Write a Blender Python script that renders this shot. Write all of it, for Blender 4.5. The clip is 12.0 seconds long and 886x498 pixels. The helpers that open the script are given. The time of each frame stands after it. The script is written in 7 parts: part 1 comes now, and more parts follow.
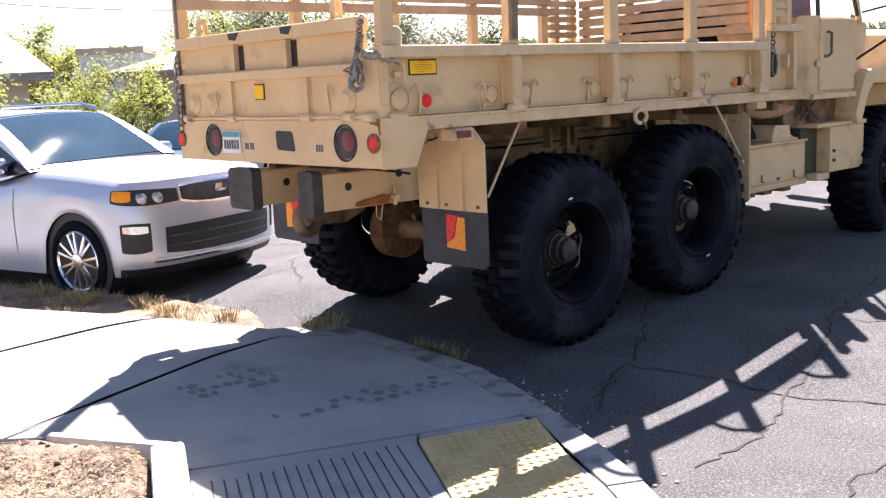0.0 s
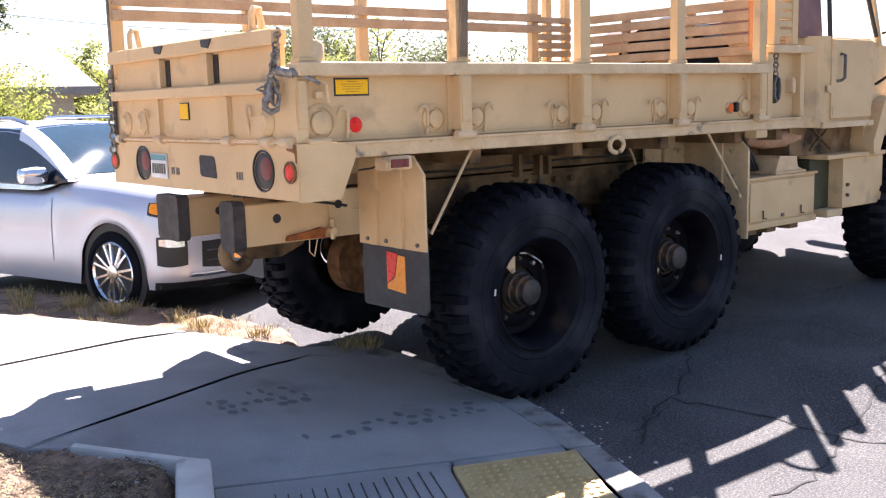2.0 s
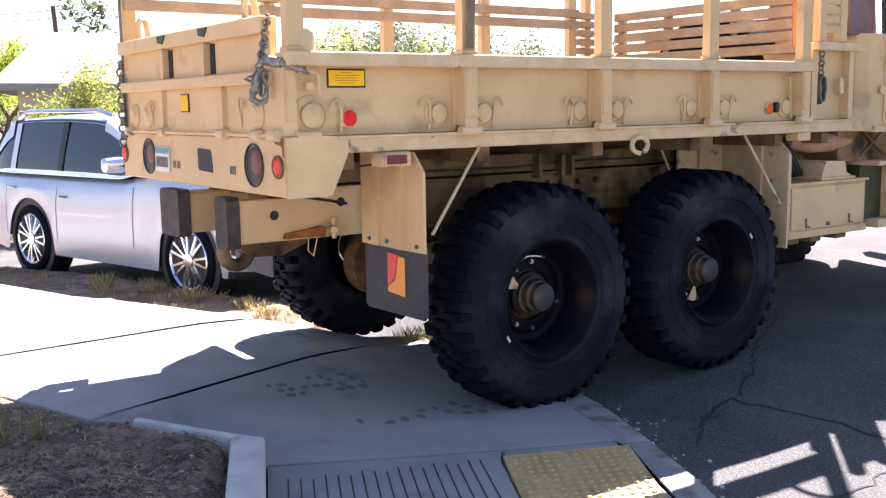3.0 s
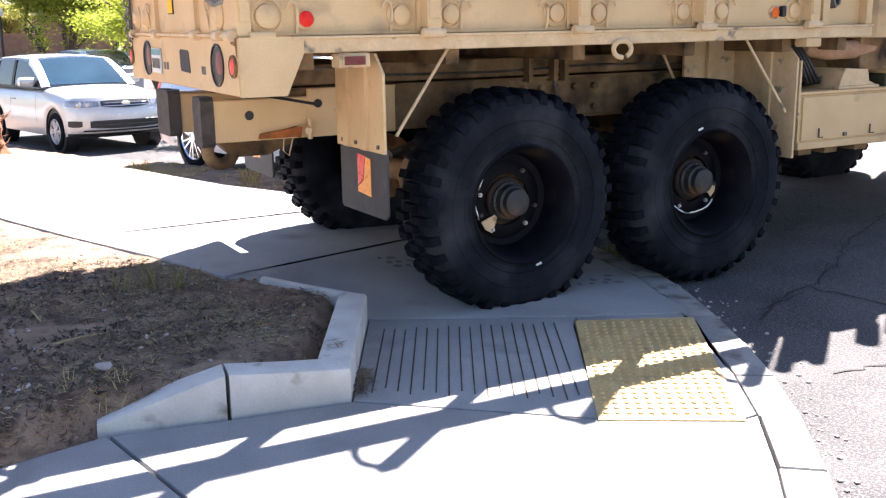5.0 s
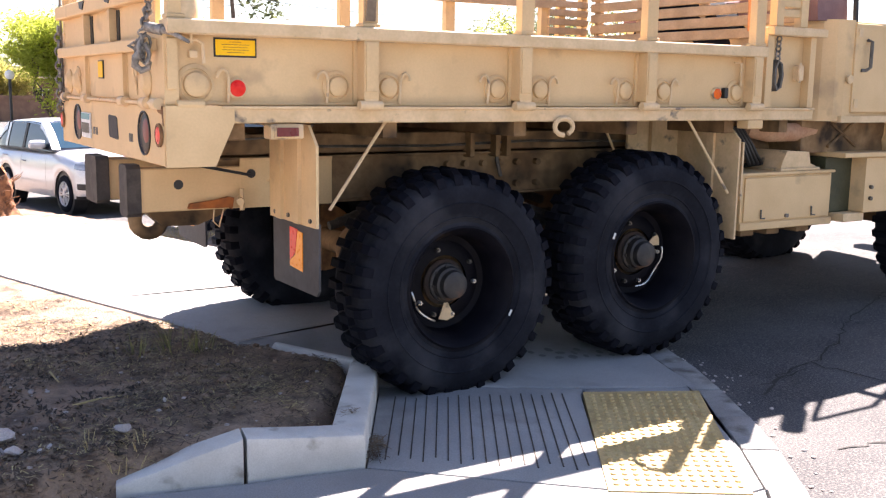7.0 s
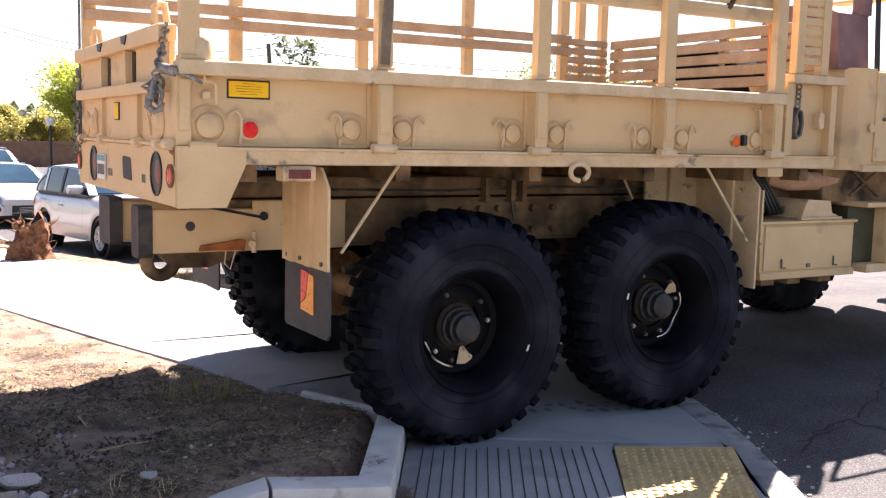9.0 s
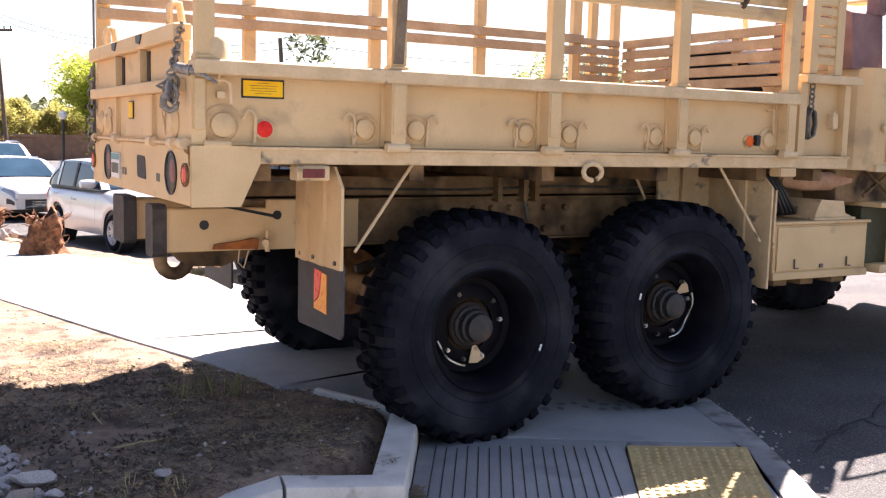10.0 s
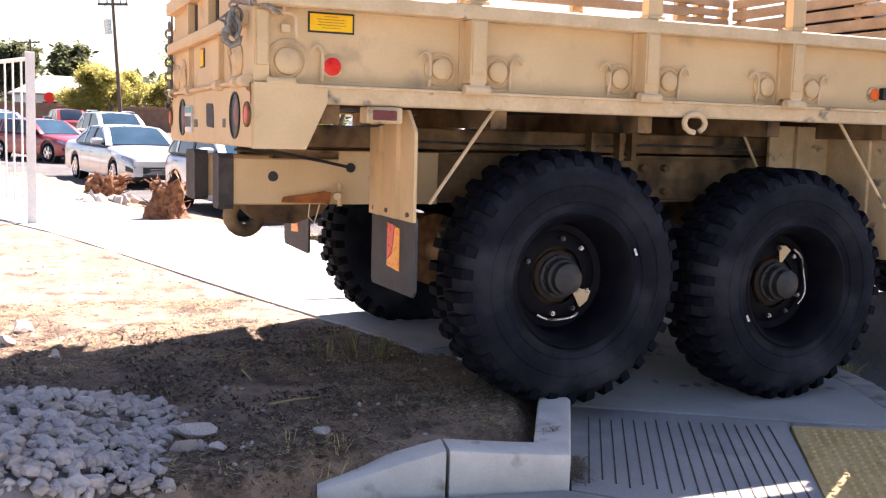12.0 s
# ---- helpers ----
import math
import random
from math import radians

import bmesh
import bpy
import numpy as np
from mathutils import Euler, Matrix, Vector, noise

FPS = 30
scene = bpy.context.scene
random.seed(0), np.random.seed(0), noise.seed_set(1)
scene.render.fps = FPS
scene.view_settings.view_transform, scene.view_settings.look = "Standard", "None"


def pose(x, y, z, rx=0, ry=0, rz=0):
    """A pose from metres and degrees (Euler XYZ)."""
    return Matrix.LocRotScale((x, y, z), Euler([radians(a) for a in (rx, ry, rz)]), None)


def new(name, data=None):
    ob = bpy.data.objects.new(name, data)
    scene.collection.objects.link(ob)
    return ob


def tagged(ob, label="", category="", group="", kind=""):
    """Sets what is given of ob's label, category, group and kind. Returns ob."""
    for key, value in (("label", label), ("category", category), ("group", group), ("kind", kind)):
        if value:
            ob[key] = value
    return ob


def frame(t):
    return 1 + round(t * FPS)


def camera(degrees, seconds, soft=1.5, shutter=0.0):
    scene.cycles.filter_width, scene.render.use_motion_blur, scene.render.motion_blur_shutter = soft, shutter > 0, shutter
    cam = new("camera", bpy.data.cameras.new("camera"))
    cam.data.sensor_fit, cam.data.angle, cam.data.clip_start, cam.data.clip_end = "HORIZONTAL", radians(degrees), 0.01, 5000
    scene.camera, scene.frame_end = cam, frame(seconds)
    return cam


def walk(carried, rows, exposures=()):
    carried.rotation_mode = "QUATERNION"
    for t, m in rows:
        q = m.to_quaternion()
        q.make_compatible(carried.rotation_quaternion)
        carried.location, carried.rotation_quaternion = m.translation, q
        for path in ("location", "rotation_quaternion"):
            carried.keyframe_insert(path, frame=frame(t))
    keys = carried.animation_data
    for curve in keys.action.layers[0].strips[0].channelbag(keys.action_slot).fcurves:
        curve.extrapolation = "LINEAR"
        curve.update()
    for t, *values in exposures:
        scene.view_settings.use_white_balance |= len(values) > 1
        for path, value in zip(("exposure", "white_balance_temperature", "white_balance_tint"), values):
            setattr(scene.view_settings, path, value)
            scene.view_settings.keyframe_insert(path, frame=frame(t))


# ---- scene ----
cam = camera(47.8, 12.0, soft=1.25)
PATH = [
    (0, (-2.579, -3.379, 1.739, 80.22, 2.93, -46.18)),
    (0.5, (-2.554, -3.342, 1.720, 80.39, 2.66, -45.73)),
    (1, (-2.549, -3.305, 1.706, 80.72, 2.27, -45.33)),
    (1.5, (-2.516, -3.264, 1.699, 81.08, 1.80, -44.65)),
    (2, (-2.495, -3.241, 1.674, 81.91, 1.21, -43.92)),
    (2.5, (-2.441, -3.258, 1.645, 82.78, 0.75, -42.34)),
    (4.5, (-2.421, -3.896, 1.495, 78.13, 0.18, -29.32)),
    (5, (-2.485, -4.056, 1.500, 77.68, 0.47, -29.91)),
    (5.5, (-2.562, -4.134, 1.507, 78.43, 0.31, -30.71)),
    (6, (-2.594, -4.181, 1.544, 79.10, -0.14, -30.64)),
    (6.5, (-2.597, -4.171, 1.548, 80.25, -0.41, -30.12)),
    (7, (-2.613, -4.122, 1.536, 81.57, -0.68, -29.85)),
    (9, (-2.599, -4.102, 1.537, 84.32, -1.17, -28.00)),
    (9.5, (-2.603, -4.086, 1.539, 84.27, -1.23, -27.78)),
    (10, (-2.610, -4.090, 1.559, 83.97, -1.30, -27.38)),
    (10.5, (-2.625, -4.088, 1.548, 83.74, -1.32, -26.06)),
    (11, (-2.647, -4.051, 1.528, 83.35, -1.50, -24.47)),
    (11.5, (-2.697, -3.988, 1.477, 83.21, -1.91, -22.62)),
    (12, (-2.818, -3.811, 1.445, 82.62, -2.17, -21.86)),
]
TRUCK = [
    (0, (2.494, 0.321, -0.004, 0.03, 0.58, -4.24)),
    (0.5, (2.331, 0.332, -0.007, 0.03, 0.31, -4.37)),
    (1, (2.212, 0.359, -0.002, 0.01, 0.05, -4.50)),
    (1.5, (1.984, 0.364, -0.008, -0.02, -0.21, -4.61)),
    (2, (1.763, 0.351, 0.000, -0.07, -0.45, -4.59)),
    (2.5, (1.556, 0.317, -0.008, -0.07, -0.61, -4.36)),
    (4.5, (0.767, 0.346, -0.025, 0.26, -0.62, -1.83)),
    (5, (0.568, 0.304, -0.038, 0.37, -0.57, -1.01)),
    (5.5, (0.390, 0.272, -0.032, 0.49, -0.47, -0.21)),
    (6, (0.277, 0.286, -0.028, 0.61, -0.33, 0.50)),
    (6.5, (0.167, 0.289, -0.023, 0.70, -0.25, 1.07)),
    (7, (0.076, 0.271, -0.023, 0.75, -0.24, 1.45)),
    (9, (-0.022, 0.281, 0.003, 0.73, -0.22, 1.96)),
    (9.5, (-0.020, 0.284, -0.001, 0.65, -0.17, 2.00)),
    (10, (-0.022, 0.286, -0.002, 0.49, -0.11, 2.03)),
    (10.5, (-0.045, 0.287, 0.009, 0.22, -0.07, 2.02)),
    (11, (-0.101, 0.286, 0.024, -0.16, -0.09, 1.89)),
    (11.5, (-0.298, 0.246, 0.045, -0.60, -0.17, 1.68)),
    (12, (-0.451, 0.224, 0.046, -1.07, -0.29, 1.40)),
]
HUBS = [
    (0, -0.0, 0.603, 0.707),
    (0.5, -15.5, 0.606, 0.692),
    (1, -26.9, 0.607, 0.686),
    (1.5, -48.7, 0.606, 0.668),
    (2, -69.8, 0.612, 0.649),
    (2.5, -89.5, 0.620, 0.637),
    (4.5, -164.9, 0.617, 0.601),
    (5, -183.8, 0.611, 0.609),
    (5.5, -200.9, 0.600, 0.631),
    (6, -211.6, 0.588, 0.644),
    (6.5, -222.2, 0.580, 0.650),
    (7, -230.9, 0.582, 0.649),
    (9, -240.2, 0.594, 0.630),
    (9.5, -240.0, 0.595, 0.628),
    (10, -240.2, 0.595, 0.629),
    (10.5, -242.4, 0.596, 0.622),
    (11, -247.7, 0.613, 0.612),
    (11.5, -266.5, 0.648, 0.600),
    (12, -281.2, 0.662, 0.587),
]
walk(cam, [(t, pose(*p)) for t, p in PATH],
     exposures=[(0, 2.20, 6300, 23), (2.5, 2.50, 6300, 23), (5.5, 2.78, 6500, 20), (7, 2.70, 6750, 24), (9, 2.32, 6800, 25), (10, 2.40, 6800, 25), (12, 2.60, 6850, 26)])

# ---- light ----
SUN_WAY = Vector((-0.65, -0.49, -1.0))
sun = new("sun", bpy.data.lights.new("sun", "SUN"))
sun.data.energy, sun.data.angle, sun.data.color = 5.0, radians(0.53), (1.0, 0.95, 0.87)
sun.matrix_world = SUN_WAY.to_track_quat("-Z", "Y").to_matrix().to_4x4()
world = bpy.data.worlds.new("world")
scene.world = world
world.use_nodes = True
sky = world.node_tree.nodes.new("ShaderNodeTexSky")
sky.sky_type, sky.sun_disc = "NISHITA", False
sky.sun_elevation, sky.sun_rotation = radians(50.9), radians(53.0)
sky.air_density, sky.dust_density = 1.1, 0.4
world.node_tree.links.new(sky.outputs[0], world.node_tree.nodes["Background"].inputs[0])
world.node_tree.nodes["Background"].inputs[1].default_value = 0.042


# ---- materials ----
def material(name, a, b=None, rough=0.6, metal=0.0, scale=6.0, fine=60.0, bump=0.15, edge=(0.4, 0.62), spread=0.0,
             coat=0.0, spec=0.5, grain=0.55, stain=None, stain_at=(0.6, 0.7), stain_scale=3.0, depth=0.01):
    """Two tones mixed by a coarse and a fine noise, with relief; a stain of a third tone where given."""
    m = bpy.data.materials.new(name)
    m.use_nodes = True
    nt = m.node_tree
    N, L = nt.nodes, nt.links
    bs = N["Principled BSDF"]
    bs.inputs["Metallic"].default_value = metal
    bs.inputs["Coat Weight"].default_value = coat
    bs.inputs["Specular IOR Level"].default_value = spec
    bs.inputs["Coat Roughness"].default_value = 0.042
    geo = N.new("ShaderNodeTexCoord")
    n1 = N.new("ShaderNodeTexNoise")
    n1.inputs["Scale"].default_value, n1.inputs["Detail"].default_value = scale, 6
    n2 = N.new("ShaderNodeTexNoise")
    n2.inputs["Scale"].default_value, n2.inputs["Detail"].default_value = fine, 4
    for n in (n1, n2):
        L.new(geo.outputs["Object"], n.inputs["Vector"])
    r1 = N.new("ShaderNodeValToRGB")
    r1.color_ramp.elements[0].position, r1.color_ramp.elements[1].position = edge
    r1.color_ramp.elements[0].color, r1.color_ramp.elements[1].color = (*a, 1), (*(b or a), 1)
    L.new(n1.outputs["Fac"], r1.inputs["Fac"])
    mul = N.new("ShaderNodeMixRGB")
    mul.blend_type, mul.inputs["Fac"].default_value = "MULTIPLY", grain
    rr = N.new("ShaderNodeValToRGB")
    rr.color_ramp.elements[0].position, rr.color_ramp.elements[1].position = 0.3, 0.65
    rr.color_ramp.elements[0].color, rr.color_ramp.elements[1].color = (0.62, 0.62, 0.62, 1), (1, 1, 1, 1)
    L.new(n2.outputs["Fac"], rr.inputs["Fac"])
    L.new(r1.outputs["Color"], mul.inputs[1])
    L.new(rr.outputs["Color"], mul.inputs[2])
    colour = mul.outputs["Color"]
    if stain:
        n3 = N.new("ShaderNodeTexNoise")
        n3.inputs["Scale"].default_value, n3.inputs["Detail"].default_value = stain_scale, 8
        L.new(geo.outputs["Object"], n3.inputs["Vector"])
        r3 = N.new("ShaderNodeValToRGB")
        r3.color_ramp.elements[0].position, r3.color_ramp.elements[1].position = stain_at
        L.new(n3.outputs["Fac"], r3.inputs["Fac"])
        mx = N.new("ShaderNodeMixRGB")
        mx.inputs[2].default_value = (*stain, 1)
        L.new(r3.outputs["Color"], mx.inputs["Fac"])
        L.new(colour, mx.inputs[1])
        colour = mx.outputs["Color"]
    if spread:
        info = N.new("ShaderNodeObjectInfo")
        hs = N.new("ShaderNodeHueSaturation")
        mr = N.new("ShaderNodeMapRange")
        mr.inputs["To Min"].default_value, mr.inputs["To Max"].default_value = 1 - spread, 1 + spread
        L.new(info.outputs["Random"], mr.inputs["Value"])
        L.new(mr.outputs[0], hs.inputs["Value"])
        L.new(colour, hs.inputs["Color"])
        colour = hs.outputs["Color"]
    L.new(colour, bs.inputs["Base Color"])
    rg = N.new("ShaderNodeMapRange")
    rg.inputs["To Min"].default_value, rg.inputs["To Max"].default_value = max(rough - 0.12, 0.02), min(rough + 0.12, 1)
    L.new(n1.outputs["Fac"], rg.inputs["Value"])
    L.new(rg.outputs[0], bs.inputs["Roughness"])
    if bump:
        bp = N.new("ShaderNodeBump")
        bp.inputs["Strength"].default_value, bp.inputs["Distance"].default_value = bump, depth
        L.new(n2.outputs["Fac"], bp.inputs["Height"])
        L.new(bp.outputs[0], bs.inputs["Normal"])
    return m


TAN = material("sand_paint", (0.645, 0.445, 0.232), (0.71, 0.50, 0.268), 0.6, scale=3.0, fine=90, bump=0.04, grain=0.15, spec=0.3,
               stain=(0.42, 0.29, 0.17), stain_at=(0.58, 0.76), stain_scale=4.5)
TAN_WORN = material("worn_sand_paint", (0.62, 0.445, 0.25), (0.73, 0.535, 0.32), 0.6, scale=7, fine=60, bump=0.06, grain=0.25, spec=0.3,
                    stain=(0.20, 0.16, 0.12), stain_at=(0.62, 0.70), stain_scale=9)
# dirty sand paint, with the shade below the bed mixed into its tone
TAN_DIRTY_SHADED = material("dusty_sand_paint", (0.20, 0.12, 0.06), (0.31, 0.20, 0.105), 0.8, spec=0.2, scale=4, fine=40, bump=0.15,
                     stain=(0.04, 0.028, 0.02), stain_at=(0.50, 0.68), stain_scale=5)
RUST = material("rusted_steel", (0.16, 0.07, 0.03), (0.30, 0.15, 0.06), 0.85, scale=14, fine=120, bump=0.3)
STEEL = material("worn_steel", (0.10, 0.095, 0.085), (0.19, 0.17, 0.15), 0.5, metal=0.6, scale=12, fine=90)
BRIGHT = material("bare_metal", (0.55, 0.54, 0.52), (0.7, 0.69, 0.66), 0.3, metal=0.9, scale=10, bump=0.03)
RUBBER = material("tyre_rubber", (0.0042, 0.0048, 0.0086), (0.0092, 0.0102, 0.0160), 0.85, spec=0.09, scale=5, fine=45, bump=0.15,
                  stain=(0.024, 0.025, 0.031), stain_at=(0.58, 0.82), stain_scale=3)
SIDEWALL = material("dusty_tyre_sidewall", (0.0085, 0.0098, 0.0150), (0.0190, 0.0210, 0.0285), 0.85, spec=0.12, scale=4, fine=50, bump=0.12,
                    stain=(0.044, 0.045, 0.052), stain_at=(0.50, 0.78), stain_scale=3.5)
# near-black: the shade inside the deep rim is put into the paint
RIM_SHADED = material("dark_rim_paint", (0.003, 0.003, 0.006), (0.007, 0.0065, 0.010), 0.6, spec=0.12, scale=8, fine=60,
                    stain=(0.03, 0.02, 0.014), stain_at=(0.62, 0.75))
FLAP = material("grey_rubber_flap", (0.035, 0.036, 0.042), (0.06, 0.06, 0.066), 0.7, scale=8, fine=30)
BLACK = material("black_plastic", (0.012, 0.012, 0.013), (0.02, 0.02, 0.021), 0.5, scale=9)
RED_LENS = material("red_lens", (0.72, 0.015, 0.01), (0.80, 0.03, 0.015), 0.3, scale=40, bump=0.02, spec=0.25, grain=0.1)
ORANGE_LENS = material("orange_lens", (0.88, 0.27, 0.01), (0.92, 0.33, 0.015), 0.3, scale=40, bump=0.02, spec=0.25, grain=0.1)
YELLOW = material("yellow_sticker", (0.90, 0.50, 0.01), (0.95, 0.55, 0.015), 0.5, spec=0.2, grain=0.1, scale=10, bump=0.0)
OLIVE = material("olive_paint", (0.045, 0.048, 0.022), (0.07, 0.07, 0.035), 0.6, scale=6)
CANVAS = material("faded_canvas", (0.20, 0.115, 0.115), (0.27, 0.165, 0.16), 0.9, scale=5, fine=150, bump=0.3)
WHITE = material("white_paint", (0.74, 0.74, 0.72), (0.8, 0.8, 0.78), 0.5, scale=8, bump=0.03)
CONCRETE = material("pavement_concrete", (0.285, 0.285, 0.28), (0.35, 0.346, 0.338), 0.9, spec=0.2, scale=1.6, fine=140, bump=0.25,
                    stain=(0.20, 0.195, 0.188), stain_at=(0.56, 0.72), stain_scale=2.2, spread=0.05)
KERB = material("kerb_concrete", (0.50, 0.475, 0.43), (0.60, 0.575, 0.525), 0.9, scale=5, fine=150, bump=0.15, grain=0.3,
                stain=(0.25, 0.22, 0.18), stain_at=(0.60, 0.74), stain_scale=7)
JOINT = material("joint_dirt", (0.045, 0.038, 0.032), (0.085, 0.072, 0.058), 0.95, scale=20)
ASPHALT = material("worn_asphalt", (0.056, 0.056, 0.060), (0.095, 0.094, 0.095), 0.95, spec=0.2, scale=1.2, fine=170, bump=0.5,
                   stain=(0.21, 0.195, 0.178), stain_at=(0.46, 0.80), stain_scale=85)
CRACK = material("crack_tar", (0.018, 0.017, 0.016), (0.03, 0.028, 0.026), 0.9, scale=12)
DIRT = material("dry_dirt", (0.23, 0.148, 0.098), (0.335, 0.232, 0.155), 0.98, scale=2.0, fine=70, bump=0.8,
                stain=(0.095, 0.062, 0.043), stain_at=(0.50, 0.66), stain_scale=6, depth=0.02)
STRAW = material("dry_grass", (0.40, 0.30, 0.13), (0.52, 0.42, 0.20), 0.9, scale=3, bump=0)
LITTER = material("dry_twigs", (0.09, 0.06, 0.04), (0.26, 0.19, 0.125), 0.95, scale=3, bump=0)
GREEN_WEED = material("weed_green", (0.13, 0.13, 0.035), (0.26, 0.23, 0.08), 0.8, scale=3, bump=0)
ROCK = material("pale_rock", (0.45, 0.385, 0.35), (0.60, 0.53, 0.49), 0.9, scale=9, fine=60, bump=0.4, spread=0.2)
PAD = material("yellow_tactile_tile", (0.50, 0.35, 0.14), (0.60, 0.44, 0.20), 0.7, scale=5, fine=80, bump=0.1,
               stain=(0.33, 0.23, 0.10), stain_at=(0.56, 0.72), stain_scale=6)
BARK = material("palm_stump_bark", (0.11, 0.042, 0.018), (0.27, 0.115, 0.048), 0.95, scale=14, fine=60, bump=0.8)
TRUNK = material("tree_bark", (0.09, 0.065, 0.045), (0.15, 0.11, 0.08), 0.95, scale=10, fine=60, bump=0.5)


def leaf_material(name, a, b):
    """A thin leaf that lets light through."""
    m = material(name, a, b, 0.7, scale=0.8, bump=0, grain=0.3)
    N, L = m.node_tree.nodes, m.node_tree.links
    out = [n for n in N if n.type == "OUTPUT_MATERIAL"][0]
    bs = N["Principled BSDF"]
    tr = N.new("ShaderNodeBsdfTranslucent")
    L.new(bs.inputs["Base Color"].links[0].from_socket, tr.inputs["Color"])
    mix = N.new("ShaderNodeMixShader")
    mix.inputs[0].default_value = 0.7
    L.new(bs.outputs[0], mix.inputs[1])
    L.new(tr.outputs[0], mix.inputs[2])
    L.new(mix.outputs[0], out.inputs[0])
    return m


LEAF_LIGHT = leaf_material("mesquite_leaf", (0.235, 0.265, 0.055), (0.33, 0.345, 0.10))
LEAF_LIME = leaf_material("bright_leaf", (0.30, 0.36, 0.04), (0.42, 0.47, 0.08))
LEAF_OLIVE = leaf_material("olive_leaf", (0.32, 0.30, 0.08), (0.44, 0.40, 0.13))
LEAF_DARK = leaf_material("dark_leaf", (0.07, 0.085, 0.04), (0.13, 0.145, 0.07))
STUCCO = material("pale_stucco", (0.52, 0.43, 0.33), (0.60, 0.50, 0.40), 0.95, scale=2, fine=60, bump=0.2)
ADOBE = material("brown_stucco", (0.22, 0.12, 0.08), (0.28, 0.16, 0.10), 0.95, scale=2, fine=60, bump=0.2)
ROOF = material("pale_shingle", (0.24, 0.22, 0.205), (0.31, 0.29, 0.27), 0.9, scale=3, fine=40, bump=0.3)
ROOF_RED = material("red_roof_tile", (0.25, 0.10, 0.07), (0.32, 0.14, 0.09), 0.9, scale=3, fine=40, bump=0.3)
WOODPOLE = material("pole_wood", (0.10, 0.07, 0.05), (0.16, 0.11, 0.08), 0.9, scale=10, fine=60, bump=0.3)
WINDOW = material("window_glass_dark", (0.02, 0.025, 0.03), (0.03, 0.035, 0.045), 0.08, scale=2, bump=0, coat=0.8)
TINT = material("tinted_car_glass", (0.010, 0.016, 0.028), (0.014, 0.022, 0.036), 0.06, scale=1, bump=0, coat=0.3)
SHIELD = material("windscreen_glass", (0.022, 0.050, 0.080), (0.032, 0.070, 0.110), -0.08, scale=1, bump=0, coat=0.0, spec=0.12)
CHROME = material("chrome", (0.75, 0.75, 0.76), (0.82, 0.82, 0.83), 0.12, metal=1.0, scale=3, bump=0)
SILVER = material("silver_car_paint", (0.58, 0.60, 0.68), (0.62, 0.64, 0.71), 0.30, metal=0.45, scale=300, fine=600, bump=0, coat=0.8)
SILVER_PALE = material("pale_silver_car_paint", (0.56, 0.57, 0.58), (0.60, 0.61, 0.62), 0.32, metal=0.3, scale=300, bump=0, coat=0.8)
PAINT_RED = material("red_car_paint", (0.25, 0.015, 0.02), (0.30, 0.02, 0.025), 0.3, metal=0.2, scale=300, bump=0, coat=0.8)
PAINT_WHITE = material("white_car_paint", (0.70, 0.71, 0.72), (0.74, 0.75, 0.76), 0.3, scale=300, bump=0, coat=0.8)
PAINT_BLUE = material("blue_car_paint", (0.10, 0.16, 0.28), (0.12, 0.18, 0.30), 0.3, metal=0.3, scale=300, bump=0, coat=0.8)
LAMP_GLASS = material("headlamp_glass", (0.30, 0.32, 0.34), (0.45, 0.46, 0.48), 0.15, metal=0.5, scale=30, bump=0, coat=1.0)


# ---- building helpers ----
def solid(bm, pts, faces):
    vs = [bm.verts.new(p) for p in pts]
    for f in faces:
        bm.faces.new([vs[i] for i in f])
    return vs


def box(bm, x0, x1, y0, y1, z0, z1, m=None):
    """A box with slightly chamfered vertical and top edges."""
    b = min(0.006, 0.2 * min(abs(x1 - x0), abs(y1 - y0), abs(z1 - z0)))
    pts = []
    for z, i in ((z0, b), (z0 + b, 0), (z1 - b, 0), (z1, b)):
        pts += [(x0 + i, y0 + i, z), (x1 - i, y0 + i, z), (x1 - i, y1 - i, z), (x0 + i, y1 - i, z)]
    if m is not None:
        pts = [m @ Vector(p) for p in pts]
    fs = [(3, 2, 1, 0), (12, 13, 14, 15)]
    for k in (0, 4, 8):
        for j in range(4):
            fs.append((k + j, k + (j + 1) % 4, k + 4 + (j + 1) % 4, k + 4 + j))
    solid(bm, pts, fs)


def prism(bm, poly, axis, a, b):
    """A polygon in the other two axes, drawn out along axis from a to b."""
    n = len(poly)
    put = {"x": lambda u, v, w: (w, u, v), "y": lambda u, v, w: (u, w, v), "z": lambda u, v, w: (u, v, w)}[axis]
    pts = [put(u, v, a) for u, v in poly] + [put(u, v, b) for u, v in poly]
    solid(bm, pts, [tuple(range(n)), tuple(range(2 * n - 1, n - 1, -1))] + [(i, i + n, (i + 1) % n + n, (i + 1) % n) for i in range(n)])


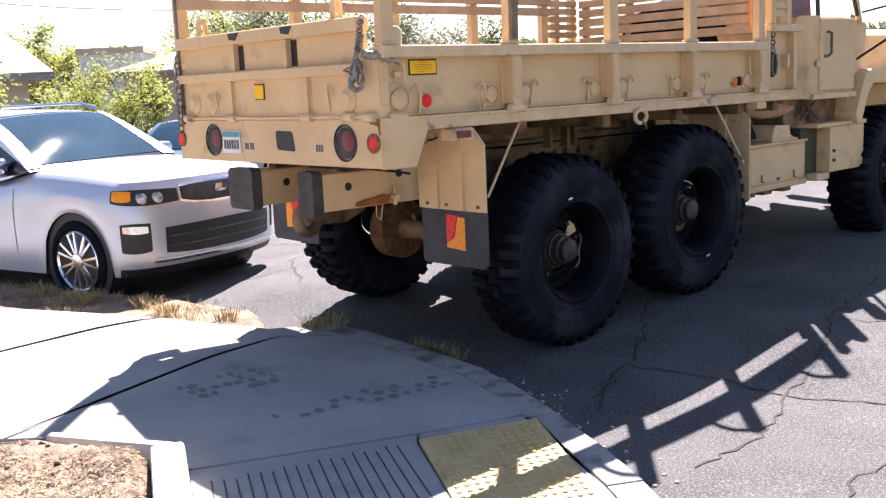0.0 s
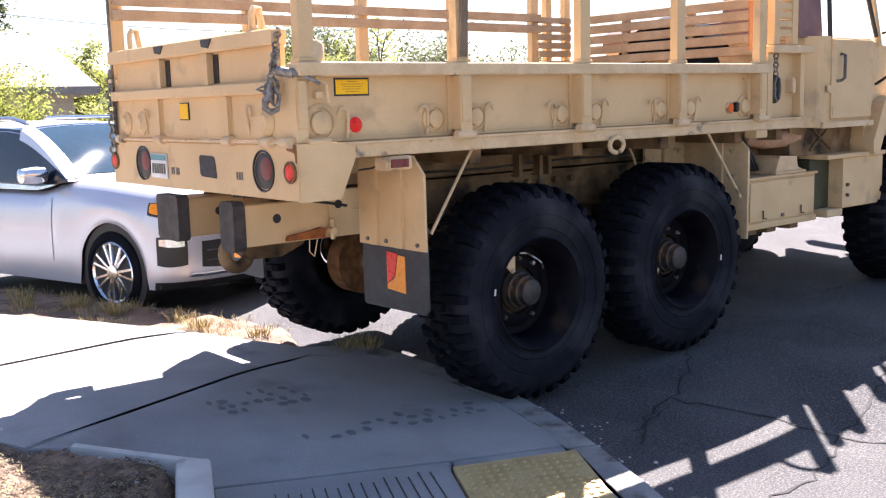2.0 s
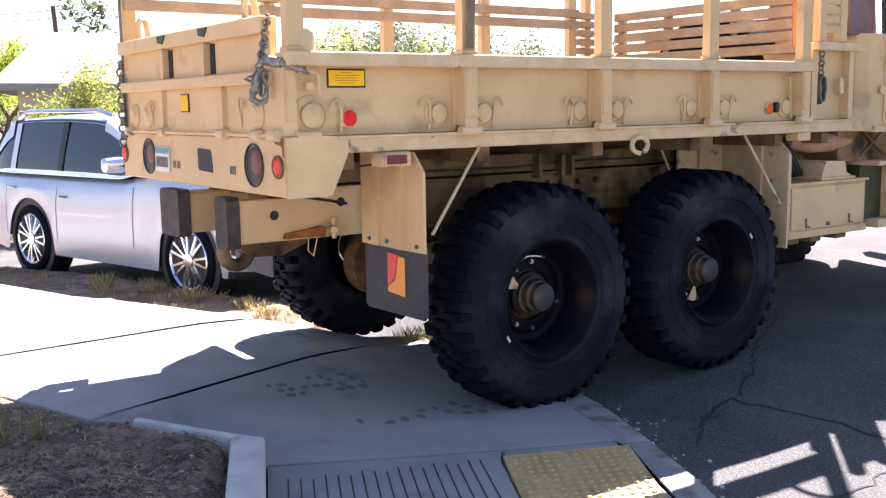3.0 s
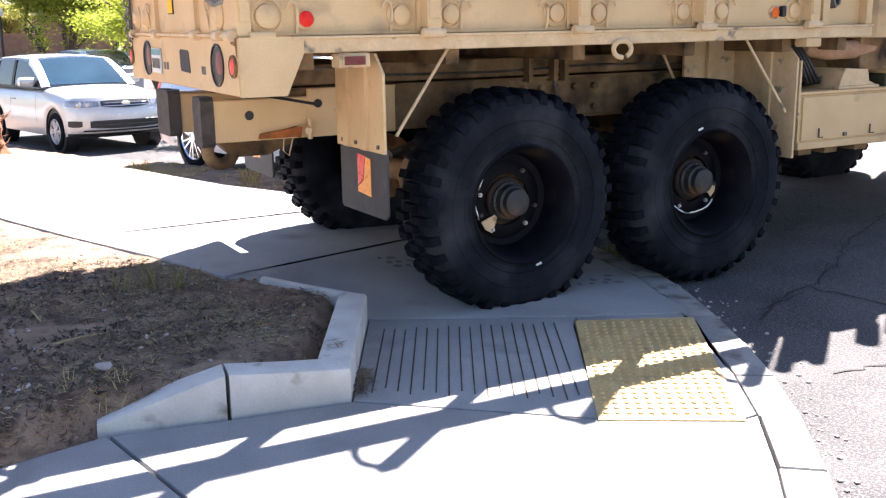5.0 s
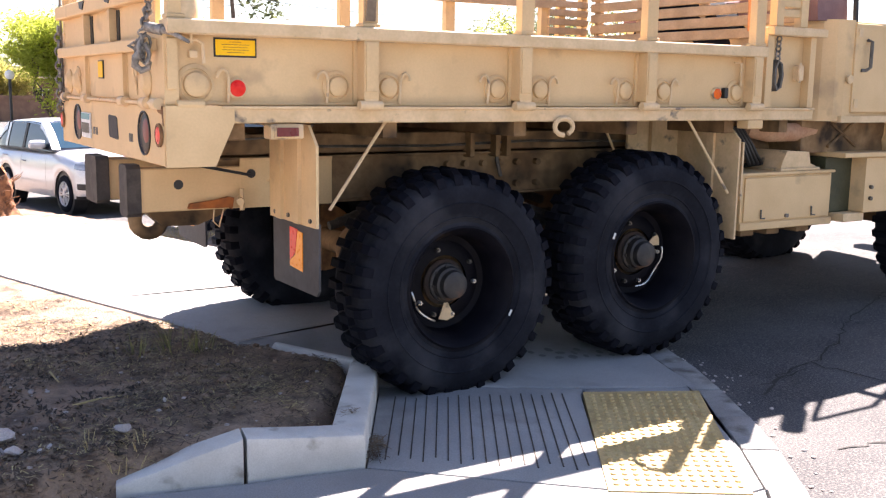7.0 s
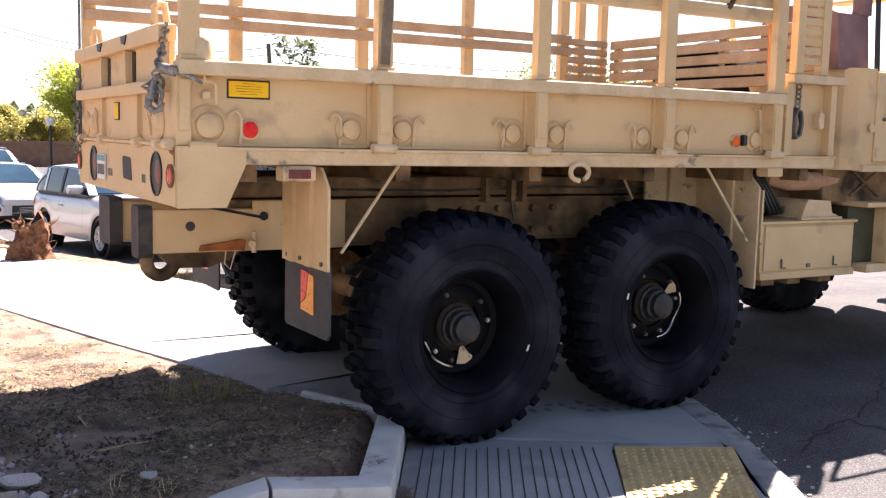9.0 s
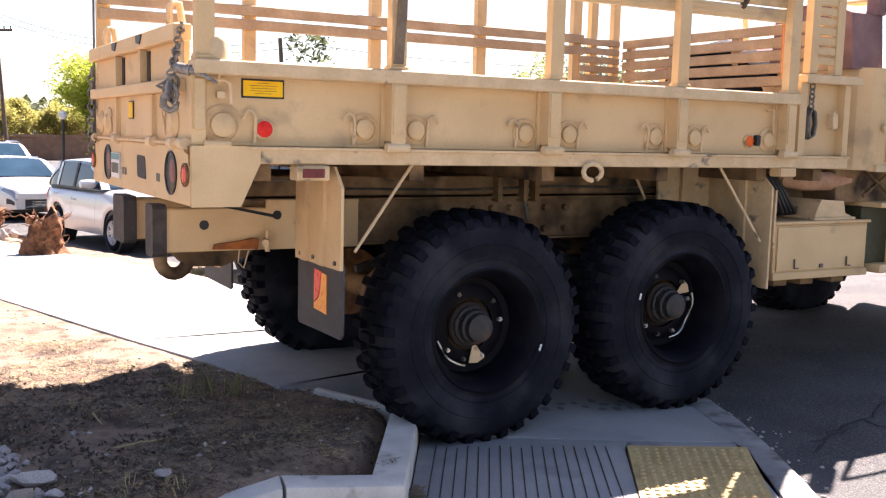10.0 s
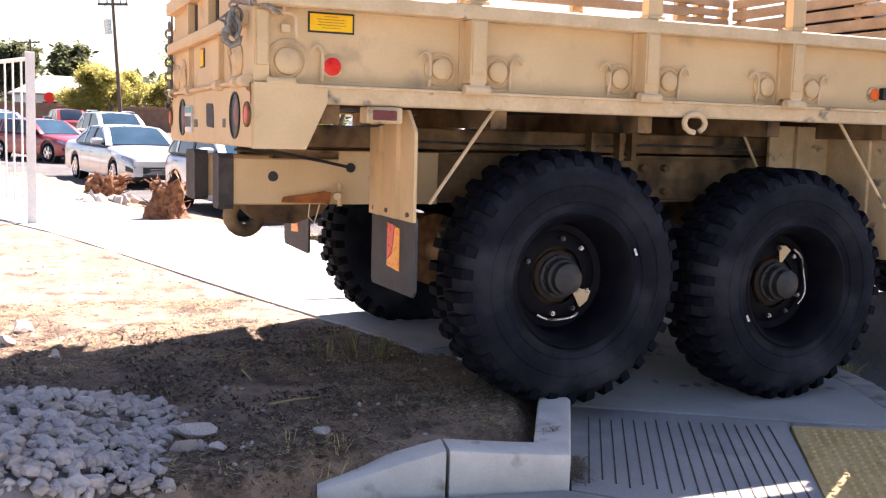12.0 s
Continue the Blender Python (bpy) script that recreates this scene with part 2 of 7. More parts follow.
def tube(bm, pts, r, seg=8, r1=None, closed=False):
    """A round bar along points."""
    pts = [Vector(p) for p in pts]
    rings = []
    n = len(pts)
    ref = None
    for i, p in enumerate(pts):
        d = (pts[(i + 1) % n] - pts[i - 1]) if closed else (pts[min(i + 1, n - 1)] - pts[max(i - 1, 0)])
        d.normalize()
        if ref is None:
            ref = d.cross(Vector((0, 0, 1)) if abs(d.z) < 0.9 else Vector((1, 0, 0))).normalized()
        ref = (ref - d * ref.dot(d)).normalized()
        s = d.cross(ref)
        q = r if r1 is None else r + (r1 - r) * i / (n - 1)
        rings.append([bm.verts.new(p + q * (math.cos(2 * math.pi * k / seg) * ref + math.sin(2 * math.pi * k / seg) * s)) for k in range(seg)])
    for i in range(n if closed else n - 1):
        a, b = rings[i], rings[(i + 1) % n]
        for k in range(seg):
            bm.faces.new((a[k], a[(k + 1) % seg], b[(k + 1) % seg], b[k]))
    if not closed:
        bm.faces.new(rings[0][::-1])
        bm.faces.new(rings[-1])


def lathe(bm, prof, centre, seg=40, close=False, caps=True):
    """A profile of (radius, y) turned about the y axis through centre."""
    c = Vector(centre)
    rings = [[bm.verts.new(c + Vector((r * math.cos(2 * math.pi * k / seg), y, r * math.sin(2 * math.pi * k / seg)))) for k in range(seg)] for r, y in prof]
    n = len(rings)
    for i in range(n if close else n - 1):
        a, b = rings[i], rings[(i + 1) % n]
        for k in range(seg):
            bm.faces.new((a[k], a[(k + 1) % seg], b[(k + 1) % seg], b[k]))
    if not close and caps:
        if prof[0][0] > 1e-4:
            bm.faces.new(rings[0])
        if prof[-1][0] > 1e-4:
            bm.faces.new(rings[-1][::-1])


def grid(bm, rows):
    vs = [[bm.verts.new(p) for p in row] for row in rows]
    for a, b in zip(vs, vs[1:]):
        for i in range(len(a) - 1):
            bm.faces.new((a[i], a[i + 1], b[i + 1], b[i]))
    return vs


def part(name, bm, mat, parent=None, label="", smooth=False, at=None):
    """Links a bmesh as one mesh object under a thing or a part."""
    bmesh.ops.recalc_face_normals(bm, faces=bm.faces)
    me = bpy.data.meshes.new(name)
    bm.to_mesh(me)
    bm.free()
    me.materials.append(mat)
    if smooth:
        me.shade_smooth() if smooth is True else me.shade_smooth()
        if smooth != "all":
            me.set_sharp_from_angle(angle=radians(38))
    ob = new(name, me)
    if parent is not None:
        ob.parent = parent
    if at is not None:
        ob.matrix_basis = at
    return tagged(ob, label)


def made(fn, name, mat, parent=None, label="", smooth=False, at=None):
    bm = bmesh.new()
    fn(bm)
    return part(name, bm, mat, parent, label, smooth, at)


def again(ob, at, parent=None):
    """One more piece on the same mesh."""
    o = new(ob.name.split(".")[0], ob.data)
    o.parent = parent if parent is not None else ob.parent
    o.matrix_basis = at
    return o


CHAIN = material("weathered_galvanised_chain", (0.17, 0.155, 0.135), (0.34, 0.315, 0.28), 0.55, metal=0.4, scale=30, fine=140, bump=0.2)
BUFFER = material("worn_rubber_buffer", (0.045, 0.036, 0.032), (0.085, 0.07, 0.06), 0.8, scale=12, fine=80, bump=0.2)
DARK_LENS = material("dark_red_lens", (0.15, 0.008, 0.010), (0.20, 0.012, 0.014), 0.45, bump=0)
HUB = material("greasy_hub_paint", (0.022, 0.020, 0.020), (0.050, 0.044, 0.040), 0.6, scale=16, fine=80, bump=0.15, stain=(0.16, 0.08, 0.04), stain_at=(0.56, 0.7), stain_scale=8)
BOARD = material("weathered_painted_board", (0.46, 0.325, 0.205), (0.57, 0.415, 0.275), 0.75, scale=5, fine=70, bump=0.12, grain=0.35, spec=0.2)
DECK = material("worn_deck_wood", (0.11, 0.088, 0.068), (0.19, 0.15, 0.115), 0.85, scale=6, fine=60, bump=0.3, spec=0.2)
MARKER_LENS = material("red_orange_lens", (0.80, 0.11, 0.01), (0.86, 0.15, 0.015), 0.3, scale=40, bump=0.02, spec=0.25, grain=0.1)
EDGE = material("worn_kerb_concrete", (0.25, 0.245, 0.235), (0.34, 0.33, 0.31), 0.9, scale=4, fine=120, bump=0.35, stain=(0.12, 0.108, 0.094), stain_at=(0.52, 0.68), stain_scale=6)
DARK_TWIG = material("dark_twigs", (0.035, 0.024, 0.017), (0.09, 0.06, 0.04), 0.95, scale=3, bump=0)
GREASE = material("greasy_rusted_flange", (0.022, 0.012, 0.008), (0.07, 0.032, 0.016), 0.8, scale=9, fine=70, bump=0.25, stain=(0.012, 0.010, 0.009), stain_at=(0.46, 0.60), stain_scale=4)


# ---- ground ----
def ease(v):
    v = min(max(v, 0.0), 1.0)
    return v * v * (3 - 2 * v)


def drop(y):
    """How far the street falls away from the corner."""
    return -0.31 * ease((y - 5.5) / 7.5) - 0.07 * ease((y - 13) / 12)


def steps(knots):
    """Coordinates with their own spacing between knots: (from, to, step)."""
    out = []
    for a, b, s in knots:
        n = max(1, round((b - a) / s))
        out += [a + (b - a) * i / n for i in range(n)]
    return out + [knots[-1][1]]


def raised(x, y, dz):
    """The same spot of the plan drawn in towards the corner, for ground that lies dz higher."""
    k = (1.54 - drop(y) - dz) / (1.54 - drop(y))
    return (round(-2.55 + (x + 2.55) * k, 3), round(-3.8 + (y + 3.8) * k, 3))


KERB_LINE = [raised(1.62, 5.2, 0.08), raised(1.85, 4.2, 0.08), raised(1.98, 3.2, 0.08), raised(1.99, 2.4, 0.075), raised(1.96, 1.9, 0.06), raised(1.89, 1.4, 0.045), raised(1.80, 0.95, 0.03),
             raised(1.69, 0.5, 0.01), (1.53, 0.08), (1.36, -0.30), (1.13, -0.72),
             (0.88, -1.13), (0.60, -1.53), (0.28, -1.92), (-0.12, -2.36), (-0.62, -2.82), (-1.3, -3.35), (-2.3, -4.0), (-4.0, -4.9), (-7.0, -6.2)]
WALK_LEFT = [raised(x, y, 0.14) for x, y in ((-0.64, 1.88), (-0.89, 2.75), (-1.20, 3.6), (-1.74, 5.3), (-2.42, 7.5), (-3.3, 11.5), (-6.8, 25.0), (-11.5, 40.0))]
WALK_RIGHT = [raised(x, y, 0.10) for x, y in ((1.66, 2.62), (1.46, 3.35), (0.92, 4.4), (0.36, 5.7), (-0.30, 8.7), (-0.75, 11.6), (-4.0, 25.2), (-8.6, 40.2))]
CORNER_IN, CORNER_OUT, KERB_END = (-0.285, 0.60), (-0.868, -0.455), (-0.60, 1.26)
YARD = [(-0.985, -0.23), (-0.40, 0.66), (-0.63, 1.27), *WALK_LEFT, (-70, 40), (-70, -7), (-5.5, -1.6), (-2.9, -0.62), (-2.2, -0.40), (-1.86, -0.27), (-1.40, -0.30)]
RAMP_FOOT = (Vector((-0.285, 0.60)), Vector((1.275, -0.22)))
RAMP_HEAD = (Vector((-0.82, 1.37)), Vector((1.28, 1.95)))


def past(line, x, y):
    """Distance beyond a line, away from the corner."""
    a, b = line
    u = (b - a).normalized()
    return (y - a.y) * u.x - (x - a.x) * u.y


def lift(x, y):
    """How high the pavement lies above the foot of the kerb ramp."""
    n, m = past(RAMP_FOOT, x, y), -past(RAMP_HEAD, x, y)
    if n <= 0:
        return 0.0
    level = 0.14 - 0.06 * ease((x - 0.5) / 1.1)
    return level * (1.0 if m <= 0 else n / (n + m))


def offset_line(pts, d):
    """A line moved sideways (to the left of its way) by d."""
    out = []
    for i, p in enumerate(pts):
        a, b = pts[max(i - 1, 0)], pts[min(i + 1, len(pts) - 1)]
        v = Vector((b[0] - a[0], b[1] - a[1])).normalized()
        out.append((p[0] - v.y * d, p[1] + v.x * d))
    return out


def to_polygon(x, y, poly):
    """Distance inside a polygon (negative outside)."""
    inside, best = False, 1e9
    for (ax, ay), (bx, by) in zip(poly, poly[1:] + poly[:1]):
        if (ay > y) != (by > y) and x < (bx - ax) * (y - ay) / (by - ay) + ax:
            inside = not inside
        dx, dy = bx - ax, by - ay
        k = max(0, min(1, ((x - ax) * dx + (y - ay) * dy) / (dx * dx + dy * dy)))
        best = min(best, math.hypot(x - ax - k * dx, y - ay - k * dy))
    return best if inside else -best


def road_height(x, y):
    rise = 0.11 * ease((x - 1.9) / 1.9) * (1 - ease((y - 3.0) / 3.0))
    rise += 0.05 * ease((x - 3.4) / 2.5) * (1 - ease((y - 3.0) / 3.0))
    rise += 0.06 * ease((y - 0.8) / 1.4) * ease((x - 1.9) / 0.6) * (1 - ease((y - 3.0) / 2.5))
    return -0.035 + rise + drop(y) - 0.05 * ease((y - 3.5) / 3) + 0.006 * noise.noise((x * 0.9, y * 0.9, 0)) + 0.004 * noise.noise((x * 4, y * 4, 3))


def build_road():
    xs = steps([(-900, -60, 120), (-60, -8, 6), (-8, 0, 0.8), (0, 7, 0.12), (7, 20, 0.8), (20, 80, 8), (80, 900, 120)])
    ys = steps([(-500, -40, 90), (-40, -5, 5), (-5, 4, 0.15), (4, 12, 0.5), (12, 60, 4), (60, 1500, 120)])
    bm = bmesh.new()
    grid(bm, [[(x, y, road_height(x, y)) for x in xs] for y in ys])
    tagged(part("road", bm, ASPHALT, smooth="all"), "worn grey asphalt street with cracks", kind="structure")


build_road()


def crack(bm, pts, w, z=0.004, j=0.05, seed=0):
    """A wandering thin crack laid on the road."""
    rnd = random.Random(seed)
    line = []
    for (ax, ay), (bx, by) in zip(pts, pts[1:]):
        n = max(2, int(math.hypot(bx - ax, by - ay) / 0.07))
        line += [(ax + (bx - ax) * i / n + rnd.uniform(-j, j) * 0.5, ay + (by - ay) * i / n + rnd.uniform(-j, j) * 0.5) for i in range(n)]
    left, right = [], []
    for i, p in enumerate(line):
        a, b = line[max(i - 1, 0)], line[min(i + 1, len(line) - 1)]
        v = Vector((b[0] - a[0], b[1] - a[1])).normalized() * w * rnd.uniform(0.3, 1.0)
        for s, o in ((1, left), (-1, right)):
            x, y = p[0] - s * v.y, p[1] + s * v.x
            o.append((x, y, road_height(x, y) + z))
    grid(bm, [left, right])


def build_cracks():
    bm = bmesh.new()
    for k, pts in enumerate([[(1.55, -0.42), (1.95, -0.17), (2.4, -0.08), (2.75, 0.08), (3.3, 0.4), (4.4, 0.9)], [(1.72, -0.28), (2.25, -0.12)],
                             [(2.3, -0.12), (2.35, -0.6), (2.3, -1.1), (2.5, -1.9), (2.4, -2.8)], [(1.2, -1.2), (1.7, -1.25), (2.35, -1.1), (3.0, -1.0), (3.7, -0.75), (5, -0.6)],
                             [(0.9, -1.9), (1.5, -1.8), (2.1, -1.95), (2.5, -1.9), (3.4, -1.6), (4.4, -1.5)], [(3.6, -0.8), (3.9, -1.6), (3.7, -2.6)], [(4.1, 0.8), (4.2, 0), (4.0, -0.7)],
                             [(1.0, -2.6), (1.8, -2.7), (2.4, -2.8)], [(2.6, 3.4), (3.4, 4.6), (4.8, 5.2), (7, 6)], [(2.2, 4.2), (3.6, 4.0), (5.0, 3.9)], [(5.2, 0.4), (6.2, 0.3), (7.5, 0.8)],
                             [(3.0, 6), (3.8, 8), (5, 10)], [(4.4, 5.0), (4.3, 7), (3.9, 9)]]):
        crack(bm, pts, 0.010, seed=k)
    tagged(part("road_cracks", bm, CRACK), "dark cracks in the asphalt", kind="structure")


build_cracks()


def build_yard():
    """The raised dirt yard and, beyond, the verge."""
    xs = steps([(-70, -12, 4), (-12, -4, 0.5), (-4, 0.1, 0.04)])
    ys = steps([(-8, -1.2, 0.6), (-1.2, 4.5, 0.045), (4.5, 12, 0.25), (12, 42, 2)])

    def z(x, y):
        d = to_polygon(x, y, YARD)
        if d < -0.16:
            return -0.25 + drop(y)
        lump = 0.03 * noise.noise((x * 1.6, y * 1.6, 1)) + 0.014 * noise.noise((x * 6, y * 6, 2)) + 0.010 * noise.noise((x * 17, y * 17, 5))
        near = ease((y + 1.5) / 1.4)
        top = 0.035 + 0.10 * near
        edge = ease((d + 0.04 + 0.05 * noise.noise((x * 3, y * 3, 9))) / 0.16)
        rim = -0.05 + 0.172 * ease((y - 0.9) / 0.6)
        return rim + (top - rim + lump) * edge + drop(y)
    bm = bmesh.new()
    grid(bm, [[(x, y, z(x, y)) for x in xs] for y in ys])
    tagged(part("ground", bm, DIRT, smooth="all"), "dry brown dirt yard strewn with dead grass", kind="structure")
    return z


yard_height = build_yard()

VERGE = [raised(x, y, 0.03) for x, y in ((1.70, 2.70), (1.95, 3.2), (1.84, 4.2), (1.60, 5.2), (1.30, 6.6), (0.55, 10.5), (-2.7, 25.0), (-6.8, 40))] + WALK_RIGHT[::-1]


def build_verge():
    xs = steps([(-10, -3, 1.0), (-3, 2.1, 0.07)])
    ys = steps([(1.9, 7.5, 0.07), (7.5, 14, 0.3), (14, 40, 1.5)])

    def z(x, y):
        d = to_polygon(x, y, VERGE)
        if d < -0.1:
            return -0.3 + drop(y)
        return drop(y) - 0.06 + 0.085 * ease((d + 0.05 + 0.05 * noise.noise((x * 4, y * 4, 4))) / 0.13) + 0.012 * noise.noise((x * 7, y * 7, 2))
    bm = bmesh.new()
    grid(bm, [[(x, y, z(x, y)) for x in xs] for y in ys])
    tagged(part("verge", bm, DIRT, smooth="all"), "narrow dirt verge between pavement and street", kind="structure")
    return z


verge_height = build_verge()

# ---- pavement ----
pavement = tagged(new("pavement"), "pale concrete pavement with a kerb ramp", kind="structure")


def slab(poly, top=0.0, mat=CONCRETE, name="slab", thick=0.10, gap=0.007):
    """A concrete slab with a rounded lip."""
    n = len(poly)
    area = sum(poly[i][0] * poly[(i + 1) % n][1] - poly[(i + 1) % n][0] * poly[i][1] for i in range(n))
    if area < 0:
        poly = poly[::-1]

    def inset(d):
        o = []
        for i in range(n):
            p, a, b = Vector(poly[i]), Vector(poly[i - 1]), Vector(poly[(i + 1) % n])
            u, v = (p - a).normalized(), (b - p).normalized()
            n1, n2 = Vector((-u.y, u.x)), Vector((-v.y, v.x))
            k = (n1 + n2) / max(0.4, 1 + n1.dot(n2))
            o.append(p + k * d)
        return o
    bm = bmesh.new()
    rings = [(gap, top - thick), (gap, top - 0.010), (gap + 0.003, top - 0.003), (gap + 0.010, top)]
    vs = [[bm.verts.new((p.x, p.y, z + drop(p.y) + lift(p.x, p.y))) for p in inset(d)] for d, z in rings]
    for a, b in zip(vs, vs[1:]):
        for i in range(n):
            bm.faces.new((a[i], a[(i + 1) % n], b[(i + 1) % n], b[i]))
    heights = [lift(p[0], p[1]) for p in poly]
    if max(heights) - min(heights) < 0.02:
        bm.faces.new(vs[-1])
    else:
        # the warped top of the ramp is cut fine
        flat = bmesh.new()
        bmesh.ops.triangulate(flat, faces=[flat.faces.new([flat.verts.new((v.co.x, v.co.y, 0)) for v in vs[-1]])])
        tris = [[(v.co.x, v.co.y) for v in f.verts] for f in flat.faces]
        flat.free()
        for _ in range(4):
            finer = []
            for p, q, t in tris:
                m = [((u[0] + w[0]) / 2, (u[1] + w[1]) / 2) for u, w in ((p, q), (q, t), (t, p))]
                finer += [(p, m[0], m[2]), (m[0], q, m[1]), (m[2], m[1], t), (m[0], m[1], m[2])]
            tris = finer
        seen = {}
        for tri in tris:
            for x, y in tri:
                key = (round(x, 5), round(y, 5))
                if key not in seen:
                    seen[key] = bm.verts.new((x, y, top + drop(y) + lift(x, y)))
            bm.faces.new([seen[(round(x, 5), round(y, 5))] for x, y in tri])
    return part(name, bm, mat, pavement, smooth=True)


INNER = offset_line(KERB_LINE, -0.17)
HEAD_R = (1.28, 1.95)
fan = [INNER[k] for k in (9, 8, 7, 6, 5, 4)]
foot = [tuple(Vector(CORNER_IN).lerp(Vector((0.70, 0.065)), f)) for f in (0.0, 0.5, 1.0)] + [(1.24, -0.20)]
slab([WALK_LEFT[0], KERB_END, *foot, *fan, HEAD_R])
NEAR_L, NEAR_R = (-0.10, -1.14), (0.37, -1.43)
slab([CORNER_IN, CORNER_OUT, NEAR_L, (0.605, -0.04), (0.70, 0.065)], name="ramp_slab", top=-0.002)
slab([(0.70, 0.065), (0.605, -0.04), (1.175, -0.305), NEAR_R, INNER[12], INNER[11], INNER[10], INNER[9], (1.24, -0.20)], name="ramp_slab", top=-0.002)
slab([CORNER_OUT, (-1.36, -0.385), (-1.82, -0.30), (-1.66, -1.30), INNER[15], INNER[14], INNER[13], INNER[12], NEAR_R, NEAR_L], top=-0.001)
slab([(-1.82, -0.30), (-2.3, -0.42), (-3.3, -0.85), (-3.2, -2.3), (-2.0, -2.9), (-1.66, -1.30)])
slab([(-1.66, -1.30), (-2.0, -2.9), INNER[16], INNER[15]])
slab([(-2.0, -2.9), (-3.2, -2.3), (-5.6, -3.4), (-6.8, -5.9), INNER[18], INNER[17], INNER[16]])
slab([(-3.3, -0.85), (-5.8, -1.8), (-5.6, -3.4), (-3.2, -2.3)])


def between(line, y):
    for (ax, ay), (bx, by) in zip(line, line[1:]):
        if ay <= y <= by:
            return ax + (bx - ax) * (y - ay) / (by - ay)
    return line[0][0] if y < line[0][1] else line[-1][0]


FAR_L, FAR_R = (between(WALK_LEFT, 3.0), 3.0), (between(WALK_RIGHT, 3.12), 3.12)
slab([WALK_LEFT[0], HEAD_R, INNER[4], INNER[3], WALK_RIGHT[0], FAR_R, FAR_L, WALK_LEFT[1]])
cut = [3.05, 4.7, 6.4, 8.2, 10.0, 12.2, 14.5, 17, 20, 24, 29, 35.5]
for a, b in zip(cut, cut[1:]):
    slab([(between(WALK_LEFT, a - 0.05), a - 0.05), (between(WALK_RIGHT, a + 0.1), a + 0.1), (between(WALK_RIGHT, b + 0.1), b + 0.1), (between(WALK_LEFT, b - 0.05), b - 0.05)])


def filler(bm):
    """Dark dirt below the joints, following the ramp."""
    rows = []
    for i in range(40):
        f = i / 39
        y = -2.6 + 6.2 * f
        x0 = -1.9 if y < -0.45 else (CORNER_OUT[0] + (y + 0.455) * 0.553 if y < 0.6 else (-0.285 - (y - 0.6) * 0.45 if y < 1.4 else between(WALK_LEFT, y)))
        x1 = min(between(INNER[::-1], y), between(WALK_RIGHT, y) if y > 2.2 else 9) + (0.05 if y < 2.2 else -0.05)
        rows.append([(x0 + 0.03 + (x1 - x0 - 0.03) * j / 16, y, lift(x0 + 0.03 + (x1 - x0 - 0.03) * j / 16, y) - 0.05) for j in range(17)])
    grid(bm, rows)


made(filler, "joint_filler", JOINT, pavement, "dark dirt in the joints")

# kerb stones round the corner
for k in range(len(KERB_LINE) - 1):
    if k in (0, 1, 2):
        continue
    a, b, c, d = KERB_LINE[k], KERB_LINE[k + 1], INNER[k + 1], INNER[k]
    slab([a, b, c, d], top=-0.002 - 0.004 * (k % 2), mat=EDGE, name="kerb_stone", thick=0.14, gap=0.001 if k % 4 else 0.006)


def grooves(bm):
    """Shallow scored lines of the ramp, as dark dirt-filled slots."""
    a0, a1 = Vector((-0.31, 0.40)), Vector((0.56, 0.03))
    b0, b1 = Vector((-0.77, -0.40)), Vector((-0.02, -0.96))
    for k in range(17):
        f = (k + 0.4) / 17
        p, q = a0.lerp(a1, f), b0.lerp(b1, f)
        u = (q - p).normalized()
        n = Vector((-u.y, u.x)) * 0.003
        p, q = p + u * 0.02 * ((k * 7) % 3), q - u * 0.03 * ((k * 5) % 3)
        box_pts = [(*(p + n), 0.0), (*(p - n), 0.0), (*(q - n), 0.0), (*(q + n), 0.0)]
        solid(bm, [(x, y, -0.006) for x, y, _ in box_pts] + [(x, y, 0.0012) for x, y, _ in box_pts],
              [(4, 5, 6, 7), (0, 1, 5, 4), (1, 2, 6, 5), (2, 3, 7, 6), (3, 0, 4, 7)])


made(grooves, "groove", JOINT, pavement, "scored lines across the ramp")

# tactile tile
PAD_CORNERS = [Vector((0.625, -0.050)), Vector((1.165, -0.310)), Vector((0.37, -1.42)), Vector((-0.095, -1.135))]


def pad_at(u, v):
    a, b, c, d = PAD_CORNERS
    return a.lerp(b, u).lerp(d.lerp(c, u), v)


def pad_plate(bm):
    e = 0.028
    pts = [pad_at(u, v) for u, v in ((-e, -e), (1 + e, -e), (1 + e, 1 + e), (-e, 1 + e))]
    prism(bm, [tuple(p) for p in pts], "z", -0.03, 0.005)


pad = tagged(new("tactile_tile"), "faded yellow tactile tile of raised domes set in the ramp", "tactile paving")
made(pad_plate, "plate", PAD, pad)
dome_bm = bmesh.new()
rings = [[dome_bm.verts.new((r * math.cos(k * math.pi / 4), r * math.sin(k * math.pi / 4), z)) for k in range(8)] for z, r in ((-0.001, 0.0145), (0.005, 0.0115), (0.0075, 0.006))]
for a, b in zip(rings, rings[1:]):
    for k in range(8):
        dome_bm.faces.new((a[k], a[(k + 1) % 8], b[(k + 1) % 8], b[k]))
dome_bm.faces.new(rings[-1])
dome = None
for i in range(12):
    for j in range(23):
        p = pad_at((i + 0.5) / 12, (j + 0.5) / 23)
        m = pose(p.x, p.y, 0.006)
        if dome is None:
            dome = part("dome", dome_bm, PAD, pad, at=m)
        else:
            again(dome, m)


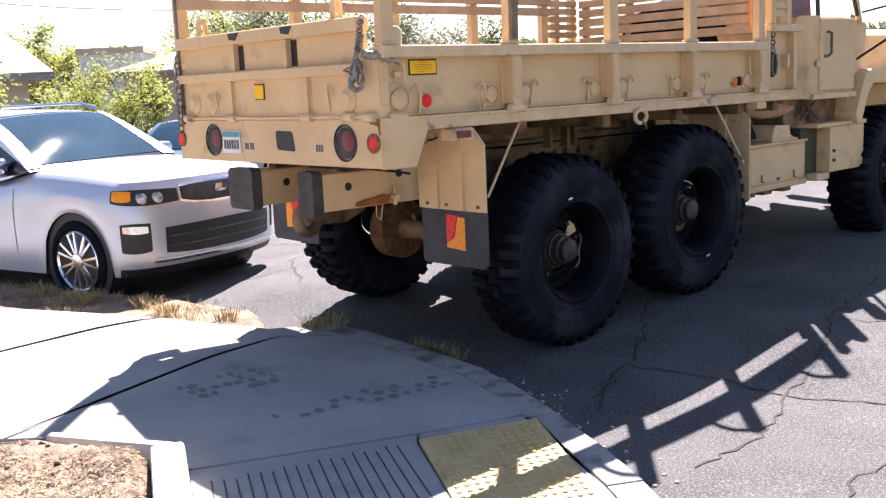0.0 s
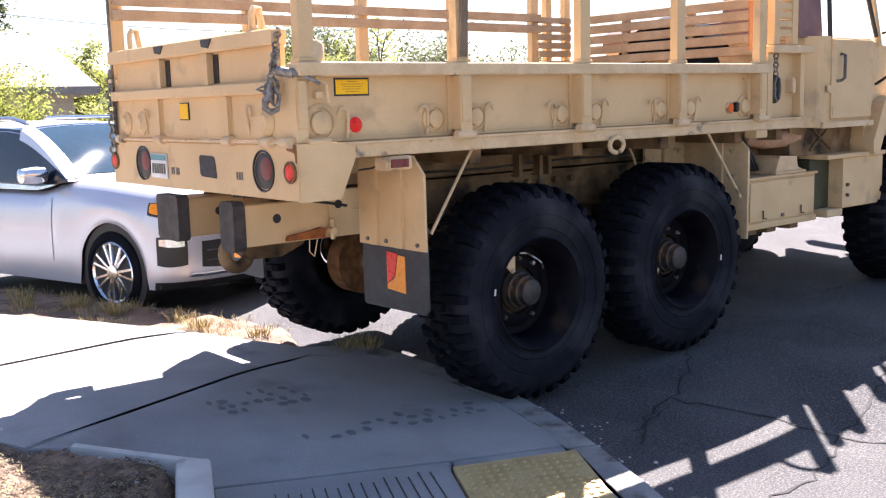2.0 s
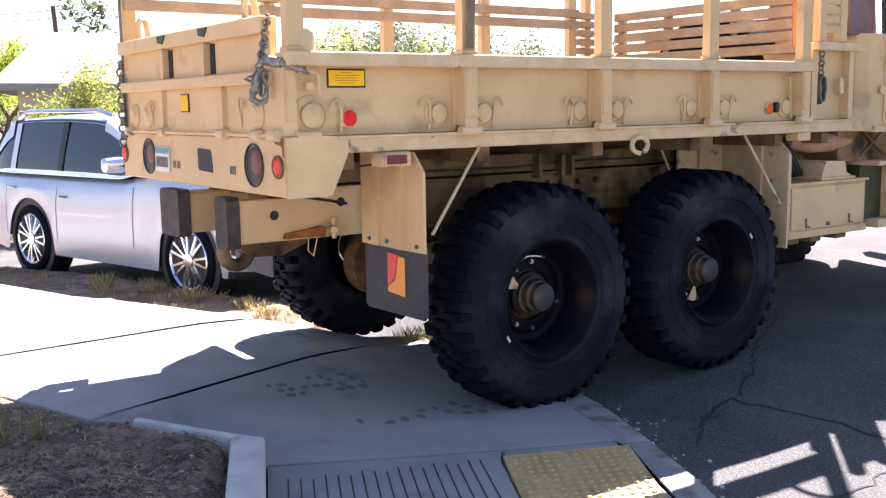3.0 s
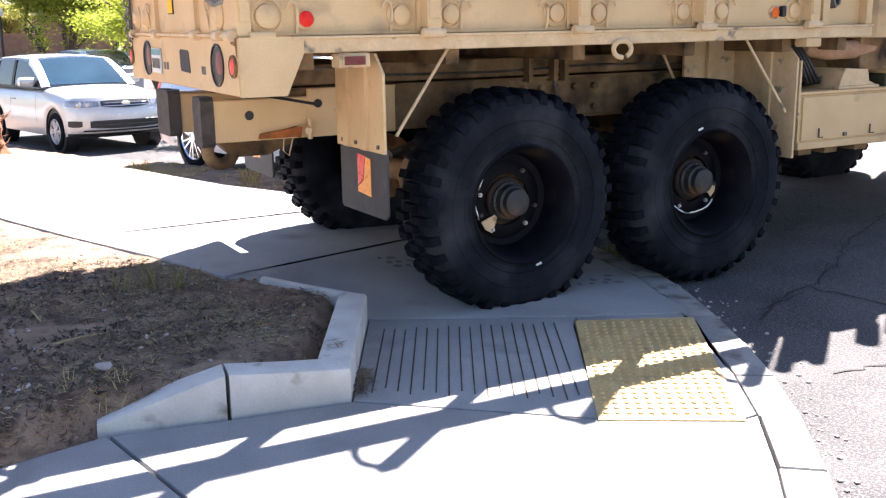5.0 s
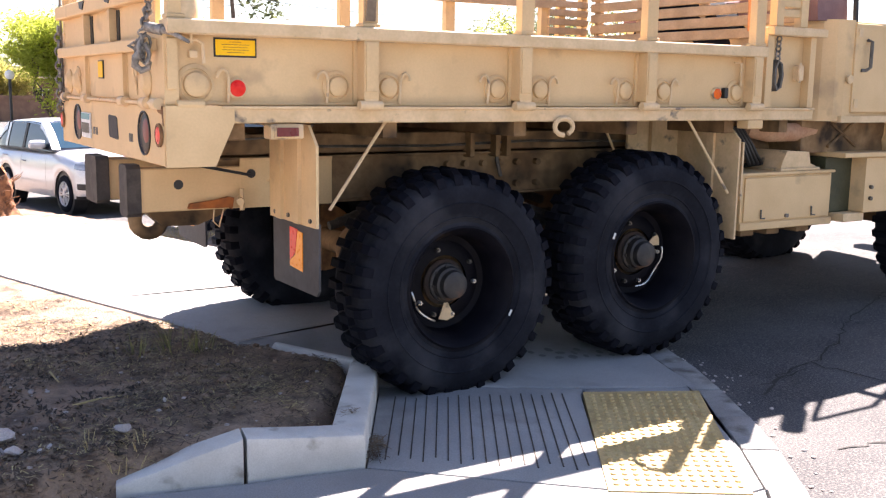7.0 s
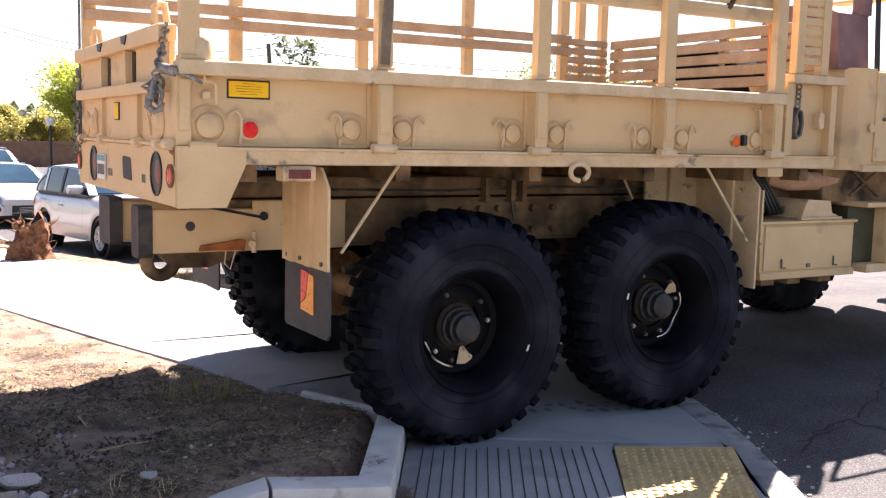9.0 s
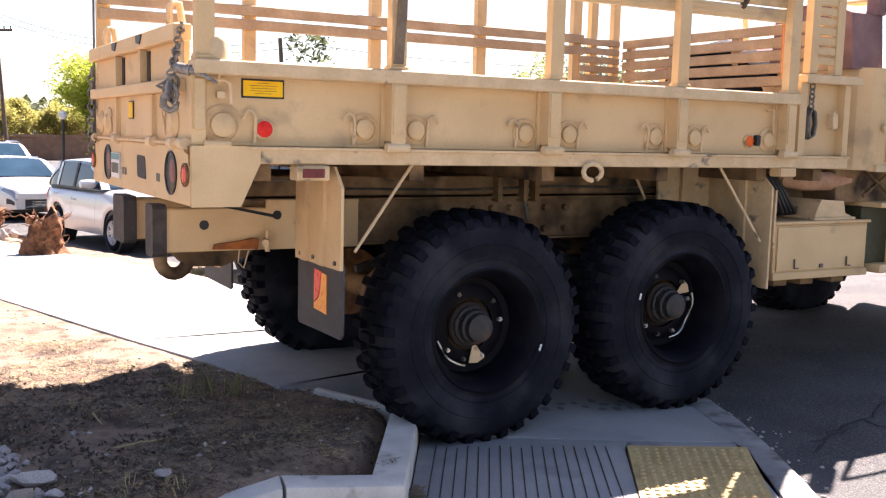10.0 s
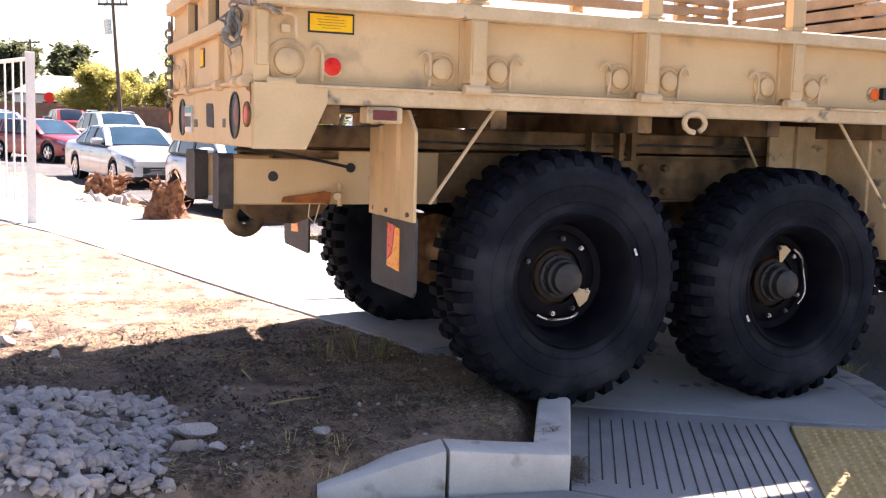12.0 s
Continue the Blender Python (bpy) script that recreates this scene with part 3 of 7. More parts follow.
# kerb round the dirt bed
def kerb_block(name, line, width, tops, bottom=-0.06, label=""):
    """A kerb with rounded top edges along a line; its outer face on the line, its body to the left of the line's way."""
    bm = bmesh.new()
    b = 0.02
    inner = offset_line(line, -width)
    rows = []
    for (p, q, t) in zip(line, inner, tops):
        p, q = Vector(p), Vector(q)
        u = (q - p).normalized()
        rows.append([(*p, bottom), (*p, t - b), (*(p + u * b * 0.35), t - b * 0.3), (*(p + u * b), t), (*(q - u * b), t), (*(q - u * b * 0.35), t - b * 0.3), (*q, t - b), (*q, bottom)])
    vs = grid(bm, rows)
    bm.faces.new(vs[0])
    bm.faces.new(vs[-1][::-1])
    return part(name, bm, KERB, bed_kerb, label, smooth=True)


bed_kerb = tagged(new("bed_kerb"), "chipped pale concrete kerb edging the dirt bed", "kerb")
kerb_block("kerb_stone", [CORNER_IN, (-0.575, 0.075), (-0.862, -0.444)], 0.155, [0.14, 0.14, 0.14])
kerb_block("kerb_stone", [(-0.866, -0.449), (-1.11, -0.407), (-1.352, -0.366)], 0.165, [0.14, 0.155, 0.175])
kerb_block("kerb_stone", [(-1.368, -0.364), (-1.53, -0.33), (-1.70, -0.293), (-1.85, -0.258)], 0.165, [0.175, 0.13, 0.075, 0.03])
kerb_block("kerb_stone", [KERB_END, (-0.45, 0.94), (-0.287, 0.606)], 0.06, [0.142, 0.14, 0.139])


# ---- the truck ----
truck = tagged(new("military_truck"), "sand-coloured six-wheeled army cargo truck with stake sides", "truck")
MID = 1.15
FLOOR = 1.525


def tp(name, fn, mat=TAN, parent=None, label="", smooth=False, at=None):
    return made(fn, name, mat, parent or truck, label, smooth, at)


def disc(bm, x, z, y, r=0.072, s=1):
    lathe(bm, [(r, y + s * 0.004), (r, y - s * 0.006), (r * 0.8, y - s * 0.014), (r * 0.76, y - s * 0.006), (r * 0.64, y - s * 0.006), (r * 0.60, y - s * 0.022), (r * 0.46, y - s * 0.028), (0.0005, y - s * 0.026)], (x, 0, z), 24)


def hook(bm, x, z, y, flip=1):
    tube(bm, [(x - 0.026 * flip, y, z - 0.078), (x - 0.028 * flip, y - 0.010, z - 0.02), (x - 0.027 * flip, y - 0.012, z + 0.035), (x - 0.019 * flip, y - 0.013, z + 0.060), (x, y - 0.013, z + 0.070), (x + 0.018 * flip, y - 0.013, z + 0.058), (x + 0.027 * flip, y - 0.012, z + 0.034)], 0.0075, 7)


POSTS = (-0.575, 0.33, 1.21, 2.08)
HALF = 0.039
for side in (0, 1):
    def Y(y, side=side):
        return y if side == 0 else 2 * MID - y

    def bx(bm, x0, x1, y0, y1, z0, z1, Y=Y):
        a, b = sorted((Y(y0), Y(y1)))
        box(bm, x0, x1, a, b, z0, z1)
    S = -1 if side else 1
    tp("side_panel", lambda bm: (bx(bm, -1.50, 2.15, 0.09, 0.115, 1.53, 1.86), bx(bm, -1.42, 2.05, 0.082, 0.09, 1.533, 1.548)))
    tp("top_rail", lambda bm: (bx(bm, -1.545, 2.16, 0.0, 0.13, 1.838, 1.902), bx(bm, -1.54, 2.15, 0.125, 0.135, 1.80, 1.84)), TAN_WORN, label="worn sand-painted rail")
    for x in POSTS:
        pocket = tp("stake_pocket", lambda bm: (bx(bm, x - HALF, x + HALF, 0.0, 0.09, 1.56, 1.84), bx(bm, x - HALF - 0.02, x - HALF, 0.075, 0.09, 1.535, 1.84), bx(bm, x + HALF, x + HALF + 0.02, 0.075, 0.09, 1.535, 1.84),
                                                bx(bm, x - 0.03, x + 0.03, -0.006, 0.004, 1.60, 1.83)))
        hg = made(lambda bm: tube(bm, [(x - 0.06, Y(0.012), 1.535), (x + 0.06, Y(0.012), 1.535)], 0.024, 10), "hinge", TAN_WORN, pocket, smooth=True)
        made(lambda bm: bx(bm, x - 0.035, x + 0.035, 0.0, 0.05, 1.53, 1.57), "hinge_plate", TAN_WORN, pocket)
    tp("corner_post", lambda bm: (bx(bm, -1.55, -1.487, 0.055, 0.17, 1.53, 1.86), bx(bm, -1.54, -1.497, 0.04, 0.056, 1.60, 1.82), tube(bm, [(-1.50, Y(0.05), 1.535), (-1.38, Y(0.05), 1.535)], 0.02, 10)))
    for x in (-1.405, -0.72, -0.445, 0.20, 0.48, 1.08, 1.375, 1.975):
        tp("tie_down_disc", lambda bm: disc(bm, x, 1.622, Y(0.089), 0.090 if x < -1 else 0.074, S), TAN, smooth=True)
    for x, f in ((-1.285, -1), (-0.80, -1), (-0.355, 1), (0.115, -1), (0.565, 1), (0.995, -1), (1.455, 1)):
        tp("tarpaulin_hook", lambda bm: hook(bm, x, 1.622, Y(0.08), f), TAN_WORN, smooth=True)
    tp("sill", lambda bm: (bx(bm, -1.30, 2.66, 0.045, 0.14, 1.452, 1.527), bx(bm, -1.3, 2.66, 0.03, 0.14, 1.516, 1.530)), TAN_WORN)
    tp("corner_plate", lambda bm: prism(bm, [(-1.555, 1.53), (-1.555, 1.262), (-1.335, 1.262), (-1.245, 1.455), (-1.245, 1.53)], "y", Y(0.035), Y(0.060)))
    tp("front_panel_section", lambda bm: (bx(bm, 2.19, 2.64, 0.09, 0.12, 1.527, 1.98), bx(bm, 2.19, 2.25, 0.04, 0.09, 1.527, 1.98), bx(bm, 2.58, 2.63, 0.03, 0.09, 1.53, 1.98)))
    tp("front_cap_rail", lambda bm: bx(bm, 2.20, 2.70, 0.0, 0.13, 1.975, 2.028), TAN_WORN)
    for x, top in ((-1.495, 3.02), (-0.565, 3.02), (0.355, 3.02), (1.225, 3.02), (2.11, 3.02)):
        tp("stake", lambda bm: (bx(bm, x - 0.04, x + 0.04, 0.03, 0.085, 1.90, top), bx(bm, x - 0.047, x + 0.047, 0.02, 0.095, 1.902, 1.922)))
    for x in (2.275, 2.50):
        tp("stake", lambda bm: bx(bm, x - 0.03, x + 0.035, 0.03, 0.085, 2.03, 2.75))
    tp("strap", lambda bm: prism(bm, [(-0.60, 1.93), (-0.55, 1.93), (-0.52, 2.5), (-0.56, 2.5)], "y", Y(0.012), Y(0.022)), LITTER, label="brown webbing strap")

# near rack: slats above, braces that fold out
for z in (2.325, 2.415, 2.505, 2.595):
    tp("rack_slat", lambda bm: (box(bm, -1.53, 2.15, 0.088, 0.11, z, z + 0.08), box(bm, -1.53, 2.15, 0.083, 0.089, z + 0.02, z + 0.032), box(bm, -1.53, 2.15, 0.083, 0.089, z + 0.048, z + 0.06)))
for z in (2.09, 2.15, 2.21, 2.27, 2.33, 2.39, 2.45, 2.51, 2.57):
    tp("rack_slat", lambda bm: box(bm, 2.29, 2.50, 0.04, 0.07, z, z + 0.050))
for x in (-0.565, 0.355, 1.225, 2.11):
    tp("stake_brace", lambda bm: tube(bm, [(x - 0.40, 0.10, 2.38), (x - 0.345, 0.09, 2.48), (x - 0.288, 0.08, 2.60), (x - 0.235, 0.07, 2.73), (x - 0.17, 0.06, 2.84), (x - 0.08, 0.055, 2.93), (x, 0.055, 2.98)], 0.021, 6), TAN_DIRTY_SHADED, smooth=True)
# far rack
for z in (2.255, 2.345):
    tp("rack_slat", lambda bm: box(bm, -1.53, 2.15, 2.18, 2.205, z, z + 0.068), BOARD)
for z in (2.06, 2.13, 2.20, 2.27, 2.34):
    tp("rack_slat", lambda bm: box(bm, 2.13, 2.52, 2.19, 2.215, z, z + 0.052), BOARD)
# front rack
for z in (1.985, 2.07, 2.155, 2.24, 2.325):
    tp("rack_slat", lambda bm: box(bm, 2.54, 2.565, 0.12, 2.18, z, z + 0.068), BOARD)
for y in (0.30, 0.95, 1.6, 2.1):
    tp("rack_post", lambda bm: box(bm, 2.565, 2.61, y, y + 0.06, 1.53, 2.40), BOARD)
tp("head_board", lambda bm: box(bm, 2.60, 2.64, 0.12, 2.18, 1.53, 2.03), BOARD)
for k in range(12):
    tp("floor_plank", lambda bm: box(bm, -1.5, 2.62, 0.14 + 0.1688 * k, 0.14 + 0.1688 * k + 0.164, 1.47, 1.515), DECK)
for x in (-1.2, -0.4, 0.4, 1.2, 2.0, 2.5):
    tp("cross_bearer", lambda bm: box(bm, x - 0.04, x + 0.04, 0.14, 2.16, 1.37, 1.468), TAN_DIRTY_SHADED)
tp("strap", lambda bm: prism(bm, [(2.12, 2.0), (2.16, 2.0), (2.15, 2.35), (2.11, 2.35)], "y", 0.14, 0.15), material("faded_orange_webbing", (0.50, 0.20, 0.08), (0.56, 0.27, 0.13), 0.9), label="faded orange webbing strap")


def placard(x0, x1, z0, z1, y, parent=truck):
    p = tp("warning_placard", lambda bm: box(bm, x0, x1, y - 0.003, y, z0, z1), BLACK, label="yellow warning placard with a black border")
    made(lambda bm: box(bm, x0 + 0.008, x1 - 0.008, y - 0.006, y - 0.0032, z0 + 0.008, z1 - 0.008), "face", YELLOW, p)
    for k, w in enumerate((0.35, 0.8, 0.72, 0.78, 0.5)):
        z = z1 - 0.018 - k * 0.0115
        c, h = (x0 + x1) / 2, (x1 - x0) / 2 * w * 0.8
        made(lambda bm: box(bm, c - h, c + h, y - 0.0072, y - 0.0062, z - 0.001, z + 0.001), "print_bar", RUST, p)


placard(-1.318, -1.118, 1.745, 1.830, 0.089)


def lens(name, x, y, z, r, mat, label=""):
    p = tp(name, lambda bm: lathe(bm, [(r * 1.22, y + 0.01), (r * 1.22, y - 0.012), (r * 1.0, y - 0.018), (r * 0.98, y - 0.010)], (x, 0, z), 28, caps=False), TAN_WORN, label=label, smooth=True)
    made(lambda bm: lathe(bm, [(r * 1.0, y - 0.006), (r * 0.97, y - 0.020), (r * 0.7, y - 0.026), (0.0005, y - 0.029)], (x, 0, z), 28), "lens", mat, p, smooth=True)


lens("side_reflector", -1.215, 0.088, 1.608, 0.038, RED_LENS, "round red side reflector")
lens("side_marker", 1.812, 0.088, 1.612, 0.032, MARKER_LENS, "round orange side marker")
tp("marker_guard", lambda bm: box(bm, 1.862, 1.892, 0.06, 0.09, 1.585, 1.65), BLACK)
tp("latch_pin", lambda bm: (tube(bm, [(-1.475, 0.06, 1.815), (-1.40, 0.06, 1.815), (-1.378, 0.055, 1.80), (-1.375, 0.05, 1.715)], 0.008, 6), tube(bm, [(-1.425, 0.06, 1.84), (-1.425, 0.06, 1.80)], 0.007, 6), box(bm, -1.435, -1.40, 0.06, 0.09, 1.735, 1.772)), TAN_WORN, smooth=True)
tp("latch_pin", lambda bm: tube(bm, [(1.93, 0.06, 1.80), (1.99, 0.06, 1.80), (1.99, 0.055, 1.66)], 0.008, 6), TAN_WORN, smooth=True)
lamp = tp("clearance_lamp", lambda bm: (box(bm, -1.075, -0.915, 0.03, 0.12, 1.378, 1.448), box(bm, -1.06, -0.93, 0.022, 0.03, 1.385, 1.44)), TAN_WORN, label="pale clearance lamp with a red lens")
made(lambda bm: box(bm, -1.05, -0.945, 0.012, 0.022, 1.392, 1.433), "lens", material("dull_red_lens", (0.16, 0.02, 0.02), (0.2, 0.03, 0.03), 0.3, bump=0), lamp)
tp("tie_ring", lambda bm: tube(bm, [(0.605 + 0.062 * math.cos(a * 0.5236), 0.02, 1.425 + 0.045 * math.sin(a * 0.5236)) for a in range(10, 22)], 0.014, 8), TAN_WORN, smooth=True)
tp("plate_bracket", lambda bm: box(bm, 2.05, 2.18, 0.03, 0.12, 1.40, 1.455))


def chain(name, a, b, n, r=0.018, mat=CHAIN):
    a, b = Vector(a), Vector(b)

    def f(bm):
        d = (b - a) / n
        for k in range(n):
            c = a + d * (k + 0.5)
            u = d.normalized()
            s = (Vector((1, 0, 0)) if k % 2 else Vector((0, 1, 0)))
            tube(bm, [c + u * d.length * 0.62 * math.cos(q * math.pi / 4) + s * r * math.sin(q * math.pi / 4) for q in range(8)], r * 0.33, 5, closed=True)
    return tp(name, f, mat, smooth=True)


chain("chain", (2.31, 0.055, 1.97), (2.30, 0.05, 1.82), 5)
tp("chain_coil", lambda bm: [tube(bm, [(2.30 + 0.035 * math.cos(q * 0.9) * (1 + 0.2 * k), 0.04 + 0.008 * k, 1.73 + 0.09 * math.sin(q * 0.9)) for q in range(7)], 0.013, 5, closed=True) for k in range(4)], STEEL, smooth=True)
tp("hasp", lambda bm: (box(bm, 2.50, 2.54, 0.04, 0.09, 1.70, 1.80), tube(bm, [(2.50, 0.035, 1.69), (2.48, 0.03, 1.76), (2.50, 0.035, 1.81)], 0.008, 6)), TAN_WORN)

# ---- tailgate ----
X = -1.55
tp("tailgate_panel", lambda bm: box(bm, X, X + 0.025, 0.17, 2.13, 1.545, 2.0))
tp("tailgate_top_rail", lambda bm: box(bm, X - 0.05, X + 0.03, 0.16, 2.14, 1.985, 2.06))
tp("tailgate_mid_rail", lambda bm: box(bm, X - 0.045, X, 0.16, 2.14, 1.765, 1.822))
for y in (0.84, 1.42):
    tp("tailgate_rib", lambda bm: box(bm, X - 0.04, X, y, y + 0.035, 1.822, 1.985))
    tp("tailgate_slot", lambda bm: box(bm, X - 0.006, X + 0.002, y - 0.055, y - 0.004, 1.83, 1.975), BLACK)
    tp("tailgate_notch", lambda bm: prism(bm, [(y - 0.09, 2.05), (y + 0.03, 2.05), (y + 0.02, 2.015), (y - 0.05, 2.005)], "x", X - 0.056, X - 0.048), BLACK)
for y in (0.68, 1.51):
    tp("tailgate_rib", lambda bm: (box(bm, X - 0.022, X, y, y + 0.03, 1.55, 1.765), box(bm, X - 0.004, X, y - 0.012, y, 1.55, 1.76)))
for y in (0.32, 1.80, 2.02):
    tp("tie_down_disc", lambda bm: lathe(bm, [(0.07, 0.004), (0.07, -0.006), (0.05, -0.014), (0.036, -0.028), (0.0005, -0.03)], (0, 0, 0), 20), TAN, smooth=True, at=pose(X, y, 1.63, 0, 0, -90))
for y in (0.50, 1.72):
    tp("tarpaulin_hook", lambda bm: tube(bm, [(0, -0.0, -0.07), (0, -0.015, 0.03), (0.015, -0.02, 0.07), (0.045, -0.02, 0.06), (0.05, -0.015, 0.02)], 0.007, 6), TAN_WORN, smooth=True, at=pose(X, y, 1.64, 0, 0, -90))
tp("hinge_rod", lambda bm: tube(bm, [(X - 0.02, 0.10, 1.537), (X - 0.02, 2.14, 1.537)], 0.008, 8), TAN_WORN, smooth=True)
for y in (0.12, 0.30, 0.69, 1.52, 2.08):
    tp("hinge", lambda bm: tube(bm, [(X - 0.02, y - 0.045, 1.537), (X - 0.02, y + 0.045, 1.537)], 0.026, 10), TAN_WORN, smooth=True)
tp("rear_plate", lambda bm: box(bm, X - 0.01, X + 0.02, 0.045, 2.255, 1.265, 1.527))
card = tp("warning_placard", lambda bm: box(bm, X - 0.006, X - 0.001, 1.155, 1.265, 1.645, 1.74), BLACK, label="small yellow warning placard")
made(lambda bm: box(bm, X - 0.009, X - 0.0062, 1.161, 1.259, 1.651, 1.734), "face", YELLOW, card)
for y in (0.36, 1.79):
    t = tp("tail_lamp", lambda bm: lathe(bm, [(0.100, 0.004), (0.103, -0.007), (0.096, -0.009), (0.090, 0.002)], (0, 0, 0), 32, caps=False), BLACK, label="round red tail lamp in a dark ring", smooth=True, at=pose(X - 0.010, y, 1.398, 0, 0, -90))
    made(lambda bm: lathe(bm, [(0.091, 0.001), (0.088, -0.0005), (0.0005, -0.0015)], (0, 0, 0), 32), "recess", BLACK, t, smooth=True)
    made(lambda bm: lathe(bm, [(0.056, -0.001), (0.050, -0.003), (0.0005, -0.005)], (0.022, 0, 0.012), 28), "lens", DARK_LENS, t, smooth=True)
for y in (0.085, 2.20):
    t = tp("rear_reflector", lambda bm: lathe(bm, [(0.052, 0.0), (0.052, -0.010), (0.04, -0.012), (0.04, -0.006)], (0, 0, 0), 24, caps=False), RUST, label="red reflector in a rusted ring", smooth=True, at=pose(X - 0.012, y + 0.02, 1.40, 0, 0, -90))
    made(lambda bm: lathe(bm, [(0.04, -0.004), (0.036, -0.011), (0.0005, -0.014)], (0, 0, 0), 24), "lens", RED_LENS, t, smooth=True)
plate = tp("licence_plate", lambda bm: box(bm, X - 0.02, X - 0.012, 1.455, 1.67, 1.318, 1.458), WHITE, label="white plate with dark bars")
made(lambda bm: box(bm, X - 0.022, X - 0.0205, 1.46, 1.665, 1.42, 1.453), "band", material("plate_teal", (0.10, 0.30, 0.32), rough=0.5, bump=0), plate)
made(lambda bm: [box(bm, X - 0.023, X - 0.0205, 1.473 + 0.031 * k, 1.494 + 0.031 * k, 1.345, 1.402) for k in range(6)], "print_bar", STEEL, plate)
tp("painted_patch", lambda bm: prism(bm, [(0.855, 1.352), (0.862, 1.342), (1.03, 1.348), (1.046, 1.362), (1.05, 1.45), (1.035, 1.462), (0.89, 1.458), (0.872, 1.446)], "x", X - 0.013, X - 0.0102), material("grey_patch_paint", (0.03, 0.03, 0.034), (0.07, 0.065, 0.06), 0.8, scale=30, edge=(0.3, 0.7)), label="dark grey painted-over patch")
for y in (0.575, 0.60, 0.625, 1.31, 1.335, 1.37, 1.395):
    tp("stencil_bar", lambda bm: box(bm, X - 0.0125, X - 0.0102, y, y + 0.016, 1.345, 1.385), STEEL)
tp("rust_patch", lambda bm: prism(bm, [(0.05, 1.527), (0.16, 1.527), (0.13, 1.50), (0.07, 1.49), (0.06, 1.45), (0.048, 1.44)], "x", X - 0.0125, X - 0.0102), RUST)
# chains at the tailgate's ends and step hoops
chain("tailgate_chain", (X - 0.015, 0.15, 2.06), (X - 0.055, 0.16, 1.86), 9, 0.017)
chain("tailgate_chain", (X - 0.03, 0.14, 1.96), (X - 0.075, 0.17, 1.79), 8, 0.017)
def grab_hook(bm):
    """A forged hook with a heavy jaw hanging from the chain's end."""
    for dy in (-0.012, 0.012):
        tube(bm, [(X - 0.075, 0.165 + dy, 1.815), (X - 0.085, 0.16 + dy, 1.775), (X - 0.07, 0.155 + dy, 1.735)], 0.012, 8, 0.02)
    tube(bm, [(X - 0.06, 0.16, 1.75), (X - 0.10, 0.17, 1.715), (X - 0.105, 0.175, 1.675), (X - 0.07, 0.165, 1.648), (X - 0.03, 0.15, 1.662), (X - 0.022, 0.145, 1.70)], 0.030, 10, 0.014)
    tube(bm, [(X - 0.05, 0.13, 1.80), (X - 0.03, 0.12, 1.74), (X - 0.045, 0.125, 1.69)], 0.014, 8)
    tube(bm, [(X - 0.10, 0.19, 1.80), (X - 0.13, 0.22, 1.785), (X - 0.09, 0.19, 1.765)], 0.010, 6)


tp("chain_hook", grab_hook, CHAIN, label="weathered steel grab hook", smooth=True, at=Matrix.Translation((X - 0.065, 0.16, 1.79)) @ Matrix.Diagonal((0.72, 0.72, 0.78, 1)) @ Matrix.Translation((0.065 - X, -0.16, -1.79)))
for k in range(5):
    a = k * 1.3
    tp("chain_link", lambda bm: tube(bm, [(X - 0.06 + 0.014 * math.cos(a) + 0.02 * math.cos(q * math.pi / 4) * math.cos(a), 0.155 + 0.02 * math.sin(a) + 0.02 * math.cos(q * math.pi / 4) * math.sin(a), 1.80 - 0.016 * k + 0.032 * math.sin(q * math.pi / 4)) for q in range(8)], 0.0075, 5, closed=True), CHAIN, smooth=True)
tp("tailgate_latch", lambda bm: (tube(bm, [(X - 0.05, 0.12, 1.865), (X + 0.0, 0.06, 1.85)], 0.024, 10), tube(bm, [(X - 0.01, 0.07, 1.855), (X + 0.03, 0.02, 1.84), (X + 0.09, -0.02, 1.80)], 0.018, 8, 0.007)), CHAIN, smooth=True)
chain("tailgate_chain", (X - 0.03, 2.17, 1.95), (X - 0.03, 2.20, 1.45), 12, 0.022)
tp("tailgate_strap", lambda bm: box(bm, X - 0.02, X - 0.01, 2.155, 2.18, 1.5, 2.5), STEEL)
for y in (0.42, 1.9):
    tp("step_hoop", lambda bm: tube(bm, [(X + 0.0, y, 2.05), (X, y, 2.15), (X + 0.02, y + 0.012, 2.175), (X + 0.05, y + 0.02, 2.175), (X + 0.07, y + 0.02, 2.05)], 0.017, 8), TAN_WORN, smooth=True)
tp("rail_cap", lambda bm: lathe(bm, [(0.055, -0.05), (0.055, 0.03), (0.04, 0.05), (0.0005, 0.055)], (0, 0, 0), 20), TAN_WORN, smooth=True, at=pose(-1.44, 0.07, 1.95, 90, 0, 0))

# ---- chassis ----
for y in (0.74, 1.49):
    tp("frame_rail", lambda bm: (box(bm, -1.30, 6.15, y, y + 0.08, 1.0, 1.25), box(bm, -1.30, 6.15, y - 0.03, y + 0.11, 1.236, 1.25), box(bm, -1.3, 6.15, y - 0.03, y + 0.11, 0.99, 1.004)), TAN_DIRTY_SHADED)
    tp("sub_frame", lambda bm: box(bm, -1.25, 2.6, y - 0.02, y + 0.08, 1.262, 1.37), TAN_DIRTY_SHADED)
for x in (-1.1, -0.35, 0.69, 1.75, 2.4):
    tp("cross_member", lambda bm: box(bm, x - 0.05, x + 0.05, 0.82, 1.49, 1.03, 1.2), TAN_DIRTY_SHADED)
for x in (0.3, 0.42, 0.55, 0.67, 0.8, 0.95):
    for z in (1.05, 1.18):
        tp("rail_boss", lambda bm: tube(bm, [(x, 0.70, z), (x, 0.745, z)], 0.02, 8), TAN_DIRTY_SHADED, smooth=True)
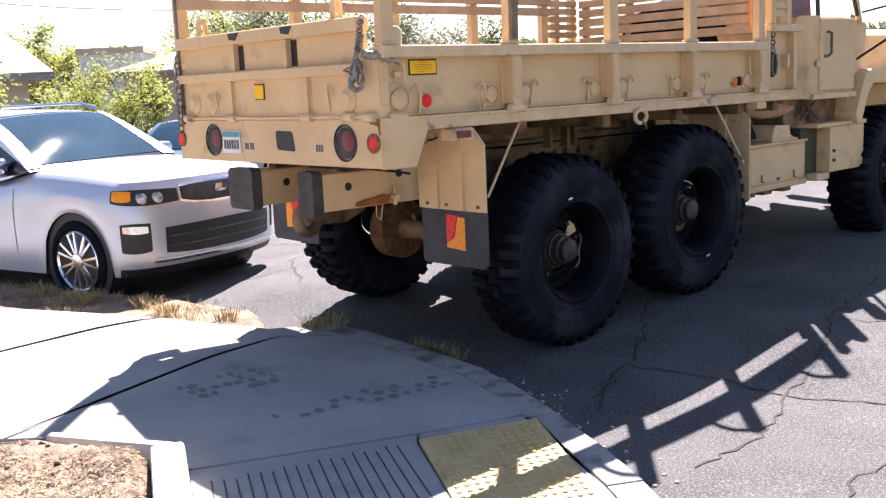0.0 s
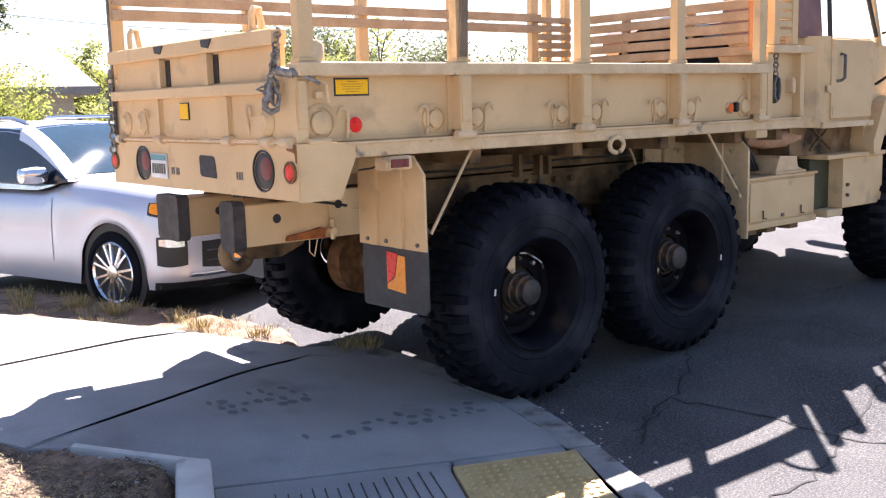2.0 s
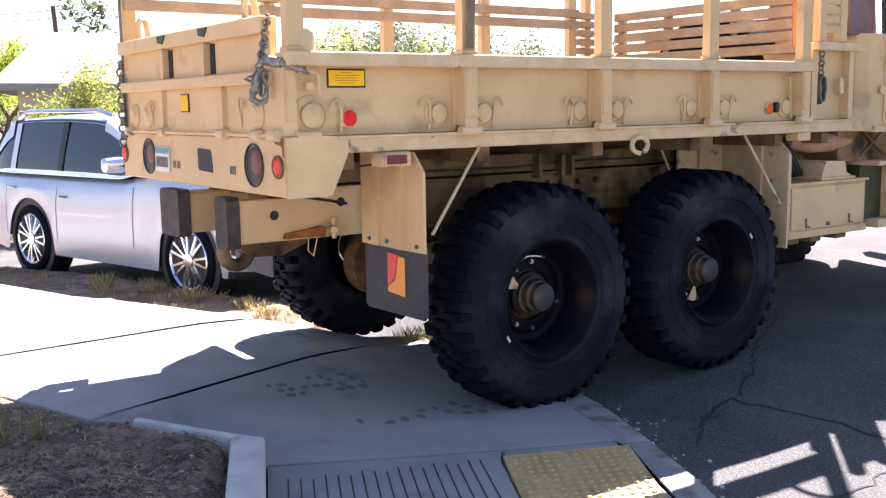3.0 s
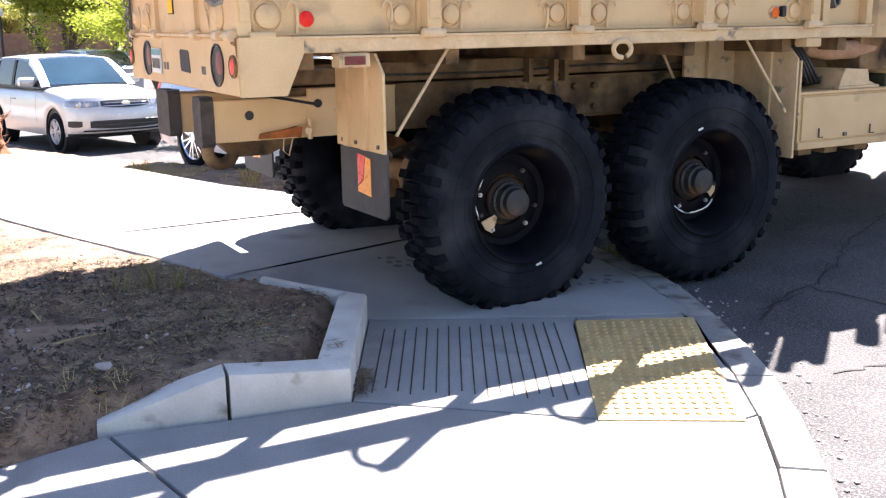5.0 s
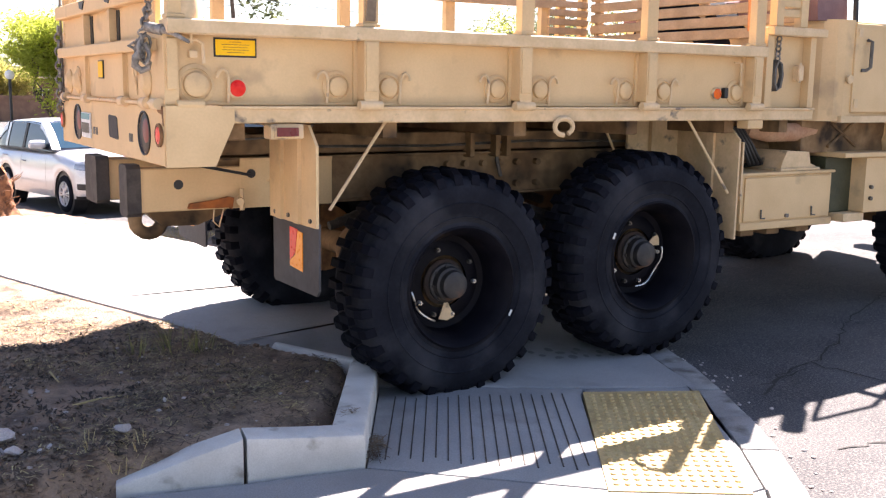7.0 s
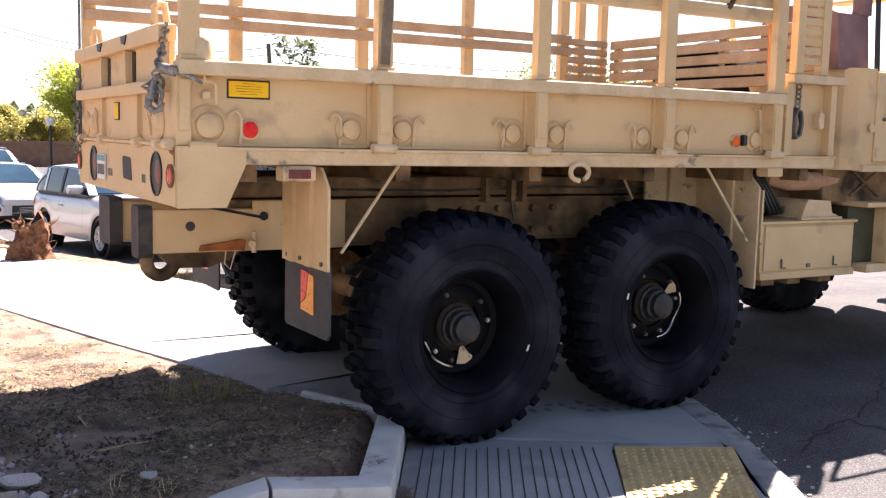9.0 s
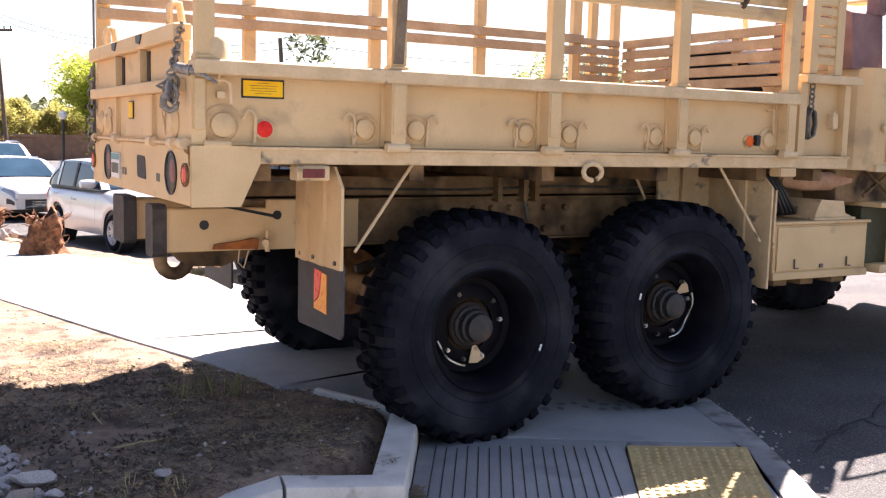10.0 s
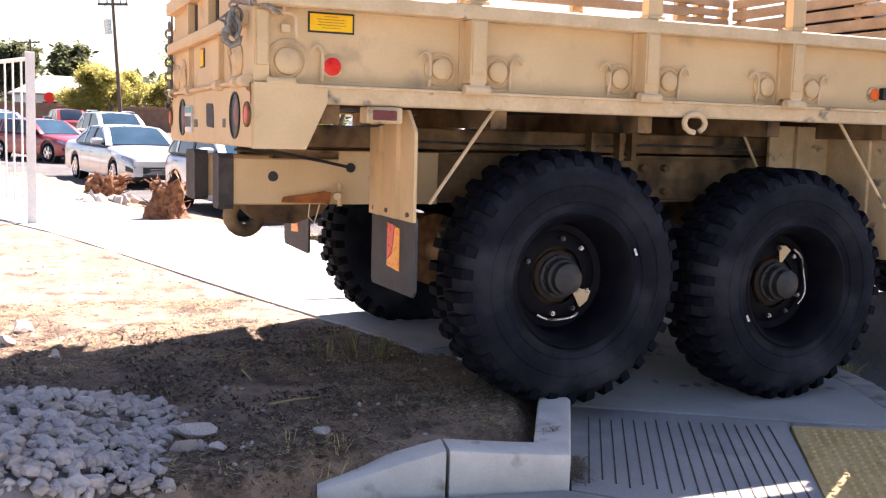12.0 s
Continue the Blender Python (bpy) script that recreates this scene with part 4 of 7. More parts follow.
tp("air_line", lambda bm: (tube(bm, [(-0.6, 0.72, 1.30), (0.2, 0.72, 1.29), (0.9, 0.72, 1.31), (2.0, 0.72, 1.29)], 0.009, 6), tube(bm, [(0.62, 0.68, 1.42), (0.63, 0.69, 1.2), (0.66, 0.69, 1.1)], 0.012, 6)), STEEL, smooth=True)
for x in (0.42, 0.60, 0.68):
    tp("bracket", lambda bm: box(bm, x, x + 0.03, 0.66, 0.74, 1.22, 1.40), TAN_DIRTY_SHADED)
# added cylinders that close the bright gaps beside the far wheels
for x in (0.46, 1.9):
    tp("air_reservoir", lambda bm: tube(bm, [(x, 1.72, 1.08), (x + 0.42, 1.72, 1.08)], 0.17, 16), TAN_DIRTY_SHADED, smooth=True)
# added far-side tank that keeps sun and bright ground from showing underneath
tp("fuel_tank", lambda bm: prism(bm, [(1.64, 0.52), (1.70, 0.46), (2.12, 0.46), (2.18, 0.52), (2.18, 1.28), (2.12, 1.34), (1.70, 1.34), (1.64, 1.28)], "x", 1.66, 3.40), TAN_DIRTY_SHADED)
# added plates that hide the lit ground between the rear wheels
tp("bogie_shield", lambda bm: (box(bm, 0.34, 1.02, 1.60, 1.63, 0.50, 1.35), box(bm, 0.48, 0.88, 0.90, 1.602, 0.72, 1.02)), TAN_DIRTY_SHADED)
for y, wd in ((0.70, 0.11), (1.36, 0.24)):
    b = tp("bumperette", lambda bm: box(bm, -1.50, -0.98, y, y + wd, 0.985, 1.205))
    made(lambda bm: prism(bm, [(y + 0.008, 0.965), (y + wd + 0.01, 0.965), (y + wd + 0.03, 0.985), (y + wd + 0.03, 1.205), (y + wd + 0.01, 1.225), (y + 0.008, 1.225), (y - 0.012, 1.205), (y - 0.012, 0.985)], "x", -1.57, -1.50), "rubber_buffer", BUFFER, b, "brown-grey rubber buffer")
    made(lambda bm: lathe(bm, [(0.025, -0.003), (0.025, 0.0), (0.0005, 0.0)], (-1.31, y + 0.002, 1.12), 16), "hole", BLACK, b)
tp("rear_frame_plate", lambda bm: (box(bm, -0.985, -0.46, 0.698, 0.707, 0.985, 1.245), box(bm, -0.985, -0.46, 0.69, 0.699, 1.232, 1.246)), TAN, label="sand-painted plate on the rear frame")
tp("grab_handle", lambda bm: tube(bm, [(-0.83, 0.698, 1.12), (-0.815, 0.675, 1.125), (-0.69, 0.675, 1.125), (-0.675, 0.698, 1.12)], 0.008, 6), TAN_WORN, smooth=True)
tp("frame_bolt", lambda bm: lathe(bm, [(0.024, 0.699), (0.024, 0.692), (0.0005, 0.69)], (-0.925, 0, 1.165), 12), BLACK, smooth=True)
tp("lamp_cable", lambda bm: tube(bm, [(-1.20, 0.45, 1.42), (-1.05, 0.42, 1.36), (-0.9, 0.40, 1.37), (-0.72, 0.35, 1.43)], 0.006, 6), STEEL, smooth=True)
tp("towing_lever", lambda bm: (prism(bm, [(-1.27, 0.997), (-1.06, 0.995), (-1.04, 0.985), (-1.03, 1.045), (-1.06, 1.05), (-1.12, 1.038), (-1.26, 1.022)], "y", 0.665, 0.697)), material("orange_rust_paint", (0.42, 0.12, 0.02), (0.25, 0.08, 0.02), 0.8, scale=15, fine=60), label="rusty orange towing lever")
tp("lever_pin", lambda bm: (tube(bm, [(-1.02, 0.60, 1.03), (-0.98, 0.72, 1.03)], 0.02, 8), tube(bm, [(-0.99, 0.66, 0.98), (-0.99, 0.66, 1.09)], 0.013, 8), tube(bm, [(-1.14, 0.66, 0.99), (-1.15, 0.65, 0.93), (-1.12, 0.65, 0.90), (-1.09, 0.66, 0.99)], 0.004, 5)), TAN_WORN, smooth=True)
tp("towing_shackle", lambda bm: tube(bm, [(-1.37 + 0.074 * math.cos(q * math.pi / 8), 1.06, 0.905 + 0.078 * math.sin(q * math.pi / 8)) for q in range(16)], 0.036, 10, closed=True), TAN_DIRTY_SHADED, smooth=True)
tp("towing_eye", lambda bm: prism(bm, [(-1.31, 0.87), (-1.12, 0.865), (-0.98, 0.92), (-0.92, 0.985), (-1.40, 0.985), (-1.40, 0.95)], "y", 1.0, 1.12), TAN_DIRTY_SHADED)
tp("brake_hose", lambda bm: tube(bm, [(-1.45, 0.9, 1.24), (-1.3, 0.62, 1.235), (-1.12, 0.5, 1.2), (-1.0, 0.5, 1.175)], 0.008, 6), BLACK, smooth=True)


def fender(y0, y1, s):
    f = tp("mudguard", lambda bm: (prism(bm, [(y0, 0.955), (y1, 0.955), (y1, 1.44), (y0 + s * 0.09, 1.44), (y0, 1.345)], "x", -0.865, -0.85),
                                   box(bm, -0.885, -0.865, min(y0 + s * 0.17, y0 + s * 0.24), max(y0 + s * 0.17, y0 + s * 0.24), 0.957, 1.43),
                                   box(bm, -0.885, -0.865, min(y0 + s * 0.39, y0 + s * 0.46), max(y0 + s * 0.39, y0 + s * 0.46), 0.957, 1.43)), TAN, label="ribbed sand-painted mudguard")
    fl = made(lambda bm: prism(bm, [(y0 + s * 0.035, 0.62), (y0 + s * 0.01, 0.65), (y0 + s * 0.01, 0.975), (y1, 0.975), (y1, 0.63), (y1 - s * 0.02, 0.615)], "x", -0.848, -0.836), "mud_flap", FLAP, f, "grey rubber mud flap")
    c = y0 + s * 0.28
    made(lambda bm: prism(bm, [(c + s * 0.075, 0.925), (c - s * 0.02, 0.92), (c + s * 0.01, 0.795), (c + s * 0.075, 0.755)], "x", -0.852, -0.8485), "red_reflector", RED_LENS, f)
    made(lambda bm: prism(bm, [(c - s * 0.025, 0.915), (c - s * 0.085, 0.91), (c - s * 0.085, 0.715), (c + s * 0.075, 0.725), (c + s * 0.075, 0.75), (c + s * 0.005, 0.79)], "x", -0.852, -0.8485), "orange_reflector", ORANGE_LENS, f)
    for q in (0.06, 0.2, 0.33, 0.5):
        made(lambda bm: tube(bm, [(-0.875, y0 + s * q, 0.985), (-0.86, y0 + s * q, 0.985)], 0.011, 8), "bolt", STEEL, f)


fender(0.005, 0.585, 1)
fender(2.295, 1.715, -1)
for a, b in (((-0.43, 0.13, 1.455), (-0.75, 0.10, 1.03)), ((1.64, 0.13, 1.455), (1.98, 0.10, 1.0)), ((1.35, 0.60, 1.455), (1.5, 0.6, 1.2))):
    tp("stay_rod", lambda bm: tube(bm, [a, b], 0.0085, 8), TAN_WORN, smooth=True)
tp("front_mudguard", lambda bm: (prism(bm, [(0.10, 0.70), (0.66, 0.70), (0.66, 1.44), (0.22, 1.44), (0.10, 1.33)], "x", 2.06, 2.075), box(bm, 2.04, 2.06, 0.30, 0.36, 0.72, 1.43)), TAN_WORN)
tp("splash_panel", lambda bm: (box(bm, 1.62, 2.06, 0.64, 0.66, 1.0, 1.44), box(bm, 1.80, 1.83, 0.61, 0.64, 1.0, 1.44)), TAN_WORN)
tp("guard_strip", lambda bm: box(bm, 2.172, 2.188, 0.17, 0.205, 0.94, 1.31), TAN_WORN)
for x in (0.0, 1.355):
    tp("axle", lambda bm: (tube(bm, [(x, 0.25, 0.615), (x, 2.05, 0.615)], 0.075, 12), lathe(bm, [(0.05, -0.2), (0.17, -0.12), (0.21, 0), (0.17, 0.12), (0.05, 0.2)], (x, 1.15, 0.62), 18)), TAN_DIRTY_SHADED, smooth=True)
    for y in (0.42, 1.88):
        tp("brake_drum", lambda bm: lathe(bm, [(0.16, -0.09), (0.225, -0.085), (0.225, 0.06), (0.20, 0.085), (0.1, 0.09)], (x, y, 0.615), 28), RUST if y > 1 else TAN_DIRTY_SHADED, smooth=True)
    tp("brake_chamber", lambda bm: (tube(bm, [(x - 0.24, 0.55, 0.72), (x - 0.24, 0.72, 0.72)], 0.085, 14), tube(bm, [(x - 0.2, 0.6, 0.66), (x - 0.28, 0.5, 0.86), (x - 0.3, 0.45, 1.0)], 0.03, 8)), TAN_DIRTY_SHADED, smooth=True)
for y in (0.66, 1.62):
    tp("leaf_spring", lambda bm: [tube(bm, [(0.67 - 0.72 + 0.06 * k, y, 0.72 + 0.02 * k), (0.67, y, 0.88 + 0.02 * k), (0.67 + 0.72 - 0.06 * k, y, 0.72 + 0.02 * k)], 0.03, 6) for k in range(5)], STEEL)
    tp("trunnion", lambda bm: tube(bm, [(0.68, y - 0.12, 0.86), (0.68, y + 0.1, 0.86)], 0.11, 14), TAN_DIRTY_SHADED, smooth=True)
tp("torque_rod", lambda bm: (tube(bm, [(0.05, 1.15, 0.88), (0.66, 1.15, 1.08)], 0.03, 8), tube(bm, [(1.32, 1.15, 0.88), (0.72, 1.15, 1.08)], 0.03, 8)), STEEL)

# boxes behind the cab
bb = tp("battery_box", lambda bm: (box(bm, 2.24, 3.13, 0.225, 0.66, 0.725, 1.085), box(bm, 2.225, 3.145, 0.205, 0.67, 1.085, 1.105), box(bm, 2.235, 3.14, 0.21, 0.235, 0.725, 0.775)), TAN, label="sand-painted steel box on the chassis")
made(lambda bm: box(bm, 2.265, 3.105, 0.212, 0.226, 0.785, 1.07), "door", TAN, bb)
for x in (2.42, 2.92):
    made(lambda bm: tube(bm, [(x, 0.205, 0.86), (x, 0.203, 0.80), (x + 0.03, 0.198, 0.80)], 0.006, 6), "latch", STEEL, bb)
made(lambda bm: box(bm, 2.66, 2.69, 0.20, 0.213, 0.795, 0.82), "lock", STEEL, bb)
tp("box_rail", lambda bm: [box(bm, x, x + 0.12, 0.26, 0.62, 0.68, 0.722) for x in (2.3, 2.55, 2.85)], TAN_DIRTY_SHADED)
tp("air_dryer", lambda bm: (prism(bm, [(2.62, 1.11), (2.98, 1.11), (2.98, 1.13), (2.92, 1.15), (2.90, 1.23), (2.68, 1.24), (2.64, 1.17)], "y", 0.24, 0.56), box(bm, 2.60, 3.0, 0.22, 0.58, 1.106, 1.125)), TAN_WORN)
tp("air_tank", lambda bm: tube(bm, [(2.55, 0.62, 1.22), (3.15, 0.62, 1.22)], 0.10, 16), TAN_DIRTY_SHADED, smooth=True)
tp("exhaust_pipe", lambda bm: tube(bm, [(2.44, 0.50, 1.43), (2.46, 0.36, 1.38), (2.56, 0.31, 1.36), (2.85, 0.31, 1.36), (3.12, 0.33, 1.375)], 0.062, 14), material("heat_stained_pipe", (0.42, 0.22, 0.12), (0.52, 0.32, 0.19), 0.7, scale=10), smooth=True, label="heat-stained exhaust pipe")
for k in range(4):
    tp("hose", lambda bm: tube(bm, [(2.26 + 0.03 * k, 0.36, 1.4), (2.34 + 0.03 * k, 0.33, 1.28), (2.45 + 0.04 * k, 0.36, 1.15), (2.5, 0.5, 1.12)], 0.014, 6), BLACK, smooth=True)
tp("filter_bowl", lambda bm: (tube(bm, [(2.25, 0.30, 1.14), (2.25, 0.30, 1.24)], 0.05, 12), tube(bm, [(2.25, 0.30, 1.24), (2.25, 0.30, 1.30)], 0.03, 12)), BRIGHT, smooth=True)
tp("fuel_tank", lambda bm: box(bm, 3.08, 3.42, 0.24, 0.66, 0.80, 1.188), OLIVE, label="olive green tank")
sb = tp("step_box", lambda bm: (box(bm, 3.36, 3.97, 0.12, 0.62, 0.80, 1.19), box(bm, 3.10, 3.98, 0.10, 0.64, 1.19, 1.225)), TAN, label="sand-painted step box below the cab")
for z in (0.90, 0.98):
    made(lambda bm: tube(bm, [(3.42, 0.10, z), (3.42, 0.12, z)], 0.014, 8), "latch", STEEL, sb)
tp("step", lambda bm: box(bm, 3.18, 3.40, 0.14, 0.5, 0.74, 0.80), TAN_WORN)

# ---- cab ----
tp("cab_body", lambda bm: (prism(bm, [(2.78, 0.46), (2.79, 0.36), (2.825, 0.26), (2.88, 0.18), (2.96, 0.125), (3.03, 0.104), (3.10, 0.10), (3.10, 2.20), (3.03, 2.196), (2.96, 2.175), (2.88, 2.12), (2.825, 2.04), (2.79, 1.94), (2.78, 1.84)], "z", 1.44, 2.11), prism(bm, [(0.115, 1.47), (2.185, 1.47), (2.185, 2.10), (0.115, 2.10)], "x", 3.10, 3.72)))
tp("cab_sill", lambda bm: box(bm, 2.83, 3.72, 0.26, 2.04, 1.22, 1.47), TAN_DIRTY_SHADED)
tp("cab_lip", lambda bm: prism(bm, [(3.00, 0.085), (3.72, 0.075), (3.72, 0.16), (3.0, 0.16)], "z", 1.432, 1.475), TAN_WORN)
door = tp("cab_door", lambda bm: box(bm, 3.10, 3.70, 0.088, 0.113, 1.50, 2.09))
made(lambda bm: tube(bm, [(3.22, 0.085, 1.98), (3.22, 0.05, 1.97), (3.22, 0.05, 1.80), (3.20, 0.07, 1.78), (3.17, 0.085, 1.78)], 0.012, 8), "handle", STEEL, door, smooth=True)
made(lambda bm: (lathe(bm, [(0.03, 0.088), (0.03, 0.076), (0.0005, 0.074)], (3.06, 0, 1.72), 10)), "lock", TAN_WORN, door)
for z in (1.53, 2.0):
    made(lambda bm: box(bm, 3.12, 3.16, 0.082, 0.088, z, z + 0.06), "hinge", TAN_WORN, door)
tp("cab_brace", lambda bm: [tube(bm, [(3.10, 0.252, 1.26), (3.40, 0.252, 1.44)], 0.012, 6), tube(bm, [(3.10, 0.252, 1.44), (3.40, 0.252, 1.26)], 0.012, 6)], TAN_DIRTY_SHADED)
tp("canvas_top", lambda bm: (prism(bm, [(0.17, 2.10), (0.86, 2.10), (0.84, 2.44), (0.70, 2.54), (0.4, 2.54), (0.20, 2.46)], "x", 2.80, 3.10), tube(bm, [(2.92, 0.8, 2.20), (2.92, 1.5, 2.21), (2.92, 2.1, 2.17)], 0.10, 10), tube(bm, [(3.06, 0.22, 2.46), (3.06, 0.22, 2.88)], 0.06, 10)), CANVAS, label="faded purple-brown canvas cab top")
tp("door_window_frame", lambda bm: (tube(bm, [(3.12, 0.12, 2.10), (3.12, 0.15, 2.64), (3.60, 0.15, 2.64), (3.82, 0.13, 2.12)], 0.018, 8)), BLACK, smooth=True)
tp("windscreen_frame", lambda bm: (tube(bm, [(3.92, 0.16, 2.05), (3.80, 0.2, 2.68), (3.80, 2.1, 2.68), (3.92, 2.14, 2.05)], 0.03, 8)), TAN, smooth=True)
tp("cowl", lambda bm: prism(bm, [(3.72, 1.30), (4.0, 1.30), (4.06, 2.05), (3.72, 2.10)], "y", 0.16, 2.14))
tp("hood", lambda bm: prism(bm, [(0.55, 1.30), (1.75, 1.30), (1.72, 1.98), (1.5, 2.05), (0.8, 2.05), (0.58, 1.98)], "x", 4.05, 5.95))
for y0, y1 in ((0.06, 0.58), (1.72, 2.24)):
    tp("front_fender", lambda bm: prism(bm, [(3.70, 1.30), (3.86, 1.62), (3.98, 1.66), (5.75, 1.60), (5.85, 1.1), (5.75, 1.1), (5.65, 1.48), (4.02, 1.54), (3.92, 1.46), (3.80, 1.2), (3.72, 1.2)], "y", y0, y1))
tp("radiator_grille", lambda bm: box(bm, 5.95, 6.05, 0.6, 1.7, 1.0, 1.95))
tp("front_bumper", lambda bm: box(bm, 6.15, 6.30, 0.1, 2.2, 0.75, 1.05))
mir = tp("mirror_arm", lambda bm: (tube(bm, [(3.85, 0.14, 1.75), (3.80, -0.22, 1.95), (3.80, -0.25, 2.45), (3.80, 0.14, 2.6)], 0.012, 8), tube(bm, [(3.80, -0.24, 2.2), (3.9, 0.12, 2.15)], 0.010, 8)), BLACK, smooth=True)
made(lambda bm: box(bm, 3.775, 3.80, -0.33, -0.17, 2.05, 2.42), "mirror", BLACK, mir)
tp("engine_block", lambda bm: (box(bm, 3.2, 6.15, 0.86, 1.46, 0.85, 1.3), box(bm, 4.42, 4.62, 0.3, 2.0, 0.6, 0.78), box(bm, 2.6, 3.4, 0.95, 1.4, 0.75, 1.05)), TAN_DIRTY_SHADED)
tp("transfer_case", lambda bm: (box(bm, 1.9, 2.4, 0.9, 1.4, 0.75, 1.1), tube(bm, [(1.4, 1.15, 0.7), (1.95, 1.15, 0.9)], 0.05, 10), tube(bm, [(0.1, 1.15, 0.72), (1.2, 1.15, 0.72)], 0.05, 10)), TAN_DIRTY_SHADED)
spare = tp("spare_wheel", lambda bm: (lathe(bm, [(0.30, -0.15), (0.42, -0.17), (0.56, -0.13), (0.60, 0), (0.56, 0.13), (0.42, 0.17), (0.30, 0.15)], (0, 0, 0), 32, close=True), tube(bm, [(0, -0.05, 0), (0, 0.05, 0)], 0.3, 24)), RUBBER, smooth=True, at=pose(2.72, 1.25, 1.75, 0, 0, 90))


# ---- wheels ----
def wheel_tyre(bm):
    lathe(bm, [(0.305, 0.03), (0.33, 0.012), (0.35, 0.022), (0.40, 0.002), (0.47, -0.008), (0.53, -0.001), (0.566, 0.022), (0.585, 0.058), (0.590, 0.20), (0.585, 0.342), (0.566, 0.378), (0.53, 0.401), (0.47, 0.408), (0.36, 0.39), (0.305, 0.36)], (0, 0, 0), 64, close=True)
    lathe(bm, [(0.450, -0.008), (0.456, -0.013), (0.462, -0.008)], (0, 0, 0), 64, caps=False)
    lathe(bm, [(0.372, 0.012), (0.377, 0.004), (0.383, 0.008)], (0, 0, 0), 64, caps=False)


def tread_block(bm, row):
    pts = ([(0.545, 0.004, 0.024), (0.598, 0.018, 0.023), (0.621, 0.058, 0.022), (0.622, 0.155, 0.018), (0.575, 0.155, 0.02), (0.56, 0.06, 0.026)],
           [(0.575, 0.14, 0.026), (0.620, 0.145, 0.022), (0.620, 0.255, 0.022), (0.575, 0.26, 0.026)],
           [(0.545, 0.396, 0.024), (0.598, 0.382, 0.023), (0.621, 0.342, 0.022), (0.622, 0.245, 0.018), (0.575, 0.245, 0.02), (0.56, 0.34, 0.026)])[row]
    vs = [[bm.verts.new((r * math.cos(s * w / r), y, r * math.sin(s * w / r))) for r, y, w in pts] for s in (-1, 1)]
    m = len(pts)
    for i in range(m):
        bm.faces.new((vs[0][i], vs[0][(i + 1) % m], vs[1][(i + 1) % m], vs[1][i]))
    bm.faces.new(vs[0])
    bm.faces.new(vs[1][::-1])


BLOCKS = {}


def wheel_rim(bm):
    lathe(bm, [(0.333, 0.030), (0.333, 0.010), (0.322, 0.004), (0.310, 0.014), (0.292, 0.05), (0.272, 0.09), (0.268, 0.17), (0.258, 0.205), (0.225, 0.215), (0.205, 0.205), (0.170, 0.20), (0.145, 0.20)], (0, 0, 0), 48, caps=False)
    lathe(bm, [(0.145, 0.20), (0.145, 0.215), (0.27, 0.23), (0.30, 0.36), (0.31, 0.37)], (0, 0, 0), 48, caps=False)


def hub_cap(bm):
    lathe(bm, [(0.108, 0.20), (0.106, 0.165), (0.094, 0.158), (0.090, 0.120), (0.078, 0.112), (0.074, 0.078), (0.060, 0.070), (0.0005, 0.068)], (0, 0, 0), 28)
    for k in range(8):
        a = k * math.pi / 4
        tube(bm, [(0.092 * math.cos(a), 0.162, 0.092 * math.sin(a)), (0.092 * math.cos(a), 0.148, 0.092 * math.sin(a))], 0.008, 6)


def hub_flange(bm):
    lathe(bm, [(0.128, 0.206), (0.126, 0.192), (0.118, 0.186), (0.105, 0.182)], (0, 0, 0), 32, caps=False)


def make_wheel(mark):
    w = new("wheel")
    w.parent = truck
    tagged(w, "black off-road wheel with a chunky worn tyre")
    made(wheel_tyre, "tyre", SIDEWALL, w, smooth=True)
    for row in range(3):
        for k in range(34):
            m = Matrix.Rotation(2 * math.pi * (k + 0.5 * (row == 1)) / 34, 4, "Y")
            if row in BLOCKS:
                again(BLOCKS[row], m, w)
            else:
                BLOCKS[row] = made(lambda bm: tread_block(bm, row), "tread_block", RUBBER, w, at=m)
    made(wheel_rim, "rim", RIM_SHADED, w, smooth=True)
    made(hub_cap, "hub", HUB, w, smooth=True)
    made(hub_flange, "hub_flange", GREASE, w, smooth=True)
    for k in range(10):
        if k in (2, 5, 7, 8):
            continue
        a = (k + 0.5) * math.pi / 5
        made(lambda bm: (tube(bm, [(0.186 * math.cos(a), 0.20, 0.186 * math.sin(a)), (0.186 * math.cos(a), 0.178, 0.186 * math.sin(a))], 0.013, 6),
                         tube(bm, [(0.186 * math.cos(a), 0.178, 0.186 * math.sin(a)), (0.186 * math.cos(a), 0.168, 0.186 * math.sin(a))], 0.007, 6)), "wheel_nut", BRIGHT if k % 2 else STEEL, w)
    b = radians(mark)
    made(lambda bm: box(bm, -0.018, 0.018, -0.0035, 0.001, -0.006, 0.006, Matrix.Translation((0.352 * math.cos(b), 0.006, 0.352 * math.sin(b))) @ Matrix.Rotation(-b, 4, "Y") @ Matrix.Rotation(radians(90), 4, "Y")), "paint_mark", WHITE, w)
    return w


WHEEL_Y = 0.055
near_rear, near_front = make_wheel(101), make_wheel(-75)
far_rear, far_front = make_wheel(40), make_wheel(200)
for y, s in ((0.055, 0), (2.245, 180)):
    st = make_wheel(20)
    st.matrix_basis = pose(4.52, y, 0.69, 0, 0, s)


